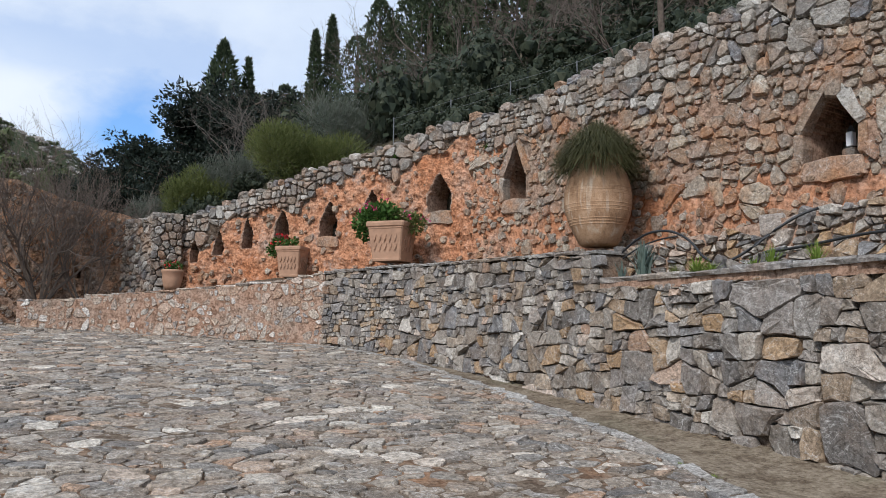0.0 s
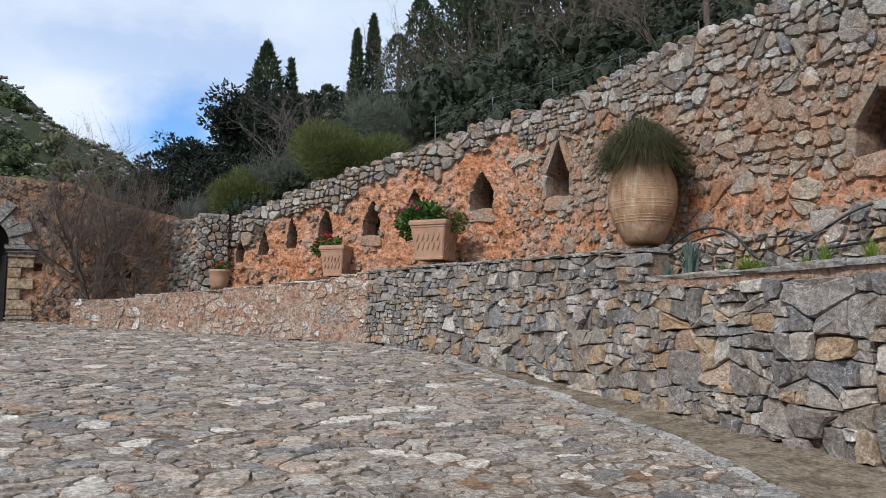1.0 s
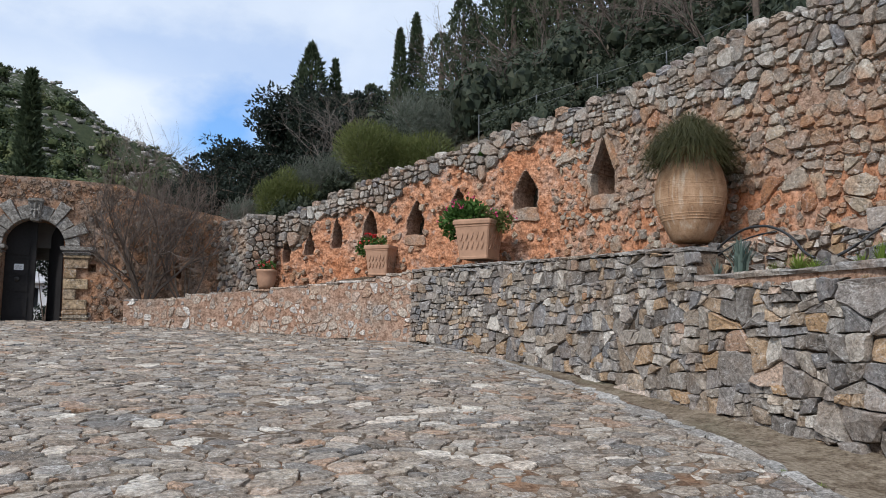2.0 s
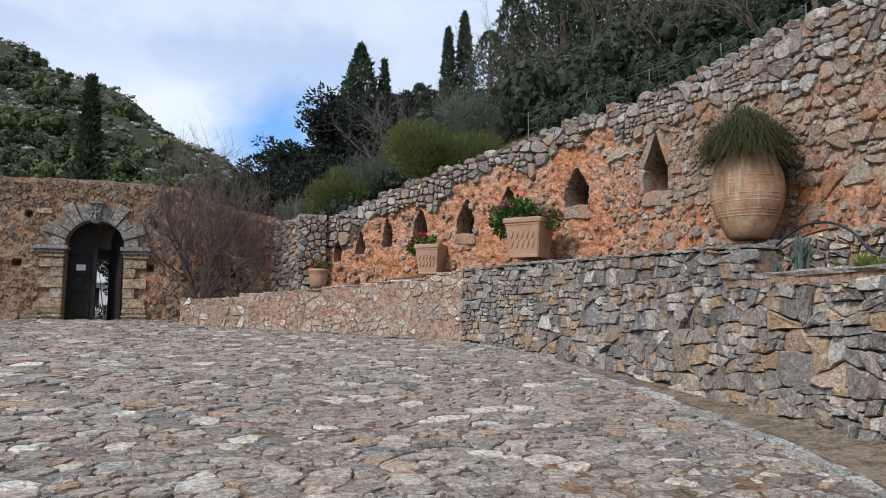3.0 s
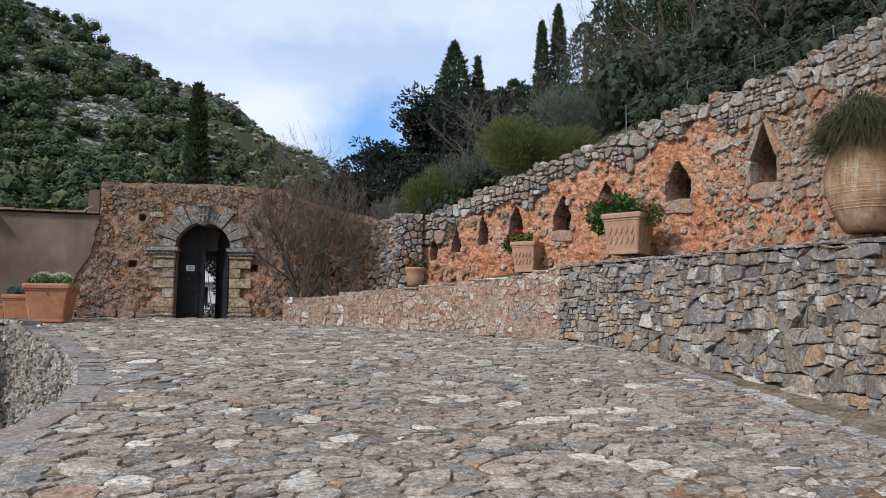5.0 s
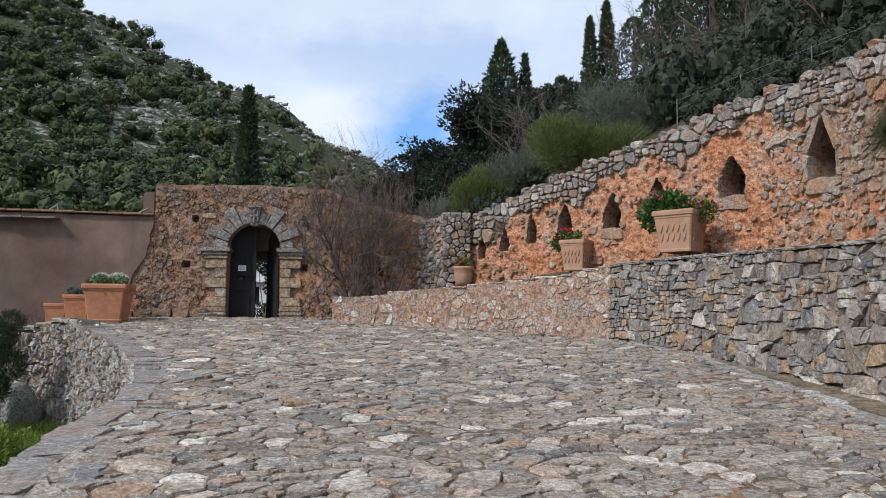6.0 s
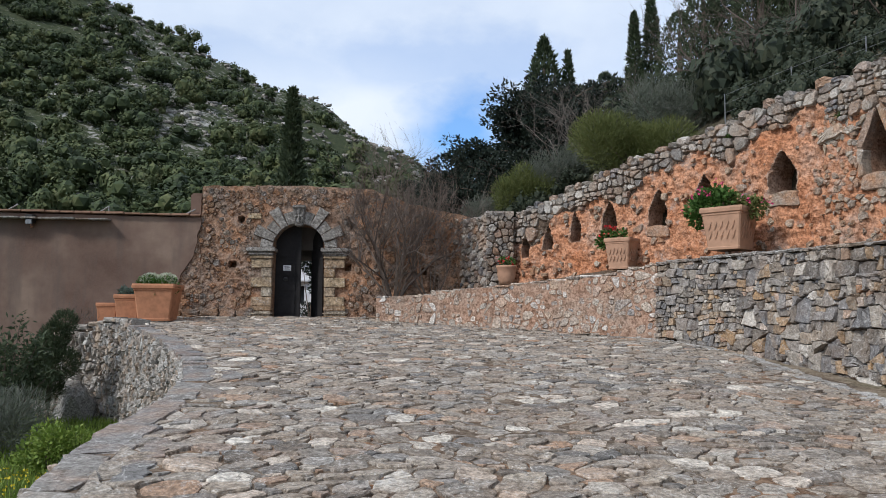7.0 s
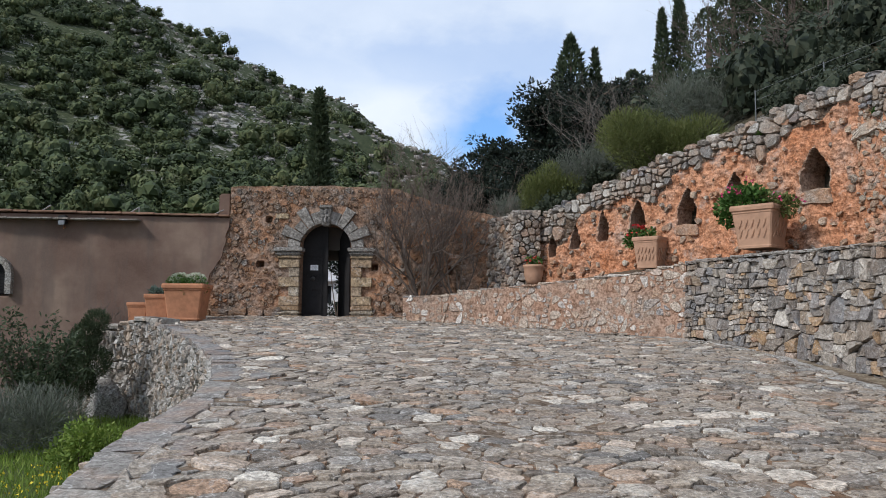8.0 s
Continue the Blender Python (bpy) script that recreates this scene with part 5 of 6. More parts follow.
while x < -8.0:
    ln = er.uniform(0.25, 0.6)
    t = (x + 14) / 8.5
    z = 3.93 + 0.07 * (1 - t)
    yb = GATE_Y - 0.06 - 0.5 * (1 - t)
    bm = box_bm(x, yb - er.uniform(0.16, 0.26), z, x + ln - 0.01, yb + 0.1, z + er.uniform(0.03, 0.05), 0.008)
    part_v("eaves_slate", [v.co.copy() for v in bm.verts], [tuple(v.index for v in f.verts) for f in bm.faces], M_SLATE, pink)
    bm.free()
    x += ln
# low tiled parapet, side pier and stay rods
x = -13.9
while x < -5.6:
    ln = er.uniform(0.35, 0.7)
    t = (x + 14) / 8.5
    bm = box_bm(x, GATE_Y - 0.14 - 0.5 * (1 - t), 4.10 + 0.10 * (1 - t), min(x + ln, -5.5), GATE_Y + 0.8, 4.14 + 0.10 * (1 - t) + er.uniform(0, 0.02), 0.012)
    part_v("capping", [v.co.copy() for v in bm.verts], [tuple(v.index for v in f.verts) for f in bm.faces], M_TILE, pink)
    bm.free()
    x += ln
bm = box_bm(-5.85, GATE_Y + 0.15, 4.1, -5.53, GATE_Y + 0.7, 4.74, 0.04)
part_v("pier", [v.co.copy() for v in bm.verts], [tuple(v.index for v in f.verts) for f in bm.faces], M_PINK, pink)
for ax, az_, bx, bz in ((-8.25, 4.14, -7.9, 4.36), (-7.9, 4.36, -7.9, 4.14), (-6.05, 4.13, -5.7, 4.30), (-10.6, 4.15, -10.2, 4.40)):
    part_v("stay_rod", *tube([(ax, GATE_Y + 0.1, az_), (bx, GATE_Y + 0.1, bz)], [0.018, 0.018], 6), M_METAL, pink)

lamp = thing("wall_lamp", (-9.62, GATE_Y - 0.34, 3.85), "small black floodlight with a pale lens on the plastered wall", "lamp")
part("housing", box_bm(-0.10, -0.16, 0.0, 0.10, 0.02, 0.22, 0.02), M_IRON, lamp)
part("lens", box_bm(-0.075, -0.185, -0.03, 0.09, -0.15, 0.09, 0.015), M_METAL, lamp)
part_v("bracket", *tube([(0.0, 0.1, -0.05), (0.0, -0.02, -0.1), (0.0, -0.05, 0.02)], [0.02, 0.02, 0.02], 6), M_TERRA, lamp, local=True)

# ---- the grey return wall and pillar at the end of the high wall ----
for nm, pts2, z1, lab in (("wall_pillar", [(2.38, 19.14), (2.05, 19.13), (1.69, 19.12)], 4.06, "square grey rubble pillar at the end of the high wall"),
                          ("wall_return", [(1.70, 19.14), (1.42, 19.72), (1.14, 20.3)], 3.98, "grey rubble return wall beside the pillar")):
    ln = Line(pts2, 1, 0.02)
    wl_ = thing(nm, (0, 0, 0), lab, "wall", kind="structure")
    backing("core", ln, lambda x, y: 1.9, lambda x, y: z1 - 0.03, -0.04, wl_, M_JOINT, 0.6, step=0.1)
    rr = np.random.default_rng(81)
    pts = scatter(0, ln.length, 2.0, z1, lambda u, v, q: 0.05 + 0.06 * q * q, rr)
    out = []
    for poly, rad in cells(pts, 0, ln.length, 1.95, z1):
        s = stone(poly, 0.010, rr.uniform(0.03, 0.07), 0.06, rr, 0.15, 0.15, 0.17, 0.78)
        if s:
            out.append(s)
    lay(out, ln.place, wl_, M_PALE, "stone", 300, False)
    coping(ln, 0, ln.length, lambda x, y: z1 + 0.04, wl_, M_PALE, cr, (0.18, 0.34), (0.07, 0.12), 0.5, 0.03)

# ---- plants: tools ----


def leaf_quads(c, out, long, wide, r, up=0.0):
    """Small leaves as quads: c (n,3) places, out (n,3) rough directions in which they point."""
    n = len(c)
    d = out + r.normal(0, 0.55, (n, 3))
    d[:, 2] += up
    d /= np.linalg.norm(d, axis=1)[:, None] + 1e-9
    s = np.cross(d, r.normal(0, 1, (n, 3)))
    s /= np.linalg.norm(s, axis=1)[:, None] + 1e-9
    L = (long * r.uniform(0.6, 1.35, n))[:, None]
    W = (wide * r.uniform(0.6, 1.3, n))[:, None]
    v = np.stack([c, c + d * L * 0.5 + s * W * 0.5, c + d * L, c + d * L * 0.5 - s * W * 0.5], 1).reshape(-1, 3)
    return v, np.arange(4 * n).reshape(n, 4)


def clumps(centres, radii, n, r, shell=0.55):
    """Points in and on ellipsoids, with the way out of each."""
    centres, radii = np.asarray(centres, float), np.asarray(radii, float)
    if radii.ndim == 1:
        radii = np.repeat(radii[:, None], 3, 1)
    vol = radii.prod(1) ** (2 / 3)
    k = r.choice(len(centres), n, p=vol / vol.sum())
    d = r.normal(0, 1, (n, 3))
    d /= np.linalg.norm(d, axis=1)[:, None]
    t = shell + (1 - shell) * r.random(n) ** 0.6
    return centres[k] + d * radii[k] * t[:, None], d


def cypress(x, y, height, radius, seed, label, name="cypress_tree", n=4200, z=None, taper=0.75, group="cypress trees"):
    r = np.random.default_rng(seed)
    z = float(ground_z(x, y)) - 0.1 if z is None else z
    ob = thing(name, (x, y, z), label, "tree", group)
    part_v("trunk", *tube([(0, 0, 0), (0, 0, height * 0.5), (0, 0, height * 0.95)], [radius * 0.16, radius * 0.1, 0.02], 7), M_BARK, ob, local=True)
    h = r.random(n) ** 0.85
    a = r.uniform(0, 2 * math.pi, n)
    prof = radius * np.clip(np.minimum((h + 0.04) * 9, 1.0) * (1 - h ** 2.2) ** taper, 0.02, None)
    lump = 1 + 0.22 * np.sin(a * 3 + h * 23 + seed) * np.cos(a * 2 - h * 37) + 0.16 * np.sin(h * 61 + a * 5)
    rad = prof * lump * (0.55 + 0.45 * r.random(n) ** 0.4)
    c = np.stack([rad * np.cos(a), rad * np.sin(a), h * height], 1)
    o = np.stack([np.cos(a) * 0.45, np.sin(a) * 0.45, np.ones(n) * 0.9], 1)
    v, q = leaf_quads(c, o, 0.055 * height ** 0.75, 0.022 * height ** 0.75, r)
    big_mesh("crown", v, q, L_CYPRESS).parent = ob
    return ob


def bush(name, base, centres, radii, n, long, wide, material, seed, label, category="shrub", up=0.2, shell=0.4, stems=6, bark=None, group=""):
    """A shrub: leaves on clumps over a few stems from its base."""
    r = np.random.default_rng(seed)
    ob = thing(name, base, label, category, group)
    c, d = clumps(np.asarray(centres) , radii, n, r, shell)
    v, q = leaf_quads(c, d, long, wide, r, up)
    big_mesh("foliage", v, q, material).parent = ob
    ends = np.asarray(centres)[r.integers(0, len(centres), stems)]
    part_v("woody_base", *joined([tube([(0, 0, -0.05), tuple(e * 0.5 + r.normal(0, 0.03, 3)), tuple(e)], [0.025, 0.015, 0.006], 5) for e in ends]), bark or M_BARK, ob, local=True)
    return ob


def twigs(p, d, length, radius, depth, r, out, spread=0.5, lift=0.12, kids=3, sides=4):
    """Bare branches, forking as they go."""
    pts, rad = [p], [radius]
    q = p.copy()
    for k in range(3):
        d = (d + Vector(r.normal(0, 0.13, 3)) + Vector((0, 0, lift * 0.25))).normalized()
        q = q + d * (length / 3)
        pts.append(q.copy())
        rad.append(radius * (1 - 0.2 * (k + 1)))
    out.append(tube(pts, rad, sides if depth > 1 else 3))
    if depth <= 0:
        return
    for k in range(kids):
        t = r.uniform(0.35, 1.0)
        i = min(2, int(t * 3))
        o = pts[i].lerp(pts[i + 1], t * 3 - i)
        nd = (d + Vector(r.normal(0, spread, 3))).normalized()
        twigs(o, nd, length * r.uniform(0.55, 0.85), radius * 0.55, depth - 1, r, out, spread, lift, kids, sides)


def bare_tree(name, base, stems, seed, material, label, height, spread, depth=4, kids=3, radius=0.05, lift=0.12, category="tree"):
    r = np.random.default_rng(seed)
    ob = thing(name, base, label, category)
    limbs, fine = [], []
    for k in range(stems):
        a = 2 * math.pi * k / stems + r.normal(0, 0.3)
        d = Vector((math.cos(a) * spread, math.sin(a) * spread * 0.5, 1)).normalized()
        out = []
        twigs(Vector((0.05 * math.cos(a), 0.05 * math.sin(a), -0.1)), d, height * r.uniform(0.38, 0.5), radius * r.uniform(0.7, 1.1), depth, r, out, 0.42, lift, kids)
        limbs.append(out[0])
        fine.extend(out[1:])
    part_v("trunk", *joined(limbs), M_BARK, ob, local=True)
    part_v("branchwork", *joined(fine), material, ob, local=True)
    return ob


# ---- woods on the far mountain ----
r = np.random.default_rng(101)


def shingles(c, d, size, r):
    """Leaf sprays, each a small triangle that lies along a crown's surface."""
    n = len(c)
    nrm = d + r.normal(0, 0.5, (n, 3))
    nrm /= np.linalg.norm(nrm, axis=1)[:, None] + 1e-9
    a = np.cross(nrm, r.normal(0, 1, (n, 3)))
    a /= np.linalg.norm(a, axis=1)[:, None] + 1e-9
    b = np.cross(nrm, a)
    s = (size * r.uniform(0.6, 1.3, n))[:, None]
    return np.stack([c - a * s * 0.5, c + b * s * 0.8, c + a * s * 0.5], 1).reshape(-1, 3)


def crown_mesh(n, r, size, core=0.8):
    """A lumpy crown about 1 in radius: leaf sprays over a few solid hearts."""
    k = 9
    cs = r.normal(0, 1, (k, 3))
    cs = cs / np.linalg.norm(cs, axis=1)[:, None] * r.uniform(0.3, 0.6, k)[:, None] * np.array([1, 1, 0.75])
    rs = r.uniform(0.3, 0.5, k)
    c, d = clumps(cs, rs, n, r, 0.85)
    d = d + np.array([0, 0, 0.3])
    leaf = shingles(c, d, size, r)
    bm = bmesh.new()
    bmesh.ops.create_icosphere(bm, subdivisions=1, radius=1)
    bm.verts.index_update()
    iv = np.array([tuple(v.co) for v in bm.verts])
    ifc = np.array([[v.index for v in f.verts] for f in bm.faces])
    bm.free()
    heart = np.concatenate([(iv * q * core + p)[ifc].reshape(-1, 3) for p, q in list(zip(cs, rs))[:6]])
    return np.concatenate([leaf, heart])


kinds = [crown_mesh(350, r, 0.155, 0.72) for _ in range(6)]
fine_kinds = [crown_mesh(480, r, 0.15, 0.6) for _ in range(5)]
V = []
count = 0
for _ in range(9000):
    y = 84 + 190 * r.random() ** 0.85
    x = y * r.uniform(-0.75, 0.30)
    z = float(ground_z(x, y))
    if z < 2.5 or y < 70 and x > -30:
        continue
    right = x - float(hill_foot(y)) > -6
    rocky = 0.35 * float(wavy(x, y, 13, 4)) + 1.5 * (z / max(8, 48 - 0.53 * x) - 0.62) + 0.008 * (x + 60)
    if not right and rocky > 0.14 + 0.3 * r.random():
        if r.random() < 0.35:
            continue
        s = r.uniform(0.6, 1.6)
    else:
        s = r.uniform(1.8, 4.0)
    k = kinds[int(r.integers(6))]
    a = r.uniform(0, 6.28)
    R2 = np.array([[math.cos(a), -math.sin(a), 0], [math.sin(a), math.cos(a), 0], [0, 0, 1]])
    V.append(k @ R2.T * np.array([s, s, s * r.uniform(0.75, 1.25)]) + np.array([x, y, z + s * 0.45]))
    count += 1
    if count > 1550:
        break
V = np.concatenate(V)
woods = big_mesh("far_woods", V, np.arange(len(V)).reshape(-1, 3), L_WOODS)
tagged(woods, "dark green evergreen scrub woods on the far mountainside", "woods", kind="stuff")

# pale boulders on the bare ridge
V, Q = [], []
o = 0
for _ in range(4600):
    y = r.uniform(110, 262)
    x = y * r.uniform(-0.6, 0.12)
    z = float(ground_z(x, y))
    if 0.35 * float(wavy(x, y, 13, 4)) + 1.5 * (z / max(8, 48 - 0.53 * x) - 0.62) + 0.008 * (x + 60) < 0.05:
        continue
    s = 0.22 + 0.75 * r.random() ** 2.5
    d = r.normal(0, 1, (8, 3))
    d /= np.linalg.norm(d, axis=1)[:, None]
    cube = np.array([(a, b, c) for a in (-1, 1) for b in (-1, 1) for c in (-1, 1)], float) * 0.6 + d * 0.25
    V.append(cube * s * np.array([1.3, 1, 0.7]) + np.array([x, y, z + 0.1 * s]))
    Q.append(np.array([(0, 1, 3, 2), (4, 6, 7, 5), (0, 4, 5, 1), (2, 3, 7, 6), (0, 2, 6, 4), (1, 5, 7, 3)]) + o)
    o += 8
M_CRAG = stone_mat("pale_crag", [(0.0, (0.30, 0.285, 0.26)), (0.6, (0.42, 0.405, 0.38)), (0.95, (0.24, 0.22, 0.20))], dirt_amount=0.3, grain=0.6)
tagged(big_mesh("crags", np.concatenate(V), np.concatenate(Q), M_CRAG), "pale limestone boulders scattered over the bare ridge", "rocks", kind="stuff")

# ---- trees on the near slope ----
cypress(-7.25, 45, 12.6, 0.78, 1, "tall dark green cypress behind the gate wall", n=6500, z=2.0)
cypress(17.1, 60, 11.4, 0.75, 2, "slim dark cypress on the wooded slope")
cypress(18.8, 61, 12.0, 0.80, 3, "slim dark cypress on the wooded slope")
cypress(7.1, 43, 10.2, 1.9, 4, "young cypress with a ragged tip above the pine", n=4600, taper=0.95)
cypress(8.65, 44, 8.6, 0.5, 5, "thin young cypress above the dark pine", n=2200)
row = [(0.345, 40, 4.8, 1.4), (0.378, 36, 5.8, 1.1), (0.40, 41, 5.0, 1.4), (0.425, 37, 5.6, 1.6), (0.455, 34, 8.0, 1.2), (0.485, 36, 13, 1.5), (0.53, 30, 9.5, 1.2), (0.50, 41, 15, 1.7), (0.58, 33, 13, 1.6), (0.63, 28, 10.5, 1.4), (0.68, 32, 14, 1.8), (0.75, 27, 11.5, 1.6), (0.84, 26, 12, 1.8), (0.95, 23, 10.5, 1.7), (1.1, 21, 10, 1.8)]
for k, (a, y, h, rad) in enumerate(row):
    cypress(a * y, y, h, rad, 10 + k, "dense dark cypress on the slope above the wall", n=4400, taper=0.6)

# rounded evergreens on the ridge behind the pine
for k in range(11):
    a = 0.165 + 0.0135 * k
    x, y = 64 * a, 64 + 1.5 * (k % 3)
    h = 1.6 + y * (0.292 + 0.36 * (a - 0.2) + 0.012 * math.sin(k * 2.3)) - float(ground_z(x, y))
    cypress(x, y, h, 1.7, 60 + k, "rounded dark evergreen tree on the wooded ridge", "evergreen_tree", 3000, None, 0.5, "evergreens on the ridge")

# evergreen scrub between them
V = []
for i in range(740):
    y = r.uniform(5, 62) if i < 450 else r.uniform(2, 24)
    x = float(hill_foot(y)) + (4.5 + 30 * r.random() ** 1.3 if i < 450 else 0.9 + 4.6 * r.random())
    z = float(ground_z(x, y))
    near = i >= 450
    if near and 16.5 < y < 20 and x < 7:
        continue
    s = r.uniform(0.22, 0.62) if near else r.uniform(0.7, 1.3) * (1 + 0.010 * y)
    k = kinds[int(r.integers(6))] if near else fine_kinds[int(r.integers(5))]
    V.append(k * s * np.array([1, 1, r.uniform(0.7, 1.5)]) + np.array([x, y, z + s * 0.4]))
V = np.concatenate(V)
tagged(big_mesh("hillside_scrub", V, np.arange(len(V)).reshape(-1, 3), L_SCRUB), "dark evergreen scrub covering the slope above the wall", "scrub", kind="stuff")


def pine(x, y, z, seed, size=1.0):
    """A broad dark tree in flat ragged tiers."""
    r = np.random.default_rng(seed)
    ob = thing("pine_tree", (x, y, z), "broad dark cedar-like tree with ragged tiers of branches", "tree")
    limbs, cs, rs = [], [], []
    for k in range(58):
        h = r.uniform(0.3, 4.2)
        a = r.uniform(0, 6.28)
        ln = (2.9 - 0.36 * h) * r.uniform(0.5, 1.1)
        e = Vector((math.cos(a) * ln, math.sin(a) * ln, h + 0.25 * ln * r.uniform(-0.2, 0.9)))
        limbs.append(tube([(0, 0, h * 0.9), e * 0.5 + Vector((0, 0, h * 0.47)), e], [0.07, 0.045, 0.015], 5))
        for t in (0.45, 0.7, 0.95):
            p = Vector((0, 0, h * 0.9)).lerp(e, t)
            cs.append(p + Vector(r.normal(0, 0.12, 3)))
            rs.append((r.uniform(0.28, 0.55), r.uniform(0.28, 0.55), r.uniform(0.18, 0.32)))
    part_v("trunk", *tube([(0, 0, -0.3), (0.1, 0, 2), (0, 0.05, 4.2)], [0.22, 0.16, 0.04], 9), M_BARK, ob, local=True)
    part_v("limb_frame", *joined(limbs), M_BARK, ob, local=True)
    c, d = clumps(np.array([tuple(v) for v in cs]), np.array(rs), 24000, r, 0.35)
    v, q = leaf_quads(c, d, 0.14, 0.068, r, 0.2)
    big_mesh("crown", v, q, L_PINE).parent = ob
    ob.scale = (size, size, size)
    return ob


pine(4.75, 31, 5.0, 7, 1.28)
pine(2.7, 35, 4.5, 8, 1.2)
pine(6.4, 32.5, 6.2, 9, 1.2)
pine(1.2, 39, 4.1, 10, 1.1)

# bushes along the top of the high wall
def wall_bush(name, x, y, rx, rz, n, mat_, seed, label, long=0.12, wide=0.014):
    z = float(ground_z(x, y))
    rr = np.random.default_rng(seed)
    cs = [(rr.uniform(-0.7, 0.7) * rx, rr.uniform(-0.4, 0.4) * rx * 0.6, rz * rr.uniform(0.35, 0.8)) for _ in range(9)]
    rs = [(rx * 0.42, rx * 0.36, rz * 0.45)] * 9
    return bush(name, (x, y, z), cs, rs, n, long, wide, mat_, seed, label, up=0.9, shell=0.35)


wall_bush("rosemary_bush", 5.15, 18.3, 1.4, 1.2, 22000, L_BUSH, 31, "yellow-green rosemary bush on top of the high wall", 0.13)
wall_bush("lavender_bush", 6.3, 19.0, 1.2, 1.5, 8000, L_LAVENDER, 32, "grey lavender with dry spikes behind the rosemary", 0.2, 0.011)
wall_bush("rosemary_bush", 2.85, 20.5, 0.85, 1.15, 13000, L_BUSH, 33, "dark green rosemary bush at the end of the high wall", 0.12)
wall_bush("lavender_bush", 3.6, 20.6, 0.9, 1.15, 7000, L_LAVENDER, 34, "grey lavender bush on top of the high wall", 0.17, 0.011)
wall_bush("lavender_bush", 1.95, 21.4, 0.7, 0.9, 5000, L_LAVENDER, 35, "grey lavender bush beside the pillar", 0.16, 0.011)
for k, (x, y, h, s) in enumerate(((4.3, 21.5, 3.0, 0.9), (5.6, 22.5, 3.4, 0.8), (8.2, 20.0, 3.2, 0.8), (9.6, 19.0, 3.4, 0.8), (10.5, 16.5, 3.2, 0.9), (11.6, 17.6, 4.0, 0.8), (11.0, 13.8, 3.0, 0.9), (12.5, 12.5, 3.4, 0.9), (13.0, 15.2, 4.4, 0.8), (12.2, 10.2, 3.2, 0.9))):
    bare_tree("bare_shrub", (x, y, float(ground_z(x, y))), 6, 200 + k, M_TWIG_GREY if k < 2 else M_TWIG, "leafless grey-brown shrub on the slope above the wall", h, s, 4, 3, 0.028, category="shrub")

# fence along the slope
fence = thing("fence", (7.5, 17.5, 6.5), "low wire fence with metal posts on the slope", "fence")
fp = [(6.9, 17.2), (7.7, 15.7), (8.4, 14.2), (9.0, 12.6), (9.5, 10.9)]
tips = []
for x, y in fp:
    z = float(ground_z(x, y))
    part_v("post", *tube([(x, y, z - 0.1), (x, y, z + 0.75)], [0.014, 0.014], 6), M_METAL, fence)
    tips.append((x, y, z))
for h in (0.12, 0.32, 0.52, 0.72):
    part_v("wire", *tube([(x, y, z + h) for x, y, z in tips], [0.004] * len(tips), 4), M_METAL, fence)
post = thing("fence_post", (10.3, 11.6, float(ground_z(10.3, 11.6))), "pale weathered wooden post on the slope", "post")
part_v("stake", *tube([(0, 0, -0.2), (0.02, 0, 0.6), (0.0, 0, 1.2)], [0.07, 0.065, 0.06], 8), M_BARK, post, local=True)

# the bare fan-shaped tree in the corner by the gate
bare_tree("bare_tree", (-0.55, 19.65, 1.95), 10, 77, M_TWIG, "leafless many-stemmed tree in the corner by the gate", 3.7, 0.72, 5, 3, 0.046, 0.45)
bare_tree("bare_tree", (0.35, 19.8, 2.0), 6, 78, M_TWIG, "leafless many-stemmed tree in the corner by the gate", 3.2, 0.8, 4, 3, 0.032, 0.45)

# ---- pots ----


def square_planter(name, at, width, height, material, label, turn=0.0, carved=True, group=""):
    """A tapered square terracotta planter with a rolled rim, soil and raised swags."""
    ob = thing(name, Matrix.Translation(at) @ pose(0, 0, 0, 0, 0, turn), label, "planter", group)
    w = width / 2
    prof = [(0.74, 0.0), (0.76, 0.05), (0.74, 0.07), (0.90, 0.80), (0.93, 0.82), (0.93, 0.86), (0.99, 0.88), (1.0, 0.95), (0.97, 1.0), (0.84, 1.0), (0.80, 0.9)]
    vs, fs = [], []
    for s, h in prof:
        for sx, sy in ((-1, -1), (1, -1), (1, 1), (-1, 1)):
            c = 0.06 * w
            for ox, oy in (((0, 1), (1, 0)) if sx * sy > 0 else ((1, 0), (0, 1))):
                vs.append((sx * (w * s - c * ox), sy * (w * s - c * oy), h * height))
    m = 8
    for i in range(len(prof) - 1):
        for k in range(m):
            j = (k + 1) % m
            fs.append((i * m + k, i * m + j, (i + 1) * m + j, (i + 1) * m + k))
    fs.append(tuple(reversed(range(m))))
    part_v("body", vs, fs, material, ob, local=True)
    part("soil", box_bm(-w * 0.83, -w * 0.83, height * 0.85, w * 0.83, w * 0.83, height * 0.91), M_SOIL, ob)
    if carved:
        for side in range(4):
            for k in range(5):
                for h0 in (0.24, 0.46):
                    x = (k - 2) * w * 0.27
                    s0, s1 = 0.76 + 0.2 * h0 - 0.0, 0.76 + 0.2 * (h0 + 0.16)
                    pts3 = [(x - w * 0.08, -w * s0 - 0.002, h0 * height), (x, -w * (s0 + s1) / 2 - 0.008, (h0 + 0.08) * height), (x + w * 0.08, -w * s1 - 0.002, (h0 + 0.2) * height)]
                    rot = pose(0, 0, 0, 0, 0, 90 * side)
                    part_v("swag", *tube([rot @ Vector(p) for p in pts3], [0.005, 0.009, 0.004], 5), material, ob, local=True)
    return ob


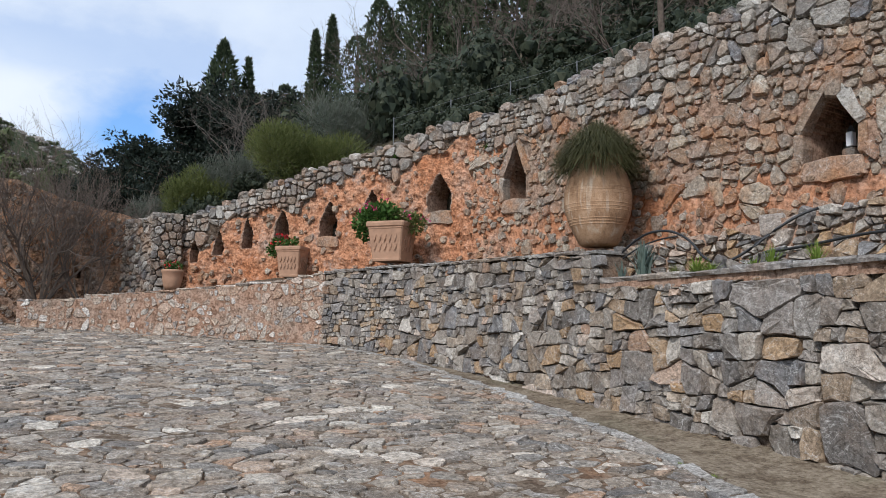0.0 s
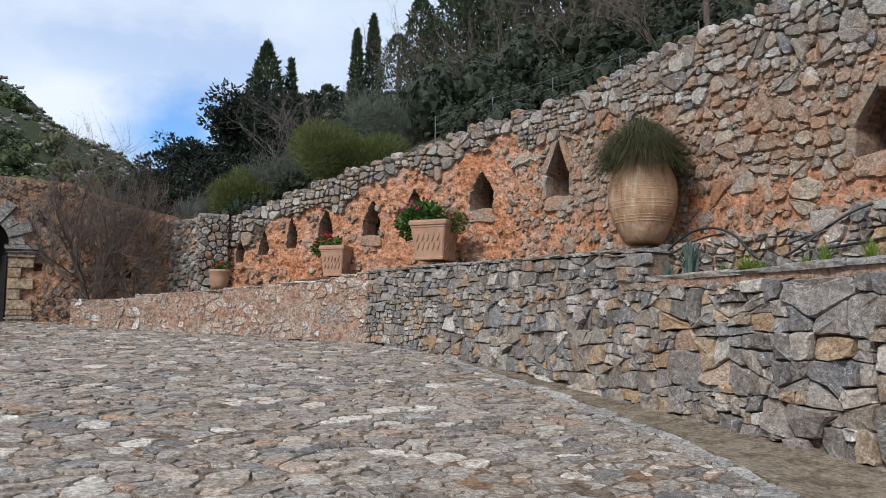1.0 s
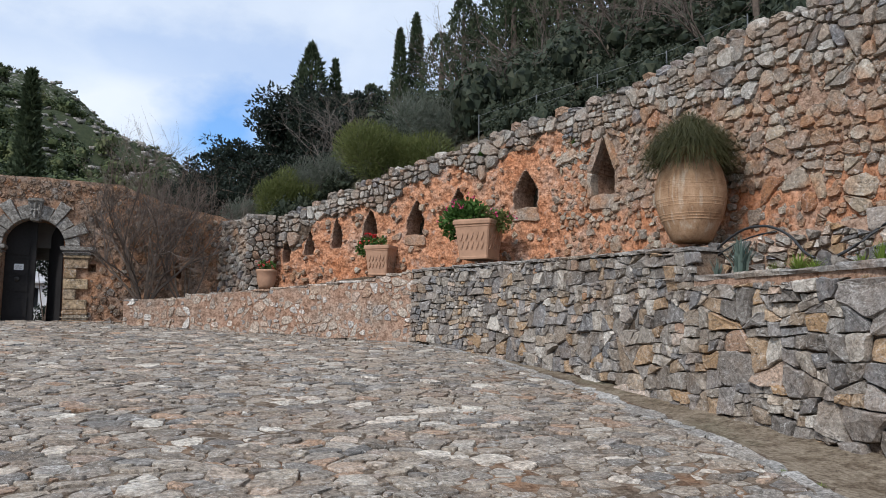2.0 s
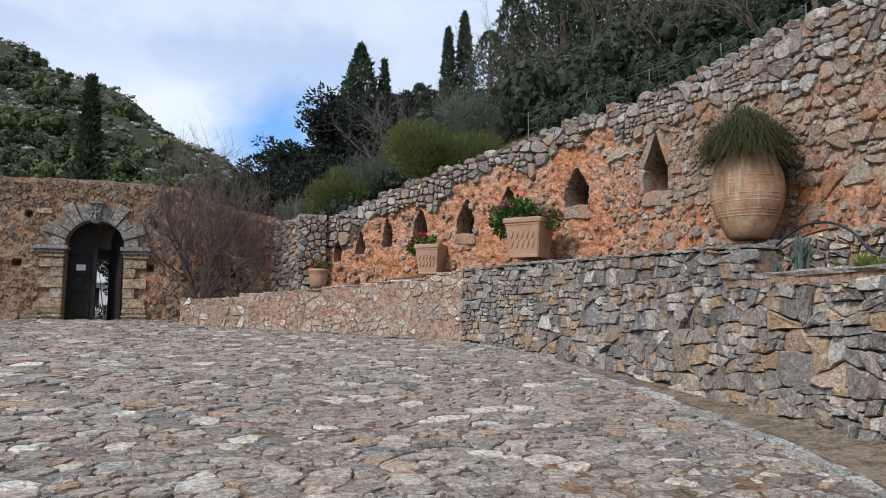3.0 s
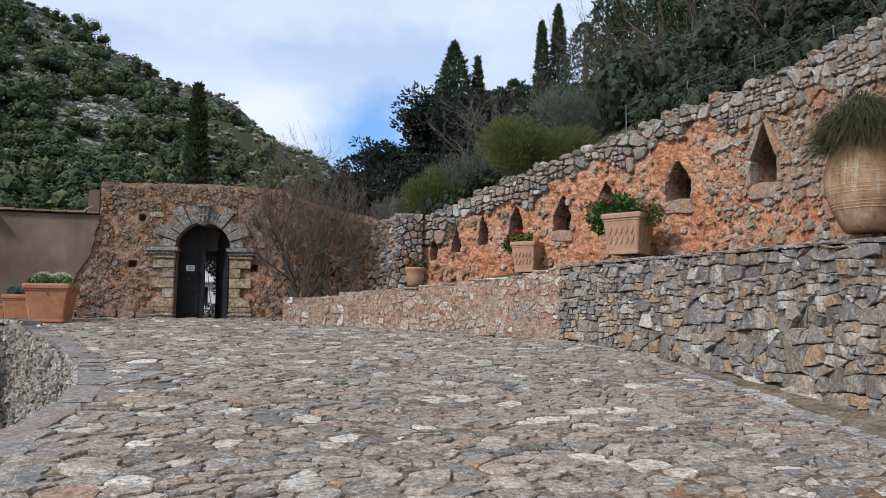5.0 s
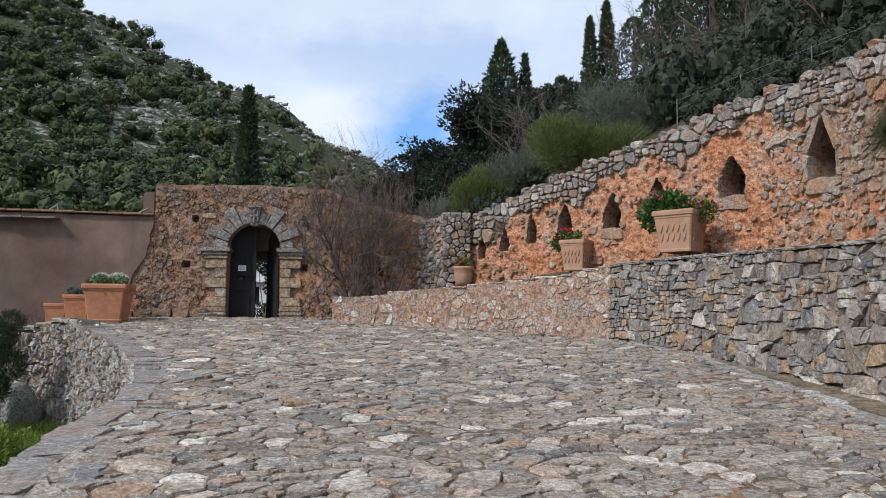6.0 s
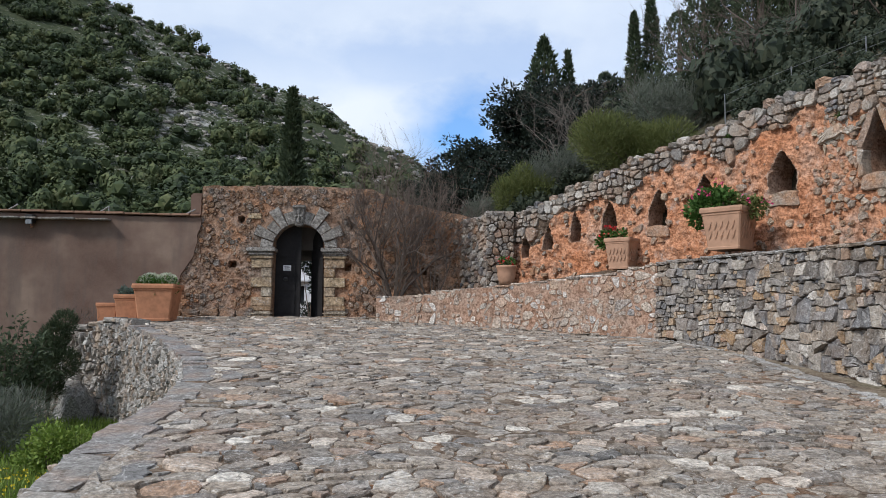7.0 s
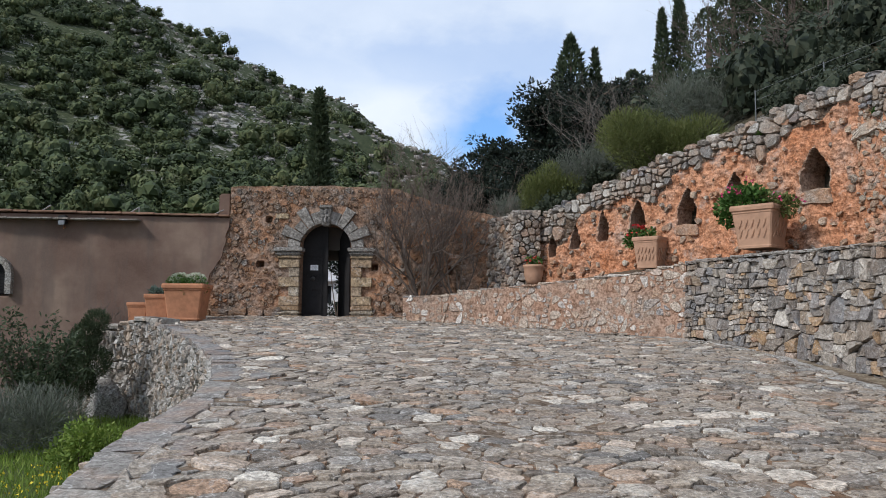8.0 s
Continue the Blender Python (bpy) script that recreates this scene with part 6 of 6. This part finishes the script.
def flowers(at, centres, rad, n, leaf, leafsize, petal, np_, seed, label, name="geranium", psize=0.05):
    r = np.random.default_rng(seed)
    ob = bush(name, at, centres, [rad] * len(centres), n, leafsize, leafsize * 0.8, leaf, seed, label, "plant", up=0.35, shell=0.3, stems=8)
    if np_:
        c, d = clumps(centres, [(a * 1.08) for a in [rad] * len(centres)], np_, r, 0.95)
        c[:, 2] = np.abs(c[:, 2]) + rad * 0.3
        V = []
        for p in c:
            k = r.normal(0, psize * 0.5, (9, 3)) + p
            v, q = leaf_quads(k, r.normal(0, 1, (9, 3)), psize, psize * 0.8, r)
            V.append(v)
        V = np.concatenate(V)
        big_mesh("blossom", V, np.arange(len(V)).reshape(-1, 4), petal).parent = ob
    return ob


P1 = (5.68, 14.12, 2.80)
square_planter("planter", P1, 0.80, 0.76, M_TERRA_PALE, "large square terracotta planter with raised swags on the terrace", -46, group="terracotta planters")
flowers((P1[0], P1[1], P1[2] + 0.68), [(-0.38, 0.22, 0.14), (-0.25, 0.1, 0.24), (-0.42, 0.35, 0.02), (-0.1, 0.0, 0.2)], 0.26, 1500, L_GERANIUM, 0.09, M_PINKPETAL, 14, 301, "bright green geranium with pink flowers in the planter")
flowers((P1[0], P1[1], P1[2] + 0.68), [(0.25, -0.25, 0.08), (0.1, -0.15, 0.12), (0.35, -0.35, 0.05)], 0.2, 900, L_BUSH, 0.06, M_PINKPETAL, 9, 302, "olive green bedding plant with small pink flowers in the planter")
P2 = (4.40, 16.72, 2.60)
square_planter("planter", P2, 0.60, 0.66, M_TERRA_PALE, "square terracotta planter on the terrace by the curved wall", -40, group="terracotta planters")
flowers((P2[0], P2[1], P2[2] + 0.6), [(-0.25, 0.15, 0.1), (-0.32, 0.28, 0.02), (-0.05, 0.0, 0.08)], 0.17, 700, L_GERANIUM, 0.07, M_RED, 10, 303, "geranium with red flowers in the planter", psize=0.06)
P3 = (2.12, 18.52, 2.33)
pot = thing("flower_pot", P3, "round pale clay flower pot in front of the pillar", "pot", "terracotta planters")
part_v("body", *lathe([(0.15, 0), (0.19, 0.1), (0.22, 0.25), (0.225, 0.38), (0.245, 0.40), (0.25, 0.45), (0.23, 0.455), (0.20, 0.40)], 28), M_TERRA_PALE, pot, local=True, smooth=True)
vs, fs = lathe([(0.205, 0.40), (0.1, 0.415), (0.005, 0.42)], 20)
part_v("soil", vs, fs, M_SOIL, pot, local=True)
flowers((P3[0], P3[1], P3[2] + 0.42), [(0, 0, 0.05), (-0.08, 0.02, 0.12), (0.1, 0, 0.1)], 0.11, 350, L_GERANIUM, 0.05, M_RED, 9, 304, "small geranium with red flowers in the clay pot", psize=0.05)

# the great jar with its feathery plant
PJ = (7.08, 9.40, 2.74)
jar = thing("storage_jar", PJ, "tall weathered clay storage jar with ribbed bands", "jar")
prof = [(0.25, 0.0), (0.29, 0.03), (0.345, 0.14), (0.42, 0.30), (0.48, 0.48), (0.502, 0.62), (0.502, 0.72), (0.49, 0.84), (0.465, 0.96), (0.425, 1.08), (0.37, 1.18), (0.33, 1.23), (0.35, 1.26), (0.375, 1.30), (0.375, 1.34), (0.33, 1.35), (0.30, 1.28)]
part_v("body", *lathe(prof, 48, 0.02), M_PITHOS, jar, local=True, smooth=True)
for h in (0.30, 0.34, 0.38, 0.50, 0.55, 0.60, 0.74, 0.79, 0.84):
    rr = float(np.interp(h, [b for _, b in prof[:12]], [a for a, _ in prof[:12]]))
    part_v("rib", *lathe([(rr - 0.01, h - 0.016), (rr + 0.002, h - 0.006), (rr + 0.002, h + 0.006), (rr - 0.01, h + 0.016)], 48, 0.02), M_PITHOS, jar, local=True, smooth=True)
vs, fs = lathe([(0.32, 1.27), (0.12, 1.29), (0.004, 1.30)], 24)
part_v("soil", vs, fs, M_SOIL, jar, local=True)
r = np.random.default_rng(310)
plant = thing("feathery_plant", (PJ[0], PJ[1], PJ[2] + 1.28), "drooping feathery green plant growing in the clay jar", "plant")
V, F = [], []
n = 5200
a = r.uniform(0, 2 * math.pi, n)
reach = 0.80 * r.random(n) ** 0.6 + 0.03
rise = r.uniform(0.25, 0.72, n) * (1 - 0.3 * reach / 0.65)
t = np.array([0, 0.35, 0.7, 1.0])
px = np.cos(a)[:, None] * reach[:, None] * t + r.normal(0, 0.045, (n, 4)) * t
py = np.sin(a)[:, None] * reach[:, None] * t + r.normal(0, 0.045, (n, 4)) * t
pz = rise[:, None] * np.sin(t * 2.2) - (reach * 0.75)[:, None] * t ** 2 * r.uniform(0.2, 1.0, (n, 1))
wd = 0.0022
side = np.stack([-np.sin(a), np.cos(a), np.zeros(n)], 1) * wd
P = np.stack([px, py, pz], 2)
V = np.stack([P - side[:, None], P + side[:, None]], 2).reshape(-1, 3)
base = np.arange(n) * 8
Q = np.concatenate([np.stack([base + 2 * k, base + 2 * k + 1, base + 2 * k + 3, base + 2 * k + 2], 1) for k in range(3)])
big_mesh("feather_foliage", V, Q, L_FEATHER).parent = plant
c, d = clumps([(0, 0, 0.18), (0.3, 0.2, 0.1), (-0.32, -0.15, 0.12), (0.2, -0.3, 0.08), (-0.2, 0.3, 0.1), (0.45, -0.1, -0.12), (-0.45, 0.1, -0.08)], [0.36, 0.24, 0.26, 0.24, 0.24, 0.2, 0.2], 3600, r, 0.2)
v, q = leaf_quads(c, d, 0.09, 0.012, r, 0.3)
big_mesh("fine_foliage", v, q, L_FEATHER).parent = plant

# a lantern in the first niche
nu, nz, nw, nh = NICHE_U[0]
lp = high.place(nu - 0.10, nz + 0.0, -0.30)
lantern = thing("lantern", lp, "small white candle lantern standing in the niche", "lantern")
part("base", box_bm(-0.07, -0.07, 0.0, 0.07, 0.07, 0.03, 0.008), M_IRON, lantern)
part("case", box_bm(-0.055, -0.055, 0.03, 0.055, 0.055, 0.26, 0.012), M_WHITEWASH, lantern, "white glazed case")
vs, fs = lathe([(0.085, 0.26), (0.05, 0.32), (0.02, 0.36), (0.004, 0.37)], 4)
part_v("cap", vs, fs, M_IRON, lantern, local=True)
lantern.matrix_world = Matrix.Translation(lp + Vector((0, 0, 0.15))) @ Matrix.Scale(0.8, 4)
part("plinth", box_bm(-0.1, -0.1, -0.17, 0.1, 0.1, 0.0, 0.02), M_WARM, lantern)

# ---- the bed near the jar: second tier of stones, hoses, tufts ----
tier = Line([(7.6, 3.0), (7.35, 5.0), (7.1, 6.4), (6.72, 7.2), (6.3, 7.75), (5.97, 8.12)], 1, 0.2)
wall_tier = thing("wall_tier", (0, 0, 0), "sloping second tier of rough grey stones above the coping", "wall", kind="structure")
tier_top = lambda x, y: float(np.interp(y, [3, 5.0, 6.4, 7.3, 8.12], [3.05, 2.98, 2.85, 2.70, 2.56]))
backing("core", tier, lambda x, y: 1.9, lambda x, y: tier_top(x, y) - 0.04, -0.01, wall_tier, M_MORTAR, 0.4)
r = np.random.default_rng(91)
out = []
for poly in split_cells(0, tier.length, 1.95, 3.1, lambda u, v, q: 0.010 + 0.07 * q ** 2.5, r, 1.2, 0.34, 2.2, 0.24):
    cu, cz = sum(p[0] for p in poly) / len(poly), sum(p[1] for p in poly) / len(poly)
    x, y = tier.at(cu)
    if cz > tier_top(x, y) - 0.05:
        continue
    s = stone(poly, r.uniform(0.006, 0.02), r.uniform(0.03, 0.09), 0.08, r, 0.14, 0.28, 0.14, 0.88)
    if s:
        out.append(s)
lay(out, tier.place, wall_tier, M_RUBBLE, "stone", 300, False)


def hose(name, pts, rad, label):
    p, s = smooth_line([(a, b) for a, b, _ in pts], 0.06)
    zs_ = np.interp(np.linspace(0, 1, len(p)), np.linspace(0, 1, len(pts)), [c for _, _, c in pts])
    k = np.ones(9) / 9
    zs_ = np.concatenate([zs_[:1]] * 4 + [zs_] + [zs_[-1:]] * 4)
    zs_ = np.convolve(zs_, k, "valid")
    ob = part_v(name, *tube([(a, b, c) for (a, b), c in zip(p, zs_)], [rad] * len(p), 8), M_HOSE, smooth=True)
    return tagged(ob, label, "hose")


hose("garden_hose", [(6.25, 8.35, 2.2), (6.35, 8.1, 2.45), (6.42, 7.7, 2.68), (6.45, 7.2, 2.72), (6.42, 6.8, 2.66), (6.32, 6.5, 2.45), (6.3, 6.35, 2.2)], 0.016, "black irrigation hose arching over the planting bed")
hose("garden_hose", [(6.3, 8.2, 2.25), (6.42, 7.9, 2.5), (6.5, 7.5, 2.6), (6.6, 7.2, 2.64)], 0.011, "thin black hose lying on the stones")
hose("garden_hose", [(6.45, 5.75, 2.3), (6.5, 5.5, 2.34), (6.55, 5.0, 2.4), (6.55, 4.2, 2.38)], 0.015, "black irrigation hose lying along the bed")
hose("garden_hose", [(6.4, 6.15, 2.2), (6.5, 6.0, 2.45), (6.68, 5.8, 2.66), (6.95, 5.5, 2.80)], 0.016, "brown dusty hose rising over the stones")


def tuft(name, x, y, z, n, length, width, material, seed, label, lean=0.5):
    r = np.random.default_rng(seed)
    ob = thing(name, (x, y, z), label, "plant", "tufts in the bed")
    a = r.uniform(0, 2 * math.pi, n)
    l = length * r.uniform(0.55, 1.1, n)
    out = lean * r.uniform(0.1, 1.0, n)
    t = np.array([0, 0.5, 1.0])
    px = (np.cos(a) * out * l)[:, None] * t ** 1.5 + (r.normal(0, 0.05, n) * length)[:, None]
    py = (np.sin(a) * out * l)[:, None] * t ** 1.5 + (r.normal(0, 0.05, n) * length)[:, None]
    pz = l[:, None] * (t - 0.35 * out[:, None] * t ** 2) - 0.03
    P = np.stack([px, py, pz], 2)
    w = np.array([1, 0.9, 0.1]) * width / 2
    side = np.stack([-np.sin(a), np.cos(a), np.zeros(n)], 1)
    V = np.stack([P - side[:, None] * w[None, :, None], P + side[:, None] * w[None, :, None]], 2).reshape(-1, 3)
    base = np.arange(n) * 6
    Q = np.concatenate([np.stack([base + 2 * k, base + 2 * k + 1, base + 2 * k + 3, base + 2 * k + 2], 1) for k in range(2)])
    big_mesh("leaf_tuft", V, Q, material).parent = ob
    return ob


tuft("spiky_plant", 6.10, 7.22, 2.12, 110, 0.46, 0.034, L_AGAVE, 1, "blue-grey spiky plant at the wall coping")
tuft("spiky_plant", 6.12, 7.65, 2.1, 40, 0.28, 0.016, L_AGAVE, 2, "small blue-grey spiky plant at the wall coping")
tuft("grass_tuft", 6.16, 6.42, 2.08, 110, 0.28, 0.014, L_GRASS, 3, "bright green grass tuft at the wall coping", 0.8)
tuft("grass_tuft", 6.14, 6.2, 2.08, 70, 0.22, 0.012, L_GRASS, 4, "bright green grass tuft at the wall coping", 0.8)
tuft("grass_tuft", 6.18, 6.8, 2.08, 50, 0.22, 0.012, L_BUSH, 5, "yellowing grass tuft at the wall coping", 0.7)
tuft("grass_tuft", 6.2, 5.45, 2.1, 80, 0.28, 0.014, L_GRASS, 6, "bright green grass tuft at the wall coping", 0.6)
tuft("grass_tuft", 6.22, 4.95, 2.1, 70, 0.28, 0.014, L_GRASS, 7, "bright green grass tuft at the wall coping", 0.6)
tuft("spiky_plant", 6.25, 5.7, 2.1, 40, 0.2, 0.02, L_GRASS, 8, "short green leafy plant in the bed", 0.9)
tuft("grass_tuft", kerb_x(4.75) + 0.05, 4.75, road_z(4.75) - 0.05, 60, 0.09, 0.008, L_GRASS, 9, "low green weed at the kerb", 1.2)
tuft("grass_tuft", kerb_x(5.05) - 0.1, 5.05, road_z(5.05), 40, 0.07, 0.008, L_GRASS, 10, "low green weed at the kerb", 1.2)
for k, (uu, zz) in enumerate(((high.u_at_y(14.95), 5.05), (high.u_at_y(12.9), 4.95), (high.u_at_y(14.9), 3.2))):
    p = high.place(uu, zz, 0.03)
    tuft("wall_weed", p.x, p.y, p.z, 40, 0.16, 0.03, L_GERANIUM, 20 + k, "small green weed growing out of the wall", 1.2)

# ---- pots along the garden edge ----
for k, (x, y, z, w, h, mat_) in enumerate(((-6.10, 18.95, 1.45, 0.98, 0.86, M_TERRA), (-6.92, 19.4, 1.32, 0.62, 0.76, M_TERRA), (-7.5, 19.62, 1.22, 0.5, 0.66, M_TERRA))):
    square_planter("planter", (x, y, z), w, h, mat_, "plain square terracotta planter on the road's edge" if k else "large plain square terracotta planter on the road's edge", 3 + 2 * k, False, "terracotta planters")
    part_n = (x, y, z + h * 0.88)
    if k == 0:
        flowers(part_n, [(-0.25, -0.1, 0.05), (0.25, -0.1, 0.05), (0, -0.2, 0.02)], 0.26, 1500, L_GERANIUM, 0.06, M_YELLOW, 0, 401, "green cushion plant spilling over the planter", "cushion_plant")
        for sx in (-0.17, 0.2):
            bush("cushion_plant", (x + sx, y - 0.05, z + h), [(0, 0, 0.1)], [(0.23, 0.23, 0.16)], 1200, 0.04, 0.02, L_WHITE, 402, "pale silvery cushion plant in the planter", "plant", up=0.4, shell=0.8, stems=3)
    elif k == 1:
        flowers(part_n, [(-0.1, -0.05, 0.10), (0.12, -0.05, 0.10)], 0.15, 500, L_AGAVE, 0.08, M_YELLOW, 0, 403, "grey-green succulent in the planter", "succulent")
    elif k == 2:
        bare_tree("dry_plant", (x - 0.62, y - 0.05, z), 9, 404, M_TWIG_GREY, "dry grey bramble spilling over the edge", 0.9, 1.4, 3, 3, 0.012, category="plant")

# ---- the garden below the road ----


def gz(x, y):
    return float(ground_z(x, y)) + 0.03


r = np.random.default_rng(500)
V, base_n = [], 0
n = 30000
yy = r.uniform(3.5, 19, n)
lx = np.interp(yy, [a for a, _ in ROAD_LEFT], [b for _, b in ROAD_LEFT])
xx = lx - 0.05 - 7.5 * r.random(n) ** 1.2
zz = ground_z(xx, yy) + 0.02
c = np.stack([xx, yy, zz], 1)
o = np.stack([np.zeros(n), np.zeros(n), np.ones(n)], 1)
v, q = leaf_quads(c, o, 0.17, 0.016, r, 0.6)
tagged(big_mesh("grass", v, q, L_GRASS), "rough green grass in the garden below the road", "grass", kind="stuff")
n = 420
yy = r.uniform(5.5, 11, n)
xx = np.interp(yy, [a for a, _ in ROAD_LEFT], [b for _, b in ROAD_LEFT]) - 0.25 - 3.5 * r.random(n)
c = np.stack([xx, yy, ground_z(xx, yy) + r.uniform(0.08, 0.2, n)], 1)
c = np.repeat(c, 4, 0) + r.normal(0, 0.012, (4 * n, 3))
v, q = leaf_quads(c, r.normal(0, 1, (4 * n, 3)), 0.035, 0.03, r)
tagged(big_mesh("yellow_flowers", v, q, M_YELLOW), "tiny yellow wild flowers among the grass", "flowers", kind="stuff")

bush("geranium_bush", (-5.05, 11.4, gz(-5.05, 11.4)), [(0, 0, 0.24), (0.3, 0, 0.22), (-0.3, 0.1, 0.2), (0.1, -0.15, 0.42), (-0.08, 0.1, 0.48), (0.35, 0, 0.4)], [0.24] * 6, 2400, 0.065, 0.045, L_GRASS, 501, "bright green leafy bush below the retaining wall")
bush("weed_bush", (-3.75, 9.6, gz(-3.75, 9.6)), [(0, 0, 0.15), (0.3, 0.1, 0.15), (-0.25, 0, 0.2)], [0.26] * 3, 1500, 0.08, 0.02, L_AGAVE, 502, "feathery grey-green weed by the edging slabs", up=0.6)
bush("lavender_bush", (-7.35, 13.2, gz(-7.35, 13.2)), [(x, y, z) for x in (-1.1, -0.4, 0.3, 0.9) for y in (-0.3, 0.3) for z in (0.35, 0.6)], [0.45] * 16, 15000, 0.16, 0.012, L_LAVENDER, 503, "wide grey-green lavender below the retaining wall", up=0.8)
bush("lavender_bush", (-8.6, 11.8, gz(-8.6, 11.8)), [(x, y, z) for x in (-1.0, -0.3, 0.5) for y in (-0.3, 0.3) for z in (0.3, 0.55)], [0.5] * 12, 11000, 0.16, 0.012, L_LAVENDER, 504, "wide grey-green lavender in the garden", up=0.8)
bush("rosemary_bush", (-7.95, 17.6, gz(-7.95, 17.6)), [(0, 0, 0.8), (0.3, 0, 1.3), (-0.3, 0, 1.2), (0.1, 0, 1.9), (-0.1, 0.2, 1.6), (0.3, 0, 2.2)], [0.32, 0.34, 0.32, 0.3, 0.32, 0.25], 14000, 0.11, 0.013, L_CYPRESS, 505, "tall dark green rosemary bush by the building", up=0.9)
# a laurel with rising leafy boughs
r = np.random.default_rng(506)
laurel = thing("laurel", (-8.15, 16.2, gz(-8.15, 16.2)), "dark leafy laurel with spreading boughs by the building", "tree")
bs, cc = [], []
for k in range(22):
    a = r.uniform(0, 6.28)
    e = Vector((math.cos(a) * r.uniform(0.5, 1.3), math.sin(a) * 0.6, r.uniform(0.9, 2.3)))
    bs.append(tube([(0, 0, 0), e * 0.55 + Vector((0, 0, 0.1)), e], [0.035, 0.02, 0.006], 5))
    for t in np.linspace(0.3, 1.05, 26):
        cc.append(tuple(e * t + Vector((0, 0, 0.1 * math.sin(t * 3)))))
cc = np.repeat(np.array(cc), 9, 0) + r.normal(0, 0.10, (len(cc) * 9, 3))
v, q = leaf_quads(cc, r.normal(0, 1, cc.shape), 0.12, 0.045, r, 0.3)
part_v("bough_frame", *joined(bs), M_BARK, laurel, local=True)
big_mesh("foliage", v, q, L_CYPRESS).parent = laurel
bare_tree("dry_shrub", (-5.2, 8.1, gz(-5.2, 8.1)), 7, 507, M_TWIG, "dry leafless shrub in the garden grass", 1.1, 0.8, 3, 3, 0.014, category="shrub")
bush("broadleaf_plant", (-8.4, 10.6, gz(-8.4, 10.6)), [(0, 0, 0.35), (0.3, 0.1, 0.25)], [0.4, 0.35], 260, 0.34, 0.1, L_CYPRESS, 508, "dark broad-leaved plant in the garden", "plant", up=0.5)
boulder = thing("boulder", (-7.7, 18.4, gz(-7.7, 18.4) + 0.05), "large pale boulder at the foot of the retaining wall", "boulder")
bm = bmesh.new()
bmesh.ops.create_icosphere(bm, subdivisions=4, radius=0.5)
for v_ in bm.verts:
    d_ = v_.co.normalized()
    cut = min(0.5, *(0.36 / max(0.05, d_.dot(Vector(k_).normalized())) for k_ in ((1, -0.6, 0.2), (-0.8, -1, 0.5), (0.2, -0.5, 1), (-1, 0.3, 0.1), (0.3, -1, -0.2), (0.9, 0.2, 0.9))))
    v_.co = Vector((d_.x * 0.9, d_.y * 0.8, d_.z * 1.25)) * cut * (1 + 0.10 * noise.noise(d_ * 3.1) + 0.07 * noise.noise(d_ * 9))
    v_.co.z += 0.3
part("rock", bm, M_KERB, boulder)
# a tree in the courtyard, seen through the open leaf
bush("courtyard_tree", (-3.75, 28.0, 1.5), [(0, 0, 2.0), (0.3, 0, 1.7), (-0.3, 0, 2.3), (0.25, 0, 1.1), (0.4, 0.2, 2.3)], [(0.6, 0.4, 0.4), (0.45, 0.4, 0.35), (0.65, 0.5, 0.42), (0.3, 0.25, 0.32), (0.55, 0.4, 0.4)], 3200, 0.12, 0.06, L_PINE, 509, "dark leafy tree in the courtyard", "tree")
bush("courtyard_bush", (-4.15, 29.5, 1.5), [(0, 0, 0.3), (0.3, 0, 0.25)], [0.3, 0.28], 700, 0.1, 0.05, L_PINE, 510, "dark bush below the courtyard window")
